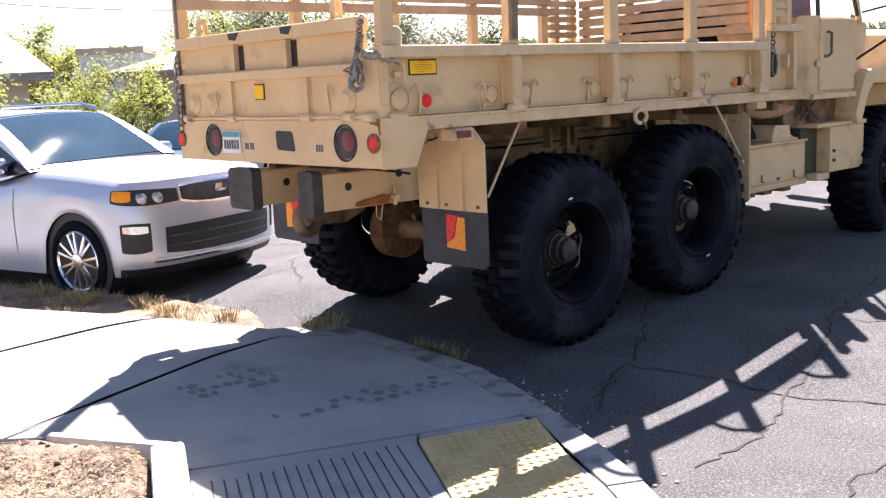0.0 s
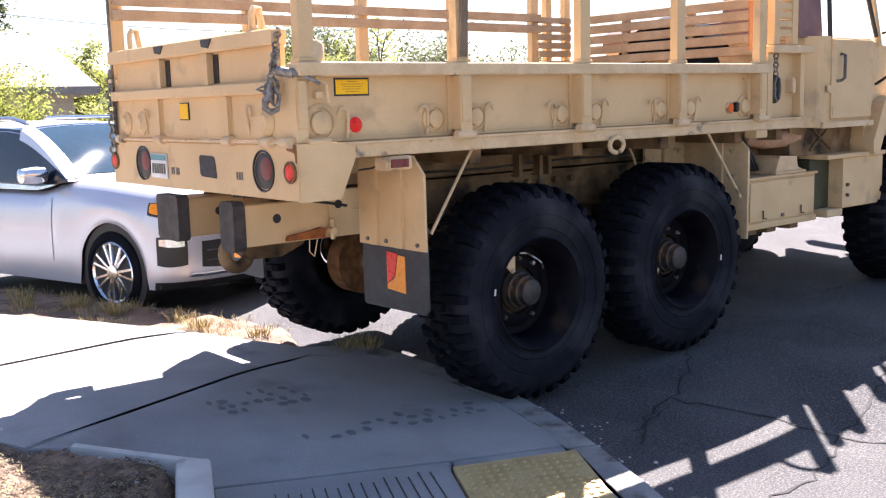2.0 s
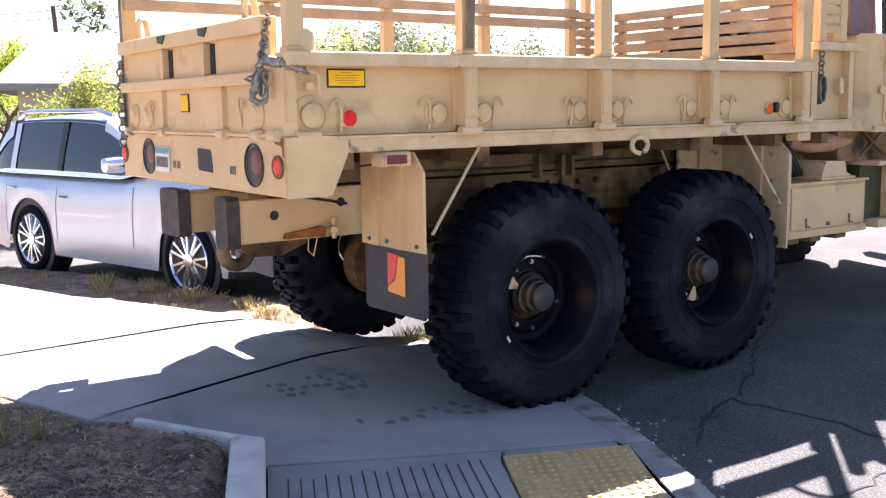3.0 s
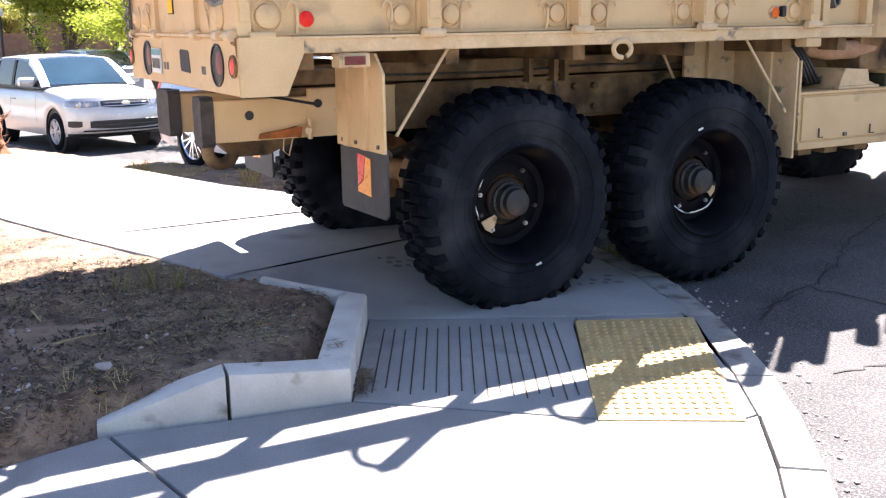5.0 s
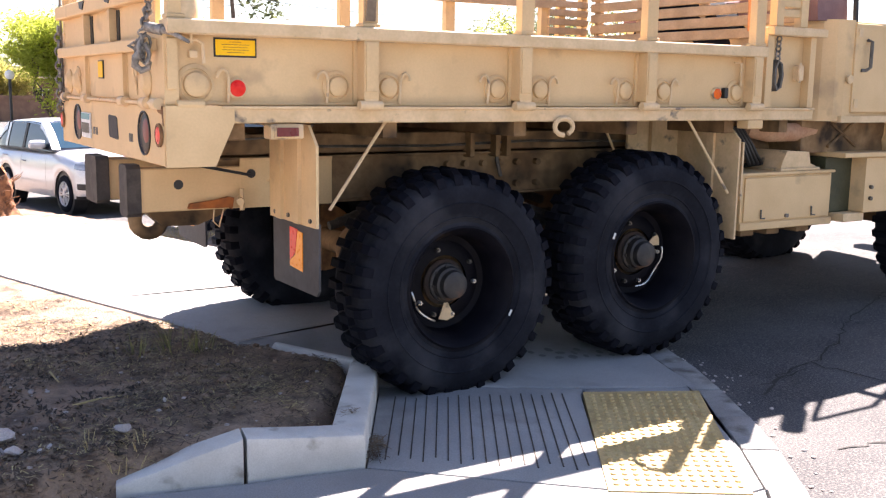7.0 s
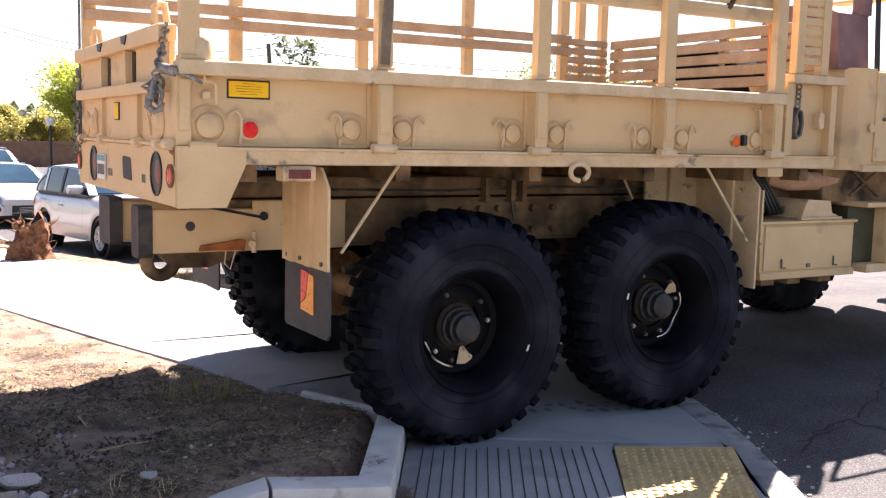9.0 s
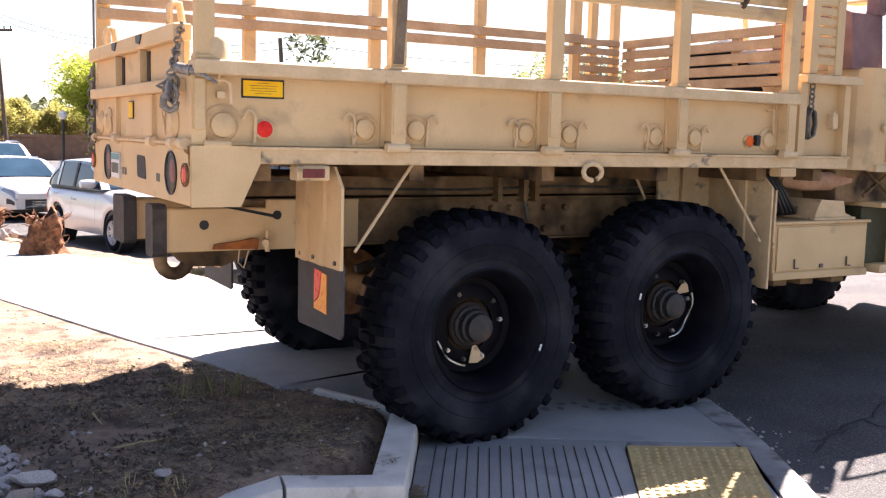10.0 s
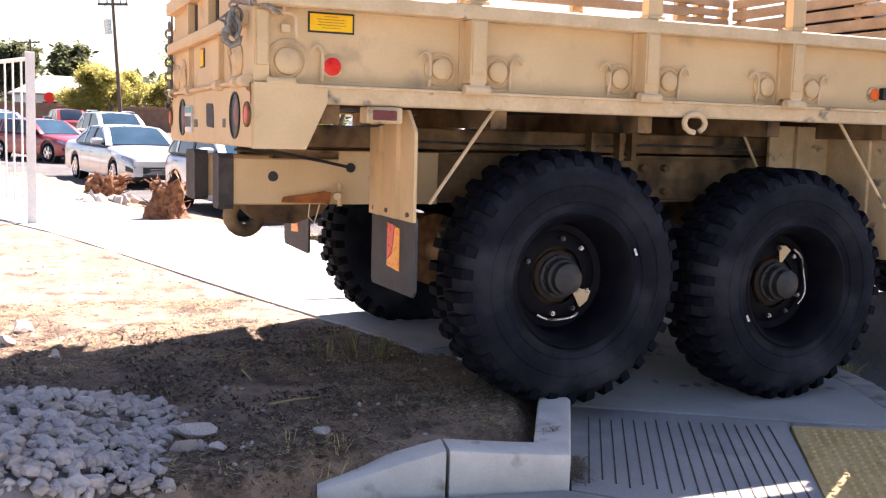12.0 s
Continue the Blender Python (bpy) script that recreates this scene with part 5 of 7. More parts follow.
def hub_light_wedge(w, a0, a1, r0, r1, arc):
    """A pale wedge for light through a hole in the rim, and a bright hose."""
    # the wedge is a sand-coloured plate in place of the light behind the rim
    made(lambda bm: prism(bm, [(r0 * math.cos(radians(a0 + 8)), r0 * math.sin(radians(a0 + 8))), (r1 * math.cos(radians(a0)), r1 * math.sin(radians(a0))), (r1 * 1.04 * math.cos(radians((a0 + a1) / 2)), r1 * 1.04 * math.sin(radians((a0 + a1) / 2))),
                               (r1 * math.cos(radians(a1)), r1 * math.sin(radians(a1))), (r0 * math.cos(radians(a1 - 8)), r0 * math.sin(radians(a1 - 8)))], "y", 0.180, 0.186), "bracket", TAN_WORN, w, "pale wedge standing for light through the rim")
    made(lambda bm: tube(bm, [((r1 + 0.012) * math.cos(radians(arc[0] + (arc[1] - arc[0]) * q / 10)), 0.176 - 0.012 * math.sin(q * 0.9), (r1 + 0.012) * math.sin(radians(arc[0] + (arc[1] - arc[0]) * q / 10))) for q in range(11)], 0.006, 6), "air_hose", BRIGHT, w, smooth=True)


hub_light_wedge(near_rear, 28, 56, 0.115, 0.205, (-42, 20))
hub_light_wedge(near_front, 138, 162, 0.115, 0.20, (42, 135))


# ---- parked cars ----
def road_wheel(parent, x, y, r, spokes, rim_mat, side):
    w = new("wheel")
    w.parent = parent
    w.matrix_basis = pose(x, y, r, 0, 0, 0 if side < 0 else 180)
    rr = r * (0.74 if spokes == 7 else 0.66)
    made(lambda bm: lathe(bm, [(rr, 0.0), (r * 0.80, -0.012), (r * 0.95, 0.008), (r, 0.04), (r, 0.17), (r * 0.95, 0.205), (r * 0.8, 0.215), (rr, 0.2)], (0, 0, 0), 36, close=True), "tyre", RUBBER, w, smooth=True)

    def rim(bm):
        lathe(bm, [(rr * 1.01, 0.004), (rr * 0.96, -0.006), (rr * 0.90, 0.01), (rr * 0.88, 0.12)], (0, 0, 0), 36, caps=False)
        for k in range(spokes):
            a = 2 * math.pi * k / spokes
            for d in (-0.13, 0.13):
                c, e = a + d, a + d * 1.35
                n0, n1 = 0.02, 0.017
                p0 = Vector((0.16 * rr * math.cos(c), 0, 0.16 * rr * math.sin(c)))
                p1 = Vector((0.95 * rr * math.cos(e), 0, 0.95 * rr * math.sin(e)))
                u = (p1 - p0).normalized()
                s = Vector((-u.z, 0, u.x))
                pts = []
                for q, w2, y in ((p0, n0, 0.004), (p1, n1, 0.0)):
                    pts += [q + s * w2 + Vector((0, y + 0.03, 0)), q + s * w2 * 0.6 + Vector((0, y, 0)), q - s * w2 * 0.6 + Vector((0, y, 0)), q - s * w2 + Vector((0, y + 0.03, 0))]
                solid(bm, pts, [(0, 1, 5, 4), (1, 2, 6, 5), (2, 3, 7, 6), (3, 0, 4, 7)])
        lathe(bm, [(0.26 * rr, 0.03), (0.24 * rr, -0.004), (0.0005, -0.006)], (0, 0, 0), 20)
    made(rim, "rim", rim_mat, w, smooth=True)
    made(lambda bm: lathe(bm, [(rr * 0.9, 0.11), (rr * 0.3, 0.09), (0.0005, 0.09)], (0, 0, 0), 24), "brake_disc", BLACK, w)
    return w


def car(name, label, paint, at, L=4.6, W=1.85, H=1.5, hood=(0.78, 0.98), belt=1.0, deck=1.0, cowl=0.95, roof_front=0.15, roof_rear=-1.4, tail=-2.1, wheels=(1.35, -1.35), r=0.33,
        spokes=5, rim=CHROME, rails=False, kind="suv", top_w=0.70, nose=0.62, group="cars parked along the street"):
    """A car facing +x. hood: height at the nose and at the cowl; cowl: where the windscreen starts."""
    c = tagged(new(name), label, "car", group)
    c.matrix_basis = at
    hl = L / 2
    bow, dip = (0.0, 0.05) if kind in ("suv", "hatch") else (0.06, 0.16)

    def bend(x, y):
        return x - bow * (y / (W / 2)) ** 2 * max(0, (x - (hl - 0.9)) / 0.9)

    def half(x):
        f, b = max(0, (x - (hl - 0.75)) / 0.75), max(0, (-x - (hl - 0.6)) / 0.6)
        return W / 2 * (1 - (0.20 if kind == "sedan" else 0.06) * f ** 2.4 - 0.13 * b ** 2.6)

    def top(x):
        if x > cowl:
            f = (x - cowl) / (hl - cowl)
            return hood[1] + (hood[0] - hood[1]) * f ** 1.6 - dip * max(0, (f - 0.88) / 0.12) ** 2
        if x > tail:
            return hood[1] + (belt - hood[1]) * ease((cowl - x) / 0.5)
        return belt + (deck - belt) * ease((tail - x) / 0.12) - 0.10 * max(0, (-x - (hl - 0.12)) / 0.12) ** 2

    def low(x):
        z = 0.24 + 0.07 * max(0, (abs(x) - hl + 0.6) / 0.6)
        for wx in wheels:
            d = abs(x - wx)
            a = r + 0.065
            if d < a:
                z = max(z, r + math.sqrt(a * a - d * d))
        return z

    def surf(x, s, out=0.0):
        """Half section: s from 0 at the sill to 1 on the centre line."""
        w, zt = half(x), top(x)
        zl = min(low(x), zt - 0.12)
        keys = [(0.0, 0.982, 0.0), (0.12, 0.994, 0.16), (0.3, 1.0, 0.45), (0.45, 0.995, 0.66), (0.55, 0.965, 0.86), (0.62, 0.90, 0.965), (0.7, 0.78, 1.0), (1.0, 0.0, 1.0)]
        for (s0, y0, h0), (s1, y1, h1) in zip(keys, keys[1:]):
            if s <= s1:
                k = (s - s0) / (s1 - s0)
                y, h = y0 + (y1 - y0) * k, h0 + (h1 - h0) * k
                break
        high = 0.24 + (zt - 0.24) * 0.86
        zl = min(zl, high - 0.04)
        z = (zl + (high - zl) * h / 0.86 if h <= 0.86 else 0.24 + (zt - 0.24) * h) + 0.035 * (1 - (y / 0.9) ** 2 if y < 0.9 else 0)
        return Vector((bend(x, y * w) + (out if x > hl - 0.3 else 0), -(y * w + out), z + (out if s > 0.6 else 0)))
    suv = kind == "suv"
    round_nose = kind in ("suv", "hatch")
    back = hl - 0.42
    xs = steps([(-hl, -hl + 0.5, 0.07), (-hl + 0.5, hl - 0.6, 0.05), (hl - 0.6, back if round_nose else hl, 0.05)])
    ss = [0, 0.06, 0.12, 0.2, 0.3, 0.38, 0.45, 0.5, 0.55, 0.585, 0.62, 0.66, 0.7, 0.8, 0.9, 1.0]

    def shell(bm):
        rows = []
        for x in xs:
            a = [surf(x, s) for s in ss]
            rows.append(a + [Vector((p.x, -p.y, p.z)) for p in a[-2::-1]])
        vs = grid(bm, rows)
        bm.faces.new(vs[0])
        if not round_nose:
            bm.faces.new(vs[-1][::-1])

    def nose_at(turn_by, s, out=0.0):
        """A point on the rounded nose: turn_by in degrees from the middle of the face, s up the section."""
        e = [(0.0, -0.13), (0.05, -0.06), (0.12, -0.02), (0.3, 0.0), (0.45, -0.02), (0.55, -0.07), (0.62, -0.11), (0.66, -0.15), (1.0, -0.15)]
        for (s0, d0), (s1, d1) in zip(e, e[1:]):
            if s <= s1:
                deep = 0.46 + d0 + (d1 - d0) * (s - s0) / (s1 - s0)
                break
        p = surf(back, min(s, 0.62))
        a = radians(turn_by)
        x = deep * abs(math.cos(a)) ** 0.85
        y = -p.y * abs(math.sin(a)) ** 0.85 * (1 if a > 0 else -1)
        z = p.z
        if s > 0.62:
            k = (s - 0.62) / 0.38
            x *= 1 - k
            q = surf(back, s)
            y = -q.y * abs(math.sin(a)) ** 0.85 * (1 if a > 0 else -1)
            z = q.z - 0.035 * (x / 0.46) ** 1.5
        return Vector((back + x + out * math.cos(a), y + out * math.sin(a), z))

    def nose(bm):
        grid(bm, [[nose_at(-90 + 180 * i / 48, q) for i in range(49)] for q in (0, 0.03, 0.06, 0.09, 0.12, 0.2, 0.3, 0.38, 0.45, 0.5, 0.55, 0.585, 0.62, 0.66, 0.7, 0.8, 0.9, 1.0)])
    made(shell, "body", paint, c, smooth=True)
    if round_nose:
        made(nose, "nose", paint, c, smooth=True)
    made(lambda bm: box(bm, -hl + 0.5, hl - 0.5, -W / 2 + 0.16, W / 2 - 0.16, 0.2, 0.55), "underbody", BLACK, c)
    # glasshouse
    gx = steps([(tail, roof_rear, 0.1), (roof_rear, roof_front, 0.12), (roof_front, cowl, 0.1)])

    def roof_z(x):
        if x > roof_front:
            f = (x - roof_front) / (cowl - roof_front)
            return H - 0.04 + (hood[1] - 0.0 - H + 0.04) * f ** 1.25
        if x < roof_rear:
            f = (roof_rear - x) / (roof_rear - tail)
            return H - 0.03 + (deck + 0.0 - H + 0.03) * f ** 1.4
        return H - 0.03 * ((x - (roof_front + roof_rear) / 2) / ((roof_front - roof_rear) / 2)) ** 2

    def green(x, k, out=0.0):
        """k: 0 at the belt, 0.6 at the gutter, 1 on the centre line."""
        w, zb, zr = half(x) * 0.93, top(x) - 0.01, max(roof_z(x), top(x))
        f = (zr - zb) / (H - belt)
        wt = w + (W / 2 * top_w * 1.12 - w) * max(0, min(1, f))
        if k <= 0.6:
            q = k / 0.6
            y, z = w + (wt - w) * q ** 1.15, zb + (zr - 0.05 * f - zb) * q
        else:
            q = (k - 0.6) / 0.4
            y, z = wt * (1 - q), zr - 0.05 * f * (1 - q) ** 2.5
        return Vector((x, -(y + out * (1 if k <= 0.6 else 0)), z + (out if k > 0.55 else 0)))
    ks = [0, 0.15, 0.3, 0.45, 0.55, 0.6, 0.65, 0.75, 0.88, 1.0]

    def house(bm):
        rows = []
        for x in gx:
            a = [green(x, k) for k in ks]
            rows.append(a + [Vector((p.x, -p.y, p.z)) for p in a[-2::-1]])
        grid(bm, rows)
    made(house, "side_glass", TINT, c, smooth=True)

    def sheet(bm, x0, x1, k0, k1, out, sides=(1, -1), n=8):
        for m in sides:
            grid(bm, [[Vector((p.x, m * p.y, p.z)) for p in (green(x0 + (x1 - x0) * i / n, k0 + (k1 - k0) * j / 6, out) for j in range(7))] for i in range(n + 1)])
    made(lambda bm: sheet(bm, roof_rear - 0.02, roof_front + 0.03, 0.56, 1.0, 0.008), "roof", paint, c, smooth=True)
    made(lambda bm: sheet(bm, roof_front + 0.03, cowl - 0.06, 0.66, 1.0, 0.006), "windscreen", SHIELD, c, smooth=True)
    made(lambda bm: sheet(bm, tail + 0.06, roof_rear - 0.04, 0.68, 1.0, 0.006), "rear_window", TINT, c, smooth=True)
    for m in (1, -1):
        made(lambda bm: sheet(bm, roof_front - 0.02, cowl - 0.02, 0.50, 0.665, 0.012, (m,)), "windscreen_pillar", paint, c, smooth=True)
        made(lambda bm: sheet(bm, tail, roof_rear, 0.42, 0.68, 0.012, (m,)), "rear_pillar", paint, c, smooth=True)
    mid = (roof_front + roof_rear) / 2 + 0.15
    for px, mt in ((mid, BLACK), (roof_rear + 0.1, paint if kind != "sedan" else paint)):
        for m in (1, -1):
            made(lambda bm: sheet(bm, px - 0.05, px + 0.05, 0.0, 0.56, 0.010, (m,), 2), "door_pillar", mt, c, smooth=True)
    for m in (1, -1):
        made(lambda bm: sheet(bm, tail + 0.1, cowl - 0.12, 0.0, 0.05, 0.014, (m,), 16), "belt_trim", CHROME if kind == "suv" else BLACK, c, smooth=True)
    # doors: seams and handles
    for x in (cowl - 0.22, mid, roof_rear + 0.02):
        for m in (1, -1):
            made(lambda bm: grid(bm, [[(p.x + d, m * p.y, p.z) for p in (surf(x, q / 20, 0.003) for q in range(3, 12))] for d in (-0.004, 0.004)]), "door_seam", BLACK, c)
    for x in (mid + 0.12, roof_rear + 0.16):
        for m in (1, -1):
            p = surf(x, 0.49, 0.012)
            made(lambda bm: tube(bm, [(x - 0.09, m * p.y * 0.99, p.z), (x - 0.05, m * (p.y - 0.025), p.z + 0.005), (x + 0.05, m * (p.y - 0.025), p.z + 0.005), (x + 0.09, m * p.y * 0.99, p.z)], 0.013, 6), "door_handle", CHROME if kind == "suv" else paint, c, smooth=True)
    for m in (1, -1):
        p = green(cowl - 0.35, 0.08)
        mr = made(lambda bm: lathe(bm, [(0.03, -0.15), (0.08, -0.13), (0.095, 0.0), (0.085, 0.11), (0.03, 0.14)], (0, 0, 0), 14), "wing_mirror", CHROME if kind == "suv" else paint, c, smooth=True, at=Matrix.Translation((p.x, m * (p.y - 0.13), p.z + 0.09)) @ Matrix.Diagonal((0.75, 1, 0.85, 1)))
        made(lambda bm: tube(bm, [(p.x, m * (p.y + 0.02), p.z + 0.02), (p.x, m * (p.y - 0.10), p.z + 0.05)], 0.03, 6), "mirror_foot", BLACK, c)

    def patch(bm, m, x0, x1, s0, s1, out, n=8, cut0=0.0, cut1=0.0):
        rows = []
        for i in range(n + 1):
            x = x0 + (x1 - x0) * i / n
            a, b = s0 + cut0 * (1 - i / n), s1 - cut1 * (1 - i / n)
            rows.append([(p.x, m * p.y, p.z) for p in (surf(x, a + (b - a) * j / 4, out) for j in range(5))])
        grid(bm, rows)
    F = hl
    wf = half(F)
    zt, zl = top(F), low(F)
    for m in (1, -1):
        made(lambda bm: patch(bm, m, -F, -F + 0.28, 0.45, 0.60, 0.008), "tail_lamp", RED_LENS, c, smooth=True)
    def face(bm, y0, y1, z0, z1, skew=0.0, d=0.02, n=10, pinch=0.0):
        """A raised panel that follows the curve of the nose; pinch narrows its ends."""
        out = []
        for i in range(n + 1):
            y = y0 + (y1 - y0) * i / n
            e = pinch * abs(2 * i / n - 1) ** 2
            x = bend(F, y)
            out.append([(x - 0.05, y, z0 + e), (x + d, y, z0 + e), (x + d - skew, y, z1 - e * 0.2), (x - 0.05, y, z1 - e * 0.2)])
        grid(bm, [q + q[:1] for q in out])
        bm.faces.new([bm.verts.new(q) for q in out[0]])
        bm.faces.new([bm.verts.new(q) for q in out[-1][::-1]])

    def wrap(bm, t0, t1, s0, s1, out, rise=0.0, pinch=0.0, n=14):
        """A panel that follows the rounded nose; rise lifts its outer end, pinch narrows both ends."""
        rows = []
        for i in range(n + 1):
            f = i / n
            e = pinch * abs(2 * f - 1) ** 2.2
            rows.append([nose_at(t0 + (t1 - t0) * f, s0 + rise * f + e + (s1 - s0 - 1.4 * e) * j / 4, out) for j in range(5)])
        vs = grid(bm, rows)
        for line in (vs[0], vs[-1], [v[0] for v in vs], [v[-1] for v in vs]):
            low_edge = [bm.verts.new(v.co - Vector((out + 0.01, 0, 0))) for v in line]
            for k in range(len(line) - 1):
                bm.faces.new((line[k], line[k + 1], low_edge[k + 1], low_edge[k]))
    if round_nose:
        zg = top(back) - 0.10
        made(lambda bm: wrap(bm, -26, 26, 0.462, 0.590, 0.012, pinch=0.026), "grille_frame", CHROME if suv else paint, c, smooth=True)
        gr = made(lambda bm: wrap(bm, -24.5, 24.5, 0.474, 0.578, 0.018, pinch=0.026), "grille", BLACK, c, smooth=True)

        def mesh(bm):
            for k in range(-17, 18):
                for d in (-1.6, 1.6):
                    e = 0.026 * abs(k / 17) ** 2.2
                    tube(bm, [nose_at(k * 1.36 - d, 0.480 + e, 0.019), nose_at(k * 1.36 + d, 0.572 - 0.4 * e, 0.019)], 0.0035, 4)
        if suv:
            tagged(made(mesh, "grille_mesh", STEEL, gr), kind="stuff")
        else:
            for q in (0.50, 0.535):
                made(lambda bm: tube(bm, [nose_at(-22 + 4 * i, q, 0.022) for i in range(12)], 0.008, 5), "grille_bar", CHROME, gr)
        p = nose_at(0, 0.528, 0.02)
        made(lambda bm: lathe(bm, [(0.06, 0.01), (0.06, -0.006), (0.0005, -0.01)], (0, 0, 0), 24), "badge", CHROME, gr, "plain oval chrome badge", at=Matrix.Translation(p) @ Matrix.Rotation(radians(90), 4, "Z") @ Matrix.Diagonal((1.25, 1, 0.72, 1)))
        made(lambda bm: wrap(bm, -39, 39, 0.14, 0.335 if suv else 0.27, 0.010, pinch=0.02), "lower_intake", BLACK, c, smooth=True)
        for q in (0.2, 0.265):
            made(lambda bm: tube(bm, [nose_at(-36 + 6 * i, q, 0.013) for i in range(13)], 0.006, 4), "intake_bar", STEEL, c)
        made(lambda bm: wrap(bm, -48, 48, 0.095, 0.125, 0.018), "lower_trim", CHROME if suv else BLACK, c, smooth=True)
        made(lambda bm: wrap(bm, -80, 80, 0.0, 0.06, 0.004), "lower_lip", BLACK, c, smooth=True)
        for m in (1, -1):
            lampb = made(lambda bm: wrap(bm, m * 27, m * 85, 0.480, 0.566, 0.010, 0.012, 0.014), "headlamp", BLACK if suv else LAMP_GLASS, c, smooth=True)
            if suv:
                made(lambda bm: wrap(bm, m * 64, m * 82, 0.507, 0.566, 0.015, 0.004, 0.008), "turn_lamp", ORANGE_LENS, lampb, smooth=True)
            for ang, rr in ((55, 0.05), (42, 0.05)):
                p = nose_at(m * ang, 0.520, 0.008)
                made(lambda bm: lathe(bm, [(rr, 0.02), (rr, -0.008), (rr * 0.7, -0.018), (0.0005, -0.022)], (0, 0, 0), 18), "lamp_lens", LAMP_GLASS, lampb, smooth=True, at=Matrix.Translation(p) @ Matrix.Rotation(radians(90 + m * ang), 4, "Z"))
            fogb = made(lambda bm: wrap(bm, m * 50, m * 76, 0.17, 0.375 if suv else 0.27, 0.008, 0.0, 0.012), "fog_lamp_surround", BLACK, c, smooth=True)
            if suv:
                made(lambda bm: wrap(bm, m * 52, m * 73, 0.295, 0.352, 0.015, 0.006, 0.008), "fog_lamp", CHROME, fogb, smooth=True)
    else:
        for m in (1, -1):
            made(lambda bm: patch(bm, m, F - 0.5, F, 0.47, 0.60, 0.008, cut0=0.06, cut1=0.0), "headlamp", LAMP_GLASS, c, smooth=True)
        g, gh, zg = 0.62 * wf, 0.155, zt - 0.03
        made(lambda bm: face(bm, -g, g, zg - gh - 0.015, zg - 0.012, 0.03, 0.012), "grille_frame", CHROME, c)
        gr = made(lambda bm: face(bm, -g + 0.03, g - 0.03, zg - gh + 0.008, zg - 0.034, 0.025, 0.018), "grille", BLACK, c)
        for k in range(3):
            made(lambda bm: box(bm, F + 0.005, F + 0.022, -g + 0.05, g - 0.05, zg - 0.14 + 0.035 * k, zg - 0.13 + 0.035 * k), "grille_bar", CHROME, gr)
        made(lambda bm: lathe(bm, [(0.06, 0.01), (0.06, -0.006), (0.0005, -0.01)], (0, 0, 0), 24), "badge", CHROME, gr, "plain oval chrome badge", at=Matrix.Translation((F + 0.022, 0, zg - gh * 0.5)) @ Matrix.Rotation(radians(90), 4, "Z") @ Matrix.Diagonal((1.25, 1, 0.72, 1)))
        made(lambda bm: face(bm, -wf * 0.74, wf * 0.74, zl + 0.06, zl + 0.22, 0.0, 0.010), "lower_intake", BLACK, c)
        made(lambda bm: face(bm, -wf * 0.74, wf * 0.74, zl + 0.005, zl + 0.045, 0.0, 0.018), "lower_trim", BLACK, c)
        for m in (1, -1):
            made(lambda bm: patch(bm, m, F - 0.26, F - 0.03, 0.20, 0.36, 0.008), "fog_lamp_surround", BLACK, c, smooth=True)
    if kind == "sedan":
        made(lambda bm: face(bm, -wf, wf, zl + 0.24, zl + 0.36, 0.0, 0.05), "bumper", paint, c)
    made(lambda bm: box(bm, F + 0.02, F + 0.03, -0.16, 0.16, 0.50, 0.61), "number_plate", WHITE, c) if kind == "hatch" else None
    if rails:
        for m in (1, -1):
            made(lambda bm: tube(bm, [(roof_rear - 0.1, m * W / 2 * top_w, H - 0.05), (roof_rear + 0.1, m * W / 2 * top_w, H + 0.03), (roof_front - 0.3, m * W / 2 * top_w, H + 0.035), (roof_front - 0.05, m * W / 2 * top_w, H - 0.02)], 0.02, 8), "roof_rail", CHROME, c, smooth=True)
    if kind == "suv":
        made(lambda bm: [tube(bm, [(cowl - 0.10, y, hood[1] + 0.045), (cowl - 0.13, y + 0.3, hood[1] + 0.065), (cowl - 0.12, y + 0.55, hood[1] + 0.06)], 0.010, 5) for y in (-0.55, 0.05)], "wiper", BLACK, c)
    for wx in wheels:
        for m in (-1, 1):
            road_wheel(c, wx, m * (W / 2 - 0.015), r, spokes, rim, m)
            made(lambda bm: lathe(bm, [(r + 0.06, 0.02), (r + 0.06, 0.25), (0.0005, 0.25)], (0, 0, 0), 28), "wheel_arch", BLACK, c, at=pose(wx, m * (W / 2 - 0.02), r, 0, 0, 0 if m < 0 else 180))
    return c


WAY = -75.0
car("sport_utility_vehicle", "silver sport utility vehicle with chrome trim parked at the verge", SILVER,
    pose(2.02, 6.66, road_height(1.9, 6.0), 0, 0, -78), L=4.68, W=1.90, H=1.70, hood=(1.05, 1.165), belt=1.08, deck=1.07, cowl=0.86, roof_front=0.02, roof_rear=-1.75, tail=-2.2, wheels=(1.45, -1.27), r=0.375, spokes=7, rails=True, kind="suv")
car("hatchback", "pale silver compact hatchback parked on the street", SILVER_PALE, pose(0.72, 14.7, road_height(0.6, 14.5) + 0.02, 0, 0, -77), L=4.2, W=1.76, H=1.52, hood=(0.82, 0.99), belt=0.98, deck=0.98, cowl=0.80,
    roof_front=0.08, roof_rear=-1.45, tail=-1.95, wheels=(1.29, -1.29), r=0.315, spokes=6, rim=SILVER_PALE, kind="hatch")
car("sedan", "long pale silver saloon car parked on the street", SILVER_PALE, pose(-0.65, 23.2, road_height(-0.6, 23), 0, 0, -76), L=5.4, W=1.95, H=1.46, hood=(0.74, 0.95), belt=0.95, deck=0.98, cowl=1.0,
    roof_front=0.25, roof_rear=-0.95, tail=-1.6, wheels=(1.65, -1.45), r=0.33, spokes=7, kind="sedan", top_w=0.66)
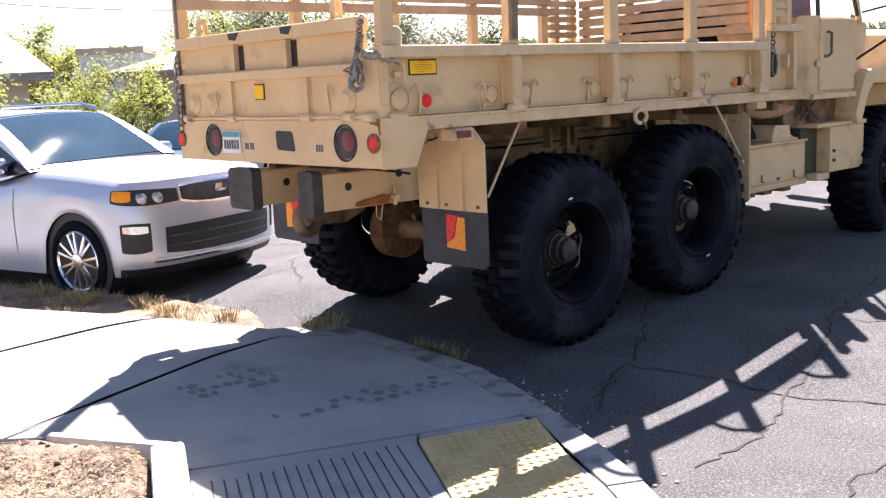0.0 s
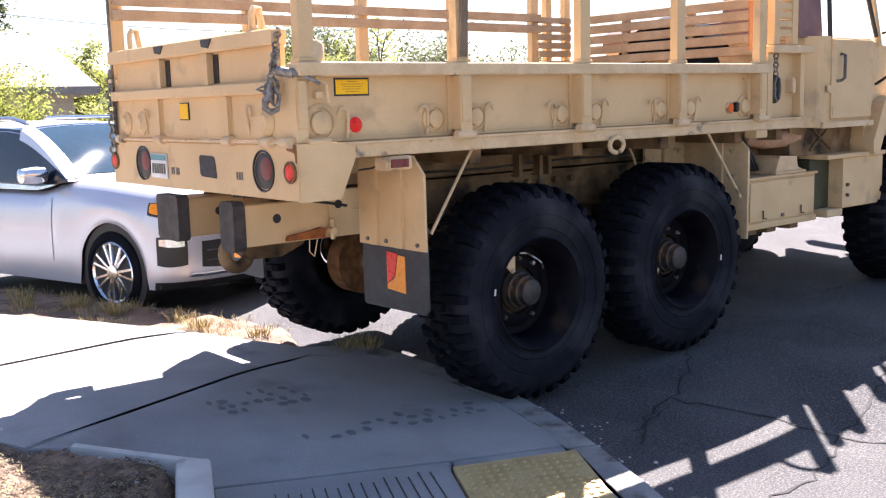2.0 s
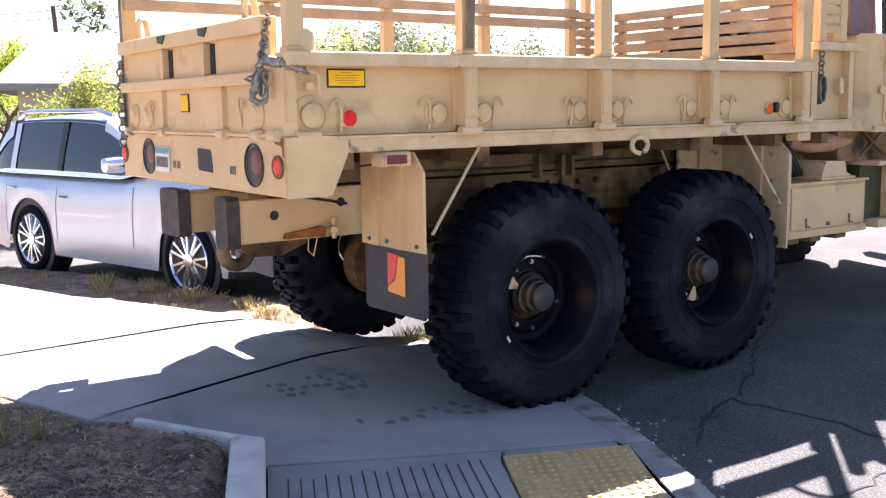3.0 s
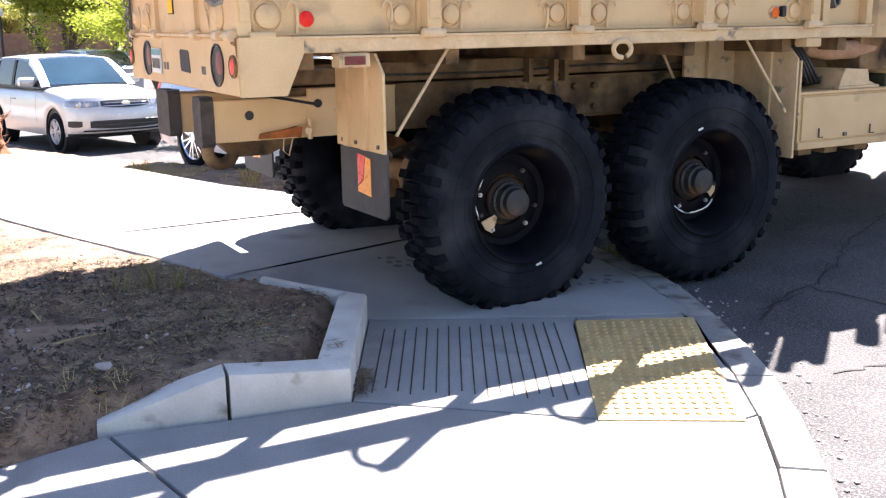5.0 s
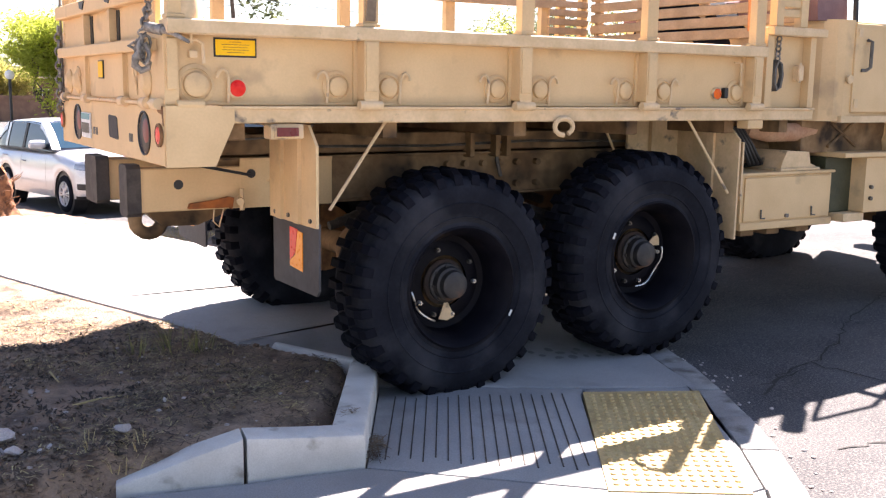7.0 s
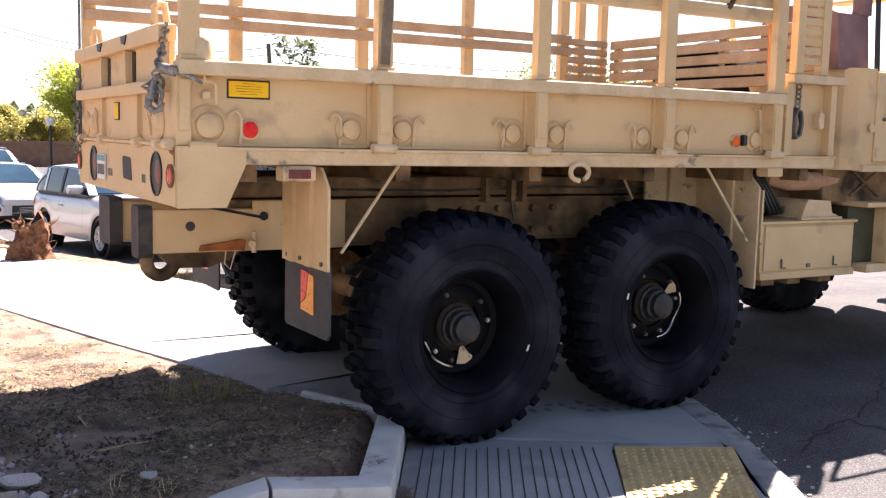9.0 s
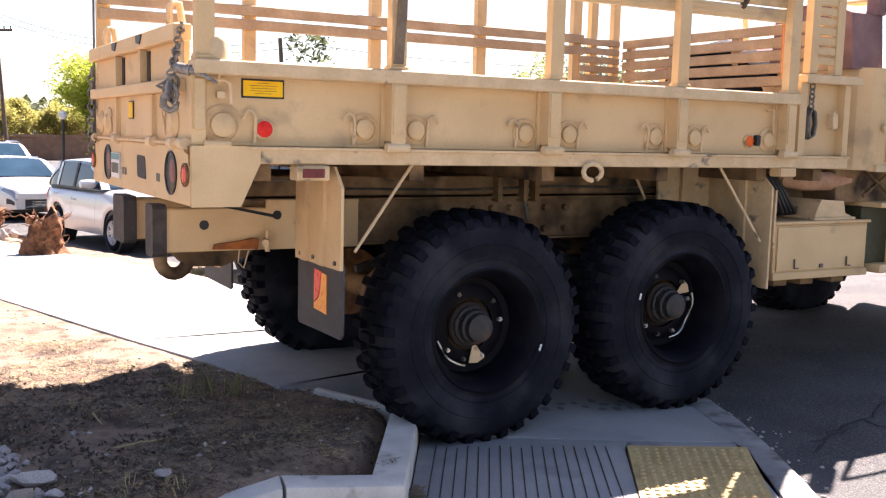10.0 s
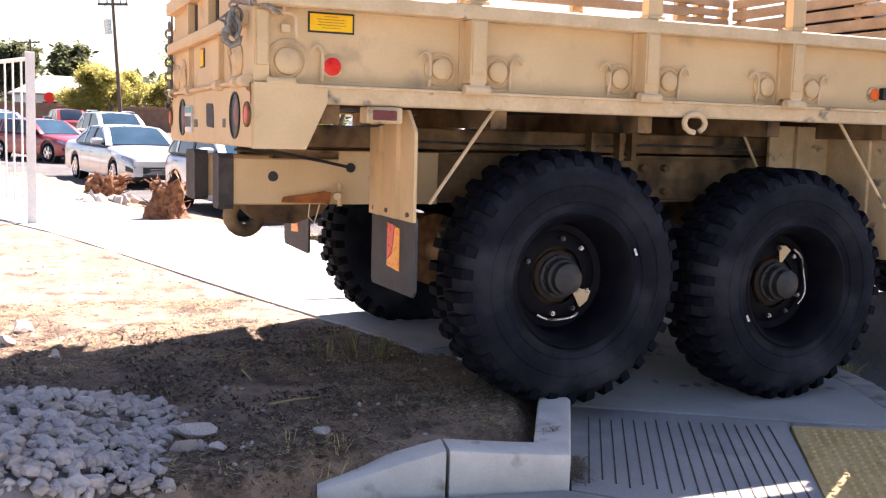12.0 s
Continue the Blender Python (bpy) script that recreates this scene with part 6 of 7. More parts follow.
car("red_sedan", "dark red saloon car parked across the street", PAINT_RED, pose(-2.6, 33.5, road_height(-2.6, 33), 0, 0, -55), L=4.7, W=1.8, H=1.42, hood=(0.7, 0.9), belt=0.93, deck=0.98, kind="sedan")
car("red_suv", "dark red sport utility vehicle far down the street", PAINT_RED, pose(-1.4, 58, road_height(0, 58), 0, 0, 100), L=4.6, W=1.8, H=1.7, hood=(0.9, 1.05), belt=1.05, deck=1.05, kind="suv")
car("white_car", "white saloon car far down the street", PAINT_WHITE, pose(0.7, 50, road_height(0, 50), 0, 0, -70), L=4.6, W=1.8, H=1.5, kind="sedan")
car("white_suv", "white sport utility vehicle parked farther along", PAINT_WHITE, pose(-0.2, 34.5, road_height(0, 34), 0, 0, -76), L=4.7, W=1.85, H=1.72, hood=(0.9, 1.05), belt=1.05, deck=1.05, rails=True, kind="suv")
car("blue_car", "pale blue saloon car parked across the street", PAINT_BLUE, pose(8.0, 13.4, road_height(8, 13) + 0.05, 0, 0, -150), L=4.5, W=1.8, H=1.55, kind="sedan")
car("dark_car", "dark blue car beyond the hatchback", PAINT_BLUE, pose(3.6, 29, road_height(3.6, 29), 0, 0, 104), L=4.6, W=1.8, H=1.5, kind="sedan")
for k, (x, y, p) in enumerate(((-4.4, 46, PAINT_WHITE), (-4.6, 55, PAINT_BLUE), (-5.2, 64, PAINT_WHITE))):
    car("parked_car", "car parked far down the street", p, pose(x, y, road_height(x, y), 0, 0, -76), kind="sedan")


# ---- small things on the ground ----
def lump(bm, c, r, seed, flat=0.75, sub=2):
    """An angular stone."""
    rnd = random.Random(seed)
    m = bmesh.ops.create_icosphere(bm, subdivisions=sub, radius=1.0)
    s = Vector((r * rnd.uniform(0.8, 1.25), r * rnd.uniform(0.8, 1.25), r * flat * rnd.uniform(0.8, 1.2)))
    turn = Euler((rnd.uniform(-0.4, 0.4), rnd.uniform(-0.4, 0.4), rnd.uniform(0, 6.3))).to_matrix()
    cuts = [(Vector((rnd.gauss(0, 1), rnd.gauss(0, 1), rnd.gauss(0, 1))).normalized(), rnd.uniform(0.5, 0.85)) for _ in range(9)]
    for v in m["verts"]:
        q = v.co * (1 + 0.3 * noise.noise(v.co * 1.3 + Vector((seed * 3.1, 0, 0))))
        for n, d in cuts:
            q = q - n * max(0, q.dot(n) - d)
        v.co = Vector(c) + turn @ Vector((q.x * s.x * 1.25, q.y * s.y * 1.25, q.z * s.z * 1.25))


rock_meshes = []
for k in range(7):
    bm = bmesh.new()
    lump(bm, (0, 0, 0), 1.0, k + 5, sub=2)
    ob = part("rock", bm, ROCK)
    rock_meshes.append(ob)
rnd = random.Random(11)
heap = tagged(new("rock_heap"), "heap of broken pale grey rocks on the dirt", "rocks")
for ob in rock_meshes:
    ob.parent = heap


def put_rock(k, x, y, z, r, parent=heap):
    ob = rock_meshes[k % 7]
    m = Matrix.LocRotScale((x, y, z), Euler((rnd.uniform(-0.5, 0.5), rnd.uniform(-0.5, 0.5), rnd.uniform(0, 6.3))), (r, r * rnd.uniform(0.8, 1.2), r * rnd.uniform(0.65, 1.0)))
    if k < 7 and parent is heap:
        ob.matrix_basis = m
        return ob
    return again(ob, m, parent)


n = 0
small = bmesh.new()
HEAP = [(-4.2, 1.10), (-3.0, 0.98), (-2.64, 0.86), (-2.38, 0.76), (-2.26, 0.46), (-2.37, 0.16), (-2.43, -0.18), (-2.41, -0.42), (-2.7, -0.75), (-4.2, -1.0)]
while n < 2900:
    x, y = rnd.uniform(-3.9, -2.1), rnd.uniform(-0.8, 1.1)
    d = to_polygon(x, y, HEAP)
    if d < -0.02 or to_polygon(x, y, YARD) < 0.03:
        continue
    h = 0.16 * ease(d / 0.5)
    r = rnd.choice((0.010, 0.013, 0.016, 0.020, 0.024, 0.032)) * rnd.uniform(0.8, 1.2)
    z = yard_height(x, y) + h * rnd.uniform(0.85, 1.0) + r * 0.2
    if n < 290:
        put_rock(n, x, y, z, r * 1.15)
    else:
        lump(small, (x, y, z), r, n, sub=1)
    n += 1
tagged(part("rubble", small, ROCK, heap), kind="stuff")
made(lambda bm: grid(bm, [[(x, y, yard_height(x, y) + 0.15 * ease((to_polygon(x, y, HEAP) - 0.03) / 0.5) - 0.03 + 0.03 * noise.noise((x * 8, y * 8, 0))) for x in steps([(-4.2, -2.1, 0.06)])] for y in steps([(-0.9, 1.2, 0.06)])]), "rubble_bed", ROCK, heap, smooth="all")
for k, (x, y, r) in enumerate(((-1.75, 0.07, 0.032), (-2.24, 0.20, 0.062), (-2.18, 0.02, 0.034), (-2.30, 0.02, 0.042), (-2.05, 0.02, 0.013), (-2.09, -0.02, 0.014), (-2.24, 0.05, 0.024), (-2.0, 0.9, 0.014), (-1.5, 0.35, 0.012), (-2.75, 1.75, 0.03), (-2.9, 2.3, 0.05), (-3.1, 2.15, 0.06), (-3.0, 2.0, 0.05), (-3.3, 2.3, 0.07))):
    o = again(rock_meshes[k % 7], Matrix.LocRotScale((x, y, yard_height(x, y) + r * 0.4), Euler((0.2 * k, 0.1, k)), (r, r * 1.1, r * 0.8)), parent=None)
    o.parent = None
    o.name = "stone"
    tagged(o, "loose pale stone lying on the dirt", "stone", "loose stones")
for k in range(14):
    x, y = -1.70 + rnd.uniform(-0.5, 0.45), 14.6 + rnd.uniform(-0.6, 0.2)
    o = again(rock_meshes[k % 7], Matrix.LocRotScale((x, y, drop(y) + 0.17), Euler((0.2 * k, 0.1, k)), (0.1, 0.11, 0.07)), parent=None)
    o.parent = None
    o.name = "stone"
    tagged(o, "pale stone beside the tree stump", "stone", "loose stones")


def stump(x, y, r, h, seed, label):
    rnd = random.Random(seed)
    s = tagged(new("tree_stump"), label, "stump")
    s.matrix_basis = pose(x, y, drop(y) + 0.14)

    def body(bm):
        rows = []
        for i in range(15):
            f = i / 14
            row = []
            for k in range(33):
                a = 2 * math.pi * k / 32
                q = r * (1.0 - 0.22 * f + 0.25 * (1 - f) ** 3) * (1 + 0.55 * noise.noise((math.cos(a) * 2.2 + seed, math.sin(a) * 2.2, f * 1.6)) + 0.30 * noise.noise((math.cos(a) * 7, math.sin(a) * 7, f * 6 + seed)))
                row.append((q * math.cos(a), q * math.sin(a), h * f * (1 + 0.55 * noise.noise((math.cos(a) * 2, math.sin(a) * 2, seed))) - 0.05))
            rows.append(row)
        vs = grid(bm, rows)
        bm.faces.new(vs[-1][:-1])
    made(body, "trunk", BARK, s, smooth="all")
    for k in range(9):
        a = rnd.uniform(0, 6.3)
        z = rnd.uniform(0.25, 0.9) * h
        made(lambda bm: lathe(bm, [(0.09 * r / 0.35, -0.07), (0.1 * r / 0.35, 0.0), (0.07 * r / 0.35, 0.05), (0.0005, 0.05)], (0, 0, 0), 9), "knot", BARK, s, at=Matrix.Translation((r * 0.85 * math.cos(a), r * 0.85 * math.sin(a), z)) @ Euler((rnd.uniform(-0.6, 0.6), 0, a - 1.57)).to_matrix().to_4x4())
    for k in range(26):
        a = rnd.uniform(0, 6.3)
        z = rnd.uniform(0.1, 1.0) * h
        l = rnd.uniform(0.06, 0.2)
        made(lambda bm: tube(bm, [(r * 0.8 * math.cos(a), r * 0.8 * math.sin(a), z), ((r + l * 0.6) * math.cos(a + 0.2), (r + l * 0.6) * math.sin(a + 0.2), z + l * 0.5), ((r + l) * math.cos(a + 0.3), (r + l) * math.sin(a + 0.3), z + l * rnd.uniform(0, 0.9))], 0.012, 4, 0.003), "root", BARK, s)


stump(-1.13, 10.75, 0.235, 0.56, 1, "torn-up rust-brown palm stump on the verge")
stump(-1.72, 14.95, 0.34, 0.40, 2, "broken brown stump with roots beside pale stones")


# ---- weeds, dead grass and litter ----
def blades(bm, cx, cy, cz, n, spread, length, lean, rnd, w=0.003):
    for _ in range(n):
        a, d = rnd.uniform(0, 6.3), spread * math.sqrt(rnd.random())
        p = Vector((cx + d * math.cos(a), cy + d * math.sin(a), cz))
        b = a + rnd.uniform(-0.8, 0.8)
        l = length * rnd.uniform(0.5, 1.2)
        tip = p + Vector((math.cos(b) * lean * l, math.sin(b) * lean * l, l * rnd.uniform(0.6, 1.0)))
        midp = p.lerp(tip, 0.55) + Vector((0, 0, 0.12 * l))
        s = Vector((-math.sin(b), math.cos(b), 0)) * w
        vs = [bm.verts.new(q) for q in (p - s, p + s, midp + s * 0.8, midp - s * 0.8, tip)]
        bm.faces.new(vs[:4])
        bm.faces.new((vs[3], vs[2], vs[4]))


def stuff(name, bm, mat, label):
    return tagged(part(name, bm, mat), label, kind="stuff")


rnd = random.Random(5)
bm = bmesh.new()
bm2 = bmesh.new()
made_n = 0
while made_n < 300:
    x, y = rnd.uniform(-0.8, 1.9), rnd.uniform(2.3, 8.0)
    if to_polygon(x, y, VERGE) < 0.03 or noise.noise((x * 1.7, y * 1.7, 0)) < 0.02:
        continue
    blades(bm, x, y, verge_height(x, y), 9, 0.05, rnd.uniform(0.03, 0.09), 0.7, rnd, 0.0022)
    made_n += 1
for (x, y), h in ((raised(p, q, 0.08), v) for p, q, v in ((0.98, 6.05, 0.26), (1.40, 5.0, 0.26), (1.62, 4.3, 0.16), (1.72, 3.3, 0.14), (1.3, 5.6, 0.2), (0.3, 8.0, 0.22), (1.55, 3.9, 0.18))):
    blades(bm, x, y, verge_height(x, y), 80, 0.10, h * 0.68, 0.6, rnd, 0.0028)
    blades(bm2, x, y, verge_height(x, y), 24, 0.08, h * 0.6, 0.5, rnd, 0.0028)
for x, y in ((1.72, 1.9), (1.64, 2.05), (1.56, 1.98), (1.77, 2.03)):
    blades(bm, x, y, 0.07, 45, 0.08, 0.075, 0.9, rnd, 0.0022)
    blades(bm2, x, y, 0.07, 25, 0.08, 0.10, 0.8, rnd, 0.0022)
for x, y in ((1.86, 1.25), (1.87, 1.12), (1.85, 1.0), (1.82, 0.88)):
    blades(bm, x, y, -0.04, 40, 0.07, 0.09, 0.8, rnd, 0.0022)
    blades(bm2, x, y, -0.04, 30, 0.07, 0.09, 0.8, rnd, 0.0022)
for x, y, h in ((-1.20, 1.30, 0.20), (-1.07, 1.26, 0.13), (-1.4, 1.35, 0.12)):
    blades(bm2, x, y, yard_height(x, y), 26, 0.10, h, 0.5, rnd, 0.0025)
for x, y, h in ((-1.80, -0.18, 0.10), (-1.72, -0.12, 0.08), (-1.9, -0.05, 0.07)):
    blades(bm, x, y, yard_height(x, y), 12, 0.07, h, 0.6, rnd, 0.0018)
stuff("dry_weeds", bm, STRAW, "dry straw-coloured weeds along the verge")
stuff("green_weeds", bm2, GREEN_WEED, "sparse green weeds")


def flat_bits(bm, x, y, z, n, spread, size, rnd):
    for _ in range(n):
        px, py = x + rnd.gauss(0, spread), y + rnd.gauss(0, spread)
        a = rnd.uniform(0, 6.3)
        l, w = size * rnd.uniform(0.4, 1.5), rnd.uniform(0.0012, 0.0035)
        d, s = Vector((math.cos(a), math.sin(a), rnd.uniform(-0.15, 0.35))) * l, Vector((-math.sin(a), math.cos(a), 0)) * w
        p = Vector((px, py, z(px, py) + rnd.uniform(0.002, 0.014)))
        vs = [bm.verts.new(q) for q in (p - d - s, p - d + s, p + d + s * 0.5, p + d - s * 0.5)]
        bm.faces.new(vs)


def dead_leaf(bm, x, y, z, rnd):
    """A curled leaf lying on the ground."""
    a, l, w = rnd.uniform(0, 6.3), rnd.uniform(0.010, 0.026), rnd.uniform(0.004, 0.010)
    d, s = Vector((math.cos(a), math.sin(a), rnd.uniform(-0.3, 0.5))) * l, Vector((-math.sin(a), math.cos(a), 0.3)) * w
    p = Vector((x, y, z + rnd.uniform(0.003, 0.012)))
    up = Vector((0, 0, rnd.uniform(0.002, 0.010)))
    a0, a1, b0, b1, c0, c1 = [bm.verts.new(q) for q in (p - d * 0.9 + up, p - d * 0.9 + s * 0.4 + up, p - s, p + s, p + d + up, p + d + s * 0.3 + up)]
    bm.faces.new((a0, b0, b1, a1))
    bm.faces.new((b0, c0, c1, b1))


bm, bm2, bm3 = bmesh.new(), bmesh.new(), bmesh.new()
for k in range(9000):
    x, y = rnd.uniform(-4.0, -0.4), rnd.uniform(-0.6, 3.2)
    if to_polygon(x, y, YARD) < 0.02:
        continue
    den = noise.noise((x * 1.3, y * 1.3, 7))
    if den < -0.15:
        continue
    flat_bits(bm3 if k % 2 else bm, x, y, yard_height, 6, 0.04, 0.018, rnd)
    if den > 0.0 and k % 3 == 0:
        flat_bits(bm2, x, y, yard_height, 5, 0.04, 0.018, rnd)
for k in range(700):
    x, y = rnd.uniform(-3.5, -0.8), rnd.uniform(2.5, 7)
    if to_polygon(x, y, YARD) > 0.02 and noise.noise((x * 2, y * 2, 3)) > 0:
        flat_bits(bm, x, y, yard_height, 6, 0.05, 0.02, rnd)
flat_z = lambda x, y: 0.004
for k in range(60):
    f = rnd.random()
    flat_bits(bm, -0.81 + 0.16 * f, -0.42 + 0.30 * f, flat_z, 4, 0.022, 0.02, rnd)
flat_bits(bm, -0.80, -0.16, lambda x, y: 0.145, 30, 0.022, 0.014, rnd)
for k in range(5200):
    # a mat of dark dead leaves, thinning out towards the kerb
    x, y = rnd.uniform(-3.6, -0.6), rnd.uniform(-0.5, 2.2)
    deep = to_polygon(x, y, YARD)
    if deep < 0.05 or noise.noise((x * 1.7, y * 1.7, 21)) + 0.35 * noise.noise((x * 7, y * 7, 4)) < 0.36 - 0.85 * min(deep, 0.7):
        continue
    dead_leaf(bm3 if k % 3 else bm, x, y, yard_height(x, y), rnd)
stuff("dead_grass_litter", bm, LITTER, "dead grass and twigs scattered on the dirt")
stuff("dark_twigs", bm3, DARK_TWIG, "dark dead twigs scattered on the dirt")
stuff("straw_litter", bm2, STRAW, "pale straw scattered on the dirt")
bm = bmesh.new()
for k in range(520):
    x, y = rnd.uniform(-3.2, -0.6), rnd.uniform(-0.5, 1.8)
    if to_polygon(x, y, YARD) > 0.05:
        r = 0.006 + 0.016 * rnd.random() ** 3
        lump(bm, (x, y, yard_height(x, y) + r * 0.2), r, 5000 + k, 0.7, 1)
for stick in ([(-1.88, 0.48), (-1.77, 0.50), (-1.65, 0.53)], [(-1.87, 1.17), (-1.865, 1.06), (-1.86, 0.97)]):
    ob = made(lambda b: tube(b, [(x, y, yard_height(x, y) + 0.012) for x, y in stick], 0.006, 6, 0.003), "stick", STRAW, None, smooth=True)
    tagged(ob, "dry pale stick lying among dead leaves", "stick", "loose sticks")
stuff("earth_clods", bm, DIRT, "small clods of dry brown earth")
bm = bmesh.new()
for k in range(740):
    if k < 620:
        x, y = rnd.uniform(-4, -0.5), rnd.uniform(-0.5, 6)
        if to_polygon(x, y, YARD) < 0.03:
            continue
        z, r = yard_height(x, y), rnd.choice((0.005, 0.006, 0.008, 0.012))
    else:
        i = rnd.randrange(4, 14)
        f = rnd.random()
        a, b = KERB_LINE[i], KERB_LINE[i + 1]
        x, y = a[0] + (b[0] - a[0]) * f + abs(rnd.gauss(0, 0.08)) + 0.01, a[1] + (b[1] - a[1]) * f - abs(rnd.gauss(0, 0.04))
        z, r = road_height(x, y), rnd.choice((0.004, 0.006, 0.008, 0.012))
    m = bmesh.ops.create_icosphere(bm, subdivisions=1, radius=r)
    for v in m["verts"]:
        v.co = Vector((v.co.x * rnd.uniform(0.8, 1.3) + x, v.co.y + y, v.co.z * 0.6 + z + r * 0.3))
stuff("gravel", bm, ROCK, "small pale gravel and crumbled asphalt")


# ---- damp tread marks on the slab ----
DAMP = material("damp_concrete", (0.14, 0.14, 0.142), (0.175, 0.175, 0.175), 0.8, scale=9)


def tread_marks(bm, a, b, n, lanes, seed):
    rnd = random.Random(seed)
    a, b = Vector(a), Vector(b)
    u = (b - a).normalized()
    s = Vector((-u.y, u.x))
    for i in range(n):
        for l in lanes:
            if rnd.random() < 0.35:
                continue
            c = a.lerp(b, (i + 0.5 * (l % 2)) / n) + s * 0.075 * l + Vector((rnd.gauss(0, 0.006), rnd.gauss(0, 0.006)))
            w, h = 0.040 * rnd.uniform(0.6, 1.1), 0.032 * rnd.uniform(0.5, 1.1)
            pts = []
            for k in range(8):
                q = 2 * math.pi * k / 8
                p = c + s * w * math.cos(q) * rnd.uniform(0.8, 1.1) + u * h * math.sin(q) * rnd.uniform(0.8, 1.1)
                pts.append((p.x, p.y, lift(p.x, p.y) + 0.003))
            bm.faces.new([bm.verts.new(p) for p in pts])


bm = bmesh.new()
tread_marks(bm, (0.20, 1.42), (0.75, 1.30), 8, (-2, -1, 0, 1), 1)
tread_marks(bm, (0.85, 0.62), (1.35, 0.50), 6, (-1, 0, 1), 2)
tread_marks(bm, (0.35, 0.75), (0.95, 0.66), 7, (-1, 0), 3)
stuff("damp_tread_marks", bm, DAMP, "faint dark tyre tread marks on the slab")


# ---- fence, poles, lamp ----
def post(bm, a, b, w):
    tube(bm, [a, b], w, 4)


fence = tagged(new("metal_fence"), "white-painted metal bar fence at the yard's edge", "fence")
A, B = Vector(raised(-2.93, 10.7, 0.12)), Vector(raised(-4.55, 17.5, 0.12))
made(lambda bm: box(bm, A.x - 0.055, A.x + 0.055, A.y - 0.055, A.y + 0.055, drop(A.y) - 0.05, 2.08), "post", WHITE, fence)
made(lambda bm: box(bm, B.x - 0.04, B.x + 0.04, B.y - 0.04, B.y + 0.04, drop(B.y) - 0.05, 2.05), "post", WHITE, fence)
for z in (2.0, 0.15):
    made(lambda bm: tube(bm, [(A.x, A.y, z), (B.x, B.y, z)], 0.028, 4), "rail", WHITE, fence)
for k in range(1, 14):
    p = A.lerp(B, k / 14)
    made(lambda bm: tube(bm, [(p.x, p.y, 0.15), (p.x, p.y, 2.0)], 0.014, 4), "bar", WHITE, fence)


def polar(az, d, z=0.0):
    return (-2.6 + d * math.cos(radians(az)), -4.0 + d * math.sin(radians(az)), z)


def utility_pole(az, d, h, label, arm=True):
    x, y, _ = polar(az, d)
    p = tagged(new("utility_pole"), label, "pole")
    p.matrix_basis = pose(x, y, -0.5, 0, -3.6, az - 90)
    made(lambda bm: tube(bm, [(0, 0, 0), (0, 0, h)], 0.13, 10, 0.085), "mast", WOODPOLE, p, smooth=True)
    if not arm:
        return
    made(lambda bm: box(bm, -0.8, 0.8, -0.06, 0.06, h - 0.35, h - 0.22), "cross_arm", WOODPOLE, p)
    made(lambda bm: tube(bm, [(-0.35, 0, h * 0.76), (-0.35, 0, h * 0.86)], 0.2, 12), "transformer", BRIGHT, p, smooth=True)
    for q in (-0.72, -0.3, 0.4, 0.72):
        made(lambda bm: tube(bm, [(q, 0, h - 0.22), (q, 0, h - 0.05)], 0.04, 6), "insulator", STEEL, p)


utility_pole(86.0, 60, 7.9, "weathered wooden utility pole with a transformer")
utility_pole(90.2, 95, 7.5, "distant wooden utility pole")
utility_pole(71.3, 42, 6.2, "wooden pole behind the houses", False)
x, y, _ = polar(83.3, 45)
lampp = tagged(new("street_lamp"), "garden lamp post with a white globe", "lamp post")
lampp.matrix_basis = pose(x, y, -0.4)
made(lambda bm: tube(bm, [(0, 0, 0), (0, 0, 2.6)], 0.06, 8), "pole", BLACK, lampp)
made(lambda bm: lathe(bm, [(0.0005, -0.2), (0.14, -0.15), (0.2, 0), (0.14, 0.15), (0.0005, 0.2)], (0, 0, 0), 18), "globe", WHITE, lampp, smooth=True, at=pose(0, 0, 2.78, 90, 0, 0))
x, y, _ = polar(89.6, 72)
sign = tagged(new("stop_sign"), "red octagonal road sign on a post", "sign")
sign.matrix_basis = pose(x, y, -0.4, 0, 0, -5)
made(lambda bm: tube(bm, [(0, 0, 0), (0, 0, 2.6)], 0.03, 6), "pole", STEEL, sign)
made(lambda bm: prism(bm, [(0.38 * math.cos((k + 0.5) * math.pi / 4), 2.3 + 0.38 * math.sin((k + 0.5) * math.pi / 4)) for k in range(8)], "y", -0.06, -0.04), "face", RED_LENS, sign)
for k, (a0, d0, a1, d1, z0, z1) in enumerate(((86.1, 60, 71.3, 42, 7.9, 5.6), (71.3, 42, 40, 40, 5.6, 5.2), (86.1, 60, 71.3, 42, 7.6, 5.3), (86.1, 60, 90.2, 95, 7.9, 6.5))):
    p, q = Vector(polar(a0, d0, z0)), Vector(polar(a1, d1, z1))
    w = made(lambda bm: tube(bm, [p.lerp(q, i / 12) - Vector((0, 0, 0.8 * (1 - (i / 6 - 1) ** 2))) for i in range(13)], 0.012, 4), "power_line", BLACK)
    tagged(w, "thin dark overhead power line", "cable", "overhead lines")


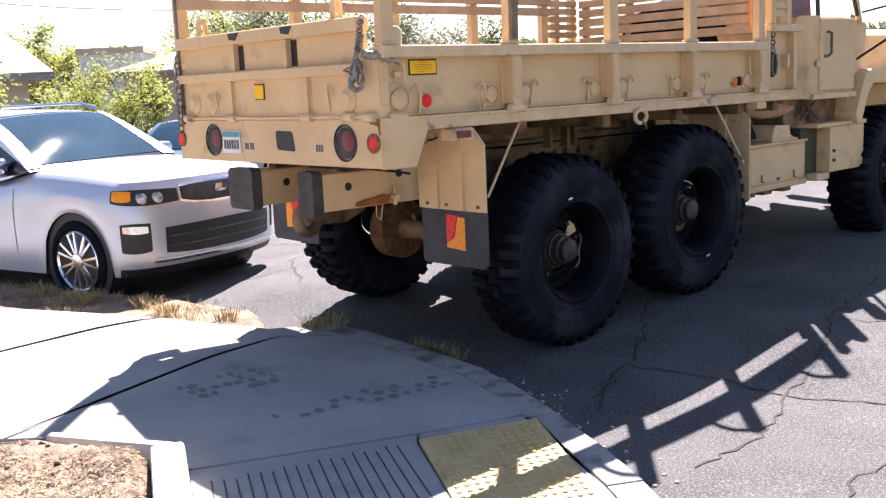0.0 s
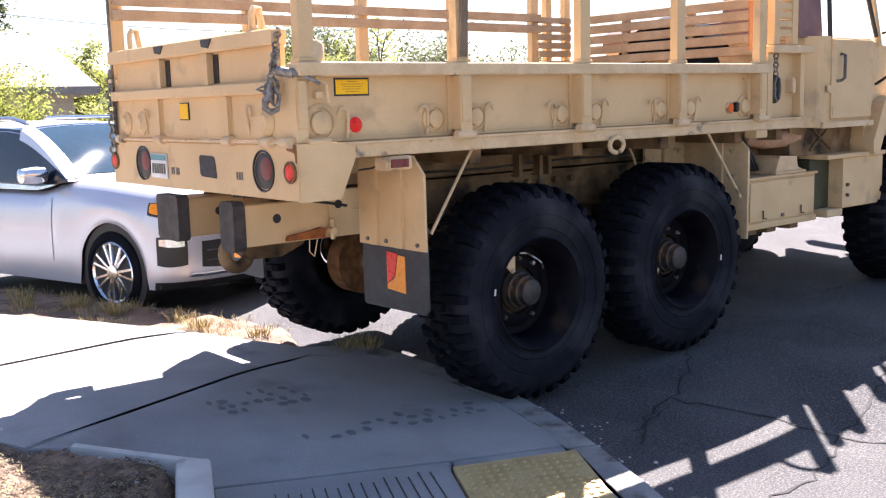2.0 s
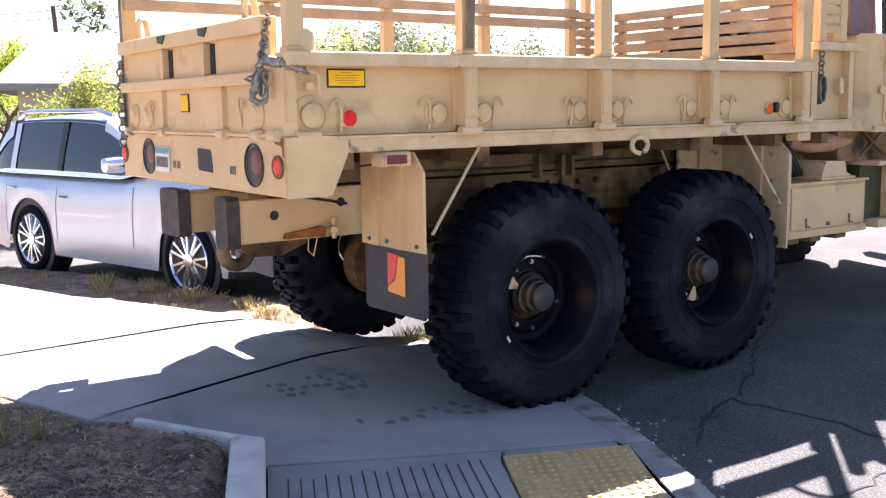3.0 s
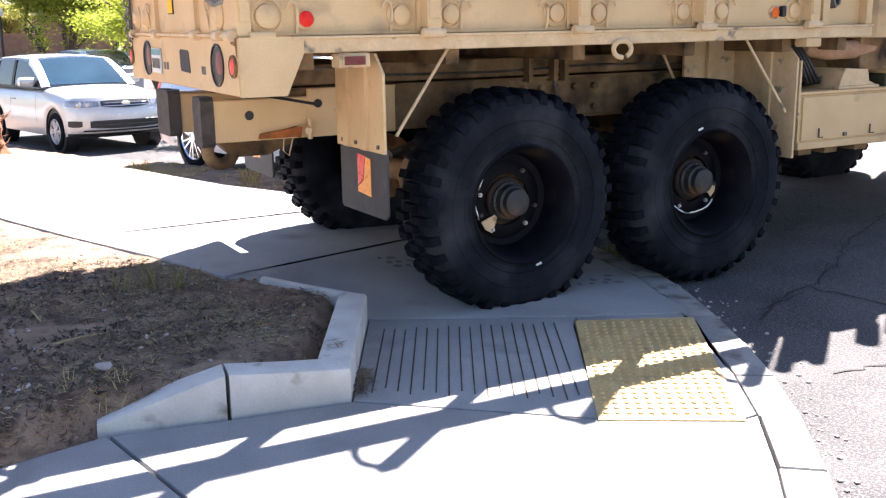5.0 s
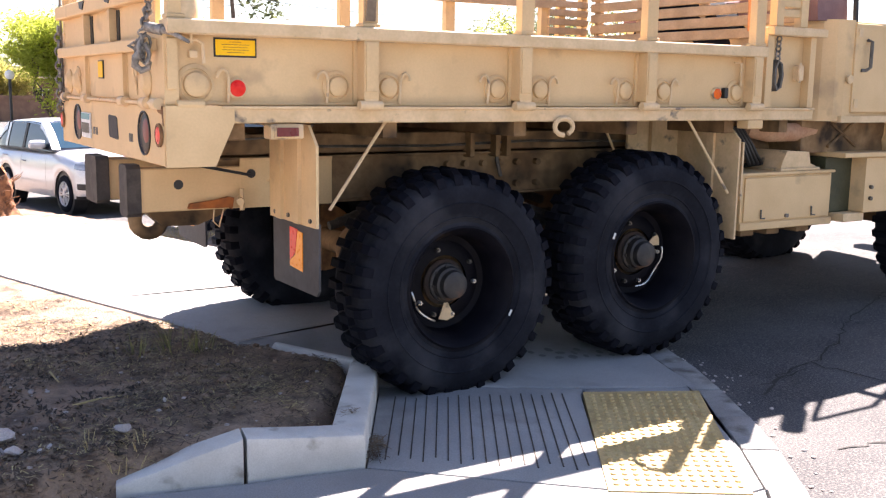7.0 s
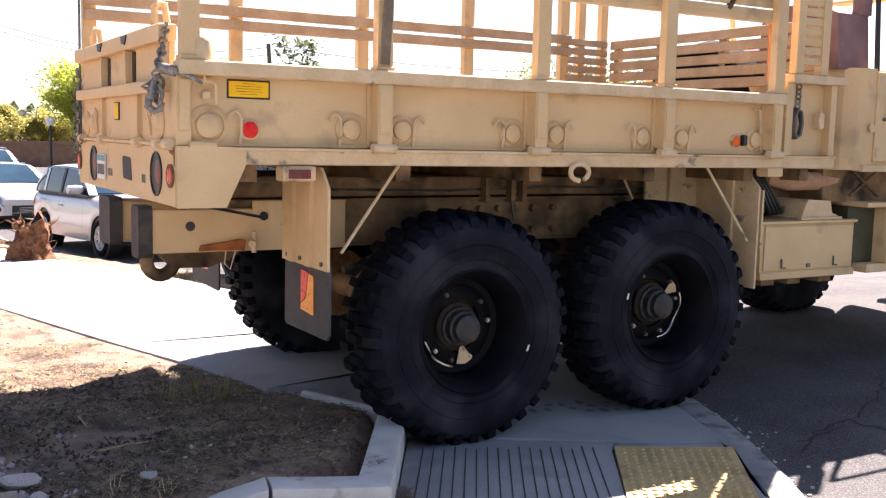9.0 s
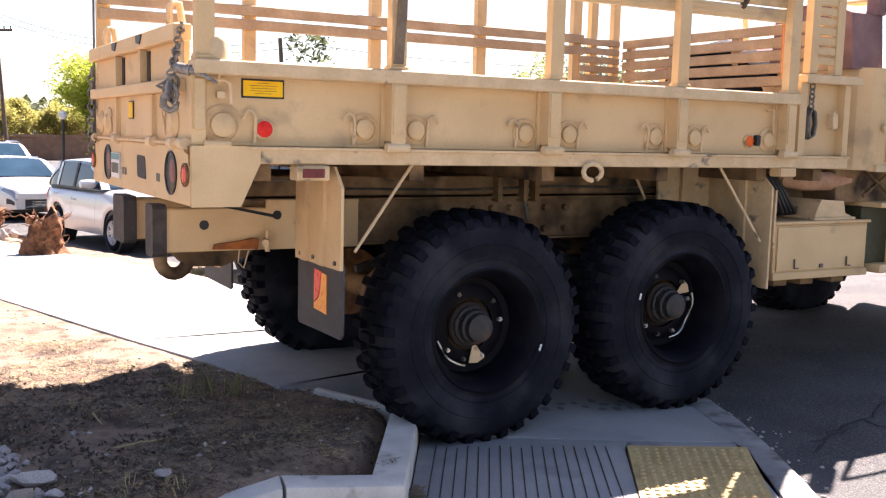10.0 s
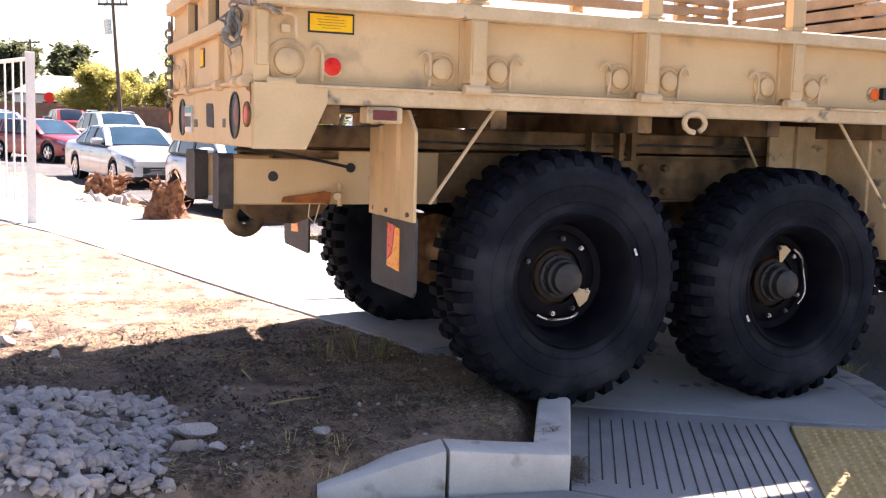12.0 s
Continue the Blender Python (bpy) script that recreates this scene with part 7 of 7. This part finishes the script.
# ---- houses ----
def house(name, label, az, d, w, dep, eave, ridge, wall, roof, turn=0.0, wins=(), door=None, flat=False, z0=-0.4, hip=0.3):
    x, y, _ = polar(az, d)
    h = tagged(new(name), label, "house")
    h.matrix_basis = pose(x, y, z0, 0, 0, az - 90 + turn)
    made(lambda bm: box(bm, -w / 2, w / 2, 0, dep, 0, eave), "wall", wall, h)
    if flat:
        made(lambda bm: box(bm, -w / 2 - 0.1, w / 2 + 0.1, -0.1, dep + 0.1, eave, eave + 0.25), "roof", roof, h)
    else:
        o = 0.5
        made(lambda bm: solid(bm, [(-w / 2 - o, -o, eave - 0.1), (w / 2 + o, -o, eave - 0.1), (w / 2 + o, dep + o, eave - 0.1), (-w / 2 - o, dep + o, eave - 0.1), (-w / 2 + dep * hip, dep / 2, ridge), (w / 2 - dep * hip, dep / 2, ridge),
                                   (-w / 2 - o, -o, eave + 0.05), (w / 2 + o, -o, eave + 0.05), (w / 2 + o, dep + o, eave + 0.05), (-w / 2 - o, dep + o, eave + 0.05)],
                              [(0, 1, 7, 6), (1, 2, 8, 7), (2, 3, 9, 8), (3, 0, 6, 9), (6, 7, 5, 4), (7, 8, 5), (8, 9, 4, 5), (9, 6, 4), (3, 2, 1, 0)]), "roof", roof, h)
    for wx, wz, ww, wh in wins:
        win = made(lambda bm: box(bm, wx - ww / 2, wx + ww / 2, -0.03, 0.05, wz - wh / 2, wz + wh / 2), "window", WINDOW, h)
        made(lambda bm: (box(bm, wx - ww / 2 - 0.06, wx + ww / 2 + 0.06, -0.05, 0.0, wz + wh / 2, wz + wh / 2 + 0.07), box(bm, wx - ww / 2 - 0.06, wx + ww / 2 + 0.06, -0.08, 0.0, wz - wh / 2 - 0.07, wz - wh / 2), box(bm, wx - 0.02, wx + 0.02, -0.05, 0.0, wz - wh / 2, wz + wh / 2)), "window_frame", WHITE, win)
    if door is not None:
        made(lambda bm: box(bm, door - 0.45, door + 0.45, -0.04, 0.04, 0.1, 2.15), "door", WINDOW, h)
    return h


house("house_a", "low pale stucco house with a light hipped roof", 70.2, 24, 3.0, 5, 2.62, 3.95, STUCCO, ROOF, 0, [(-0.7, 1.6, 0.9, 1.1)], 0.35, hip=0.1)
house("house_b", "pale stucco house with a light roof", 55.6, 36, 8.0, 6, 2.80, 3.7, STUCCO, ROOF, -10, [(-3.0, 2.2, 0.8, 0.5), (-1.7, 1.75, 0.9, 1.2), (1.6, 1.5, 1.3, 1.2)])
house("parapet_house", "flat-roofed white stucco house behind a yard", 62.2, 43, 2.4, 4, 3.7, 4.0, WHITE, STUCCO, -10, [(-0.5, 2.6, 0.7, 0.6)], flat=True)
house("house_c", "pale stucco house behind the truck", 48, 45, 12, 8, 2.7, 4.4, STUCCO, ROOF, 5, [(-3, 1.5, 1.4, 1.1), (2, 1.5, 1.4, 1.1)])
house("brown_building", "flat-roofed brown stucco building", 84.0, 92, 11, 8, 3.4, 3.6, ADOBE, STUCCO, 0, [(-1.2, 2.0, 1.0, 0.8), (0.2, 2.0, 1.0, 0.8), (3.6, 2.0, 1.2, 0.9)], flat=True)
house("white_house", "low white house with a pale gable roof", 88.6, 100, 8, 8, 2.8, 4.6, WHITE, ROOF, 8, [(-1.6, 1.6, 1.4, 1.0), (1.6, 1.6, 1.4, 1.0)])
house("red_roof_house", "house with a red tiled roof on the rise", 80.5, 120, 9, 8, 6.2, 8.6, ADOBE, ROOF_RED, 0, [(-2, 4.6, 1.2, 1.2), (2, 4.6, 1.2, 1.2)])
house("garden_wall_house", "long brown stucco wall behind parked cars", 86.5, 85, 26, 0.4, 1.7, 1.8, ADOBE, ADOBE, 0, flat=True)
house("house_d", "pale house across the intersection", 30, 55, 14, 9, 2.8, 4.6, STUCCO, ROOF, 0, [(-3, 1.5, 1.4, 1.1), (3, 1.5, 1.4, 1.1)])


# ---- trees ----
def tree(az, d, h, spread, leaf, seed, label, density=1.0, leafsize=0.09, bare=False, low=0.25, z0=-0.4, wide=None):
    rnd = random.Random(seed)
    x, y, _ = polar(az, d)
    t = tagged(new("tree"), label, "tree")
    t.matrix_basis = pose(x, y, z0)
    tips = []
    tb = bmesh.new()

    def limb(p, way, length, r, depth):
        pts = [p]
        q, v = p.copy(), way.copy()
        for i in range(4):
            v = (v + Vector((rnd.uniform(-0.25, 0.25), rnd.uniform(-0.25, 0.25), rnd.uniform(-0.05, 0.18)))).normalized()
            q = q + v * length / 4
            pts.append(q.copy())
        tube(tb, pts, r, 6 if depth < 2 else 4, r * 0.5)
        if depth >= (3 if not bare else 4):
            tips.extend(pts[1:])
            return
        for k in range(rnd.choice((2, 3, 3))):
            a = rnd.uniform(0, 6.3)
            side = Vector((math.cos(a), math.sin(a), rnd.uniform(-0.1, 0.5)))
            limb(pts[rnd.choice((2, 3, 4, 4))], (v * 0.7 + side * 0.9 * spread).normalized(), length * rnd.uniform(0.6, 0.8), r * 0.5, depth + 1)
        if depth >= 1:
            tips.extend(pts[2:])
    for k in range(rnd.choice((2, 3, 4))):
        a = rnd.uniform(0, 6.3)
        limb(Vector((0, 0, 0)), Vector((math.cos(a) * 0.45 * spread, math.sin(a) * 0.45 * spread, 1)).normalized(), h * 0.36, h * 0.022, 0)
    top = max(p.z for p in tips)
    grow = h / top
    reach = sorted(math.hypot(p.x, p.y) for p in tips)[int(len(tips) * 0.93)]
    flat = wide / reach if wide else grow
    for v in tb.verts:
        v.co = Vector((v.co.x * flat, v.co.y * flat, v.co.z * grow))
    tips = [Vector((p.x * flat, p.y * flat, p.z * grow)) for p in tips]
    part("trunk", tb, TRUNK, t)
    cb = bmesh.new()
    count = int(len(tips) * (26 if not bare else 6) * density)
    for i in range(count):
        p = rnd.choice(tips)
        g = h * 0.05
        c = Vector((p.x + rnd.gauss(0, g), p.y + rnd.gauss(0, g), p.z + rnd.gauss(0, g * 0.8)))
        if c.z < h * low:
            continue
        u = Vector((rnd.gauss(0, 1), rnd.gauss(0, 1), rnd.gauss(0, 0.6))).normalized()
        w = u.cross(Vector((rnd.gauss(0, 1), rnd.gauss(0, 1), rnd.gauss(0, 1)))).normalized()
        s = leafsize * rnd.uniform(0.6, 1.5)
        vs = [cb.verts.new(q) for q in (c - u * s, c - w * s * 0.4, c + u * s, c + w * s * 0.4)]
        cb.faces.new(vs)
    part("crown", cb, leaf, t)


tree(63.8, 20, 2.75, 1.25, LEAF_LIGHT, 1, "feathery yellow-green mesquite tree in a front yard", 1.1, 0.030, wide=1.3)
tree(71.8, 19, 2.9, 1.1, LEAF_LIGHT, 2, "feathery yellow-green mesquite tree in a front yard", 1.1, 0.032, wide=1.2)
tree(66.8, 46, 5.0, 1.2, LEAF_LIGHT, 3, "broad yellow-green tree behind a house", 2.2, 0.08, wide=4.4)
tree(70.5, 50, 4.9, 1.2, LEAF_LIGHT, 23, "broad yellow-green tree behind a house", 2.0, 0.08, wide=4)
tree(60.9, 31, 2.9, 1.0, LEAF_LIGHT, 14, "thin green tree beside a house", 0.35, 0.07, wide=1)
tree(69.3, 62, 8.6, 0.7, LEAF_DARK, 4, "tall dark tree beyond the houses", 0.35, 0.2, wide=2.4)
tree(55.5, 38, 5.3, 1.1, LEAF_LIGHT, 5, "thin green tree with open branches", 1.0, 0.06, wide=3.0)
tree(51.5, 42, 5.6, 1.1, LEAF_LIGHT, 6, "thin green tree with open branches", 0.14, 0.10, wide=3)
tree(58, 48, 6, 1.0, LEAF_LIGHT, 15, "thin green tree with open branches", 1.2, 0.065, wide=3.4)
tree(53.5, 40, 5.6, 1.1, LEAF_DARK, 27, "nearly bare tree with fine twigs", 0.7, 0.07, True, wide=3.2)
tree(46, 36, 5.0, 1.1, LEAF_DARK, 7, "nearly bare tree with fine twigs", 0.5, 0.07, True, wide=2.4)
tree(48.8, 50, 5.4, 1.1, LEAF_DARK, 8, "nearly bare tree with fine twigs", 0.5, 0.09, True, wide=3)
tree(42.5, 40, 4.4, 1.1, LEAF_DARK, 9, "low dark-leaved tree beyond the truck", 0.3, 0.09, wide=2.2)
tree(80.5, 46, 5.2, 1.2, LEAF_LIME, 10, "broad bright green tree by the street", 3.5, 0.07, low=0.1, wide=2.8)
tree(78, 52, 5.4, 1.2, LEAF_LIME, 11, "broad bright green tree by the street", 3.5, 0.08, low=0.1, wide=3)
tree(75.5, 34, 4.2, 1.2, LEAF_LIME, 31, "broad bright green tree by the street", 3.5, 0.05, low=0.1, wide=2.4)
tree(87.4, 70, 4.3, 1.2, LEAF_OLIVE, 12, "rounded yellow-green tree by the street", 4.0, 0.085, low=0.1, wide=3.2)
tree(84.2, 88, 4.4, 1.1, LEAF_OLIVE, 16, "rounded yellow-green tree by the street", 3.5, 0.10, low=0.1, wide=3)
tree(88.3, 130, 8.8, 0.7, LEAF_DARK, 13, "tall dark tree on the skyline", 1.0, 0.4, wide=1.8)
tree(91.2, 130, 8.6, 0.8, LEAF_DARK, 17, "tall dark tree on the skyline", 1.0, 0.4, wide=2.4)


def far_woods(bm):
    rnd = random.Random(3)
    for k in range(9000):
        az = rnd.uniform(20, 115)
        d = rnd.uniform(150, 210)
        h = 6.5 + 2.5 * noise.noise((az * 0.35, 0, 0)) + 1.5 * noise.noise((az * 1.3, 3, 0))
        c = Vector(polar(az, d, rnd.uniform(0, max(1.5, h))))
        u = Vector((rnd.gauss(0, 1), rnd.gauss(0, 1), rnd.gauss(0, 0.7))).normalized()
        w = u.cross(Vector((rnd.gauss(0, 1), rnd.gauss(0, 1), rnd.gauss(0, 1)))).normalized()
        s = rnd.uniform(0.5, 1.3)
        bm.faces.new([bm.verts.new(q) for q in (c - u * s, c - w * s * 0.7, c + u * s, c + w * s * 0.7)])


bm = bmesh.new()
far_woods(bm)
stuff("far_woods", bm, LEAF_DARK, "far line of dark green trees")


def motions():
    walk(truck, [(t, pose(*p)) for t, p in TRUCK])
    for w, x, n, far in ((near_rear, 0.0, 2, 0), (near_front, 1.355, 3, 0), (far_rear, 0.0, 2, 1), (far_front, 1.355, 3, 1)):
        rows = []
        for row in HUBS:
            turn = Matrix.Rotation(radians(row[1]), 4, "Y")
            up = 0.075 - 0.04 * ease((row[0] - 9.5) / 2.5) if far else 0.0
            m = Matrix.Translation((x, 2 * MID - WHEEL_Y + 0.12 if far else WHEEL_Y, row[n] + up)) @ turn
            if far:
                m = m @ Matrix.Rotation(math.pi, 4, "Z")
            rows.append((row[0], m))
        walk(w, rows)


motions()
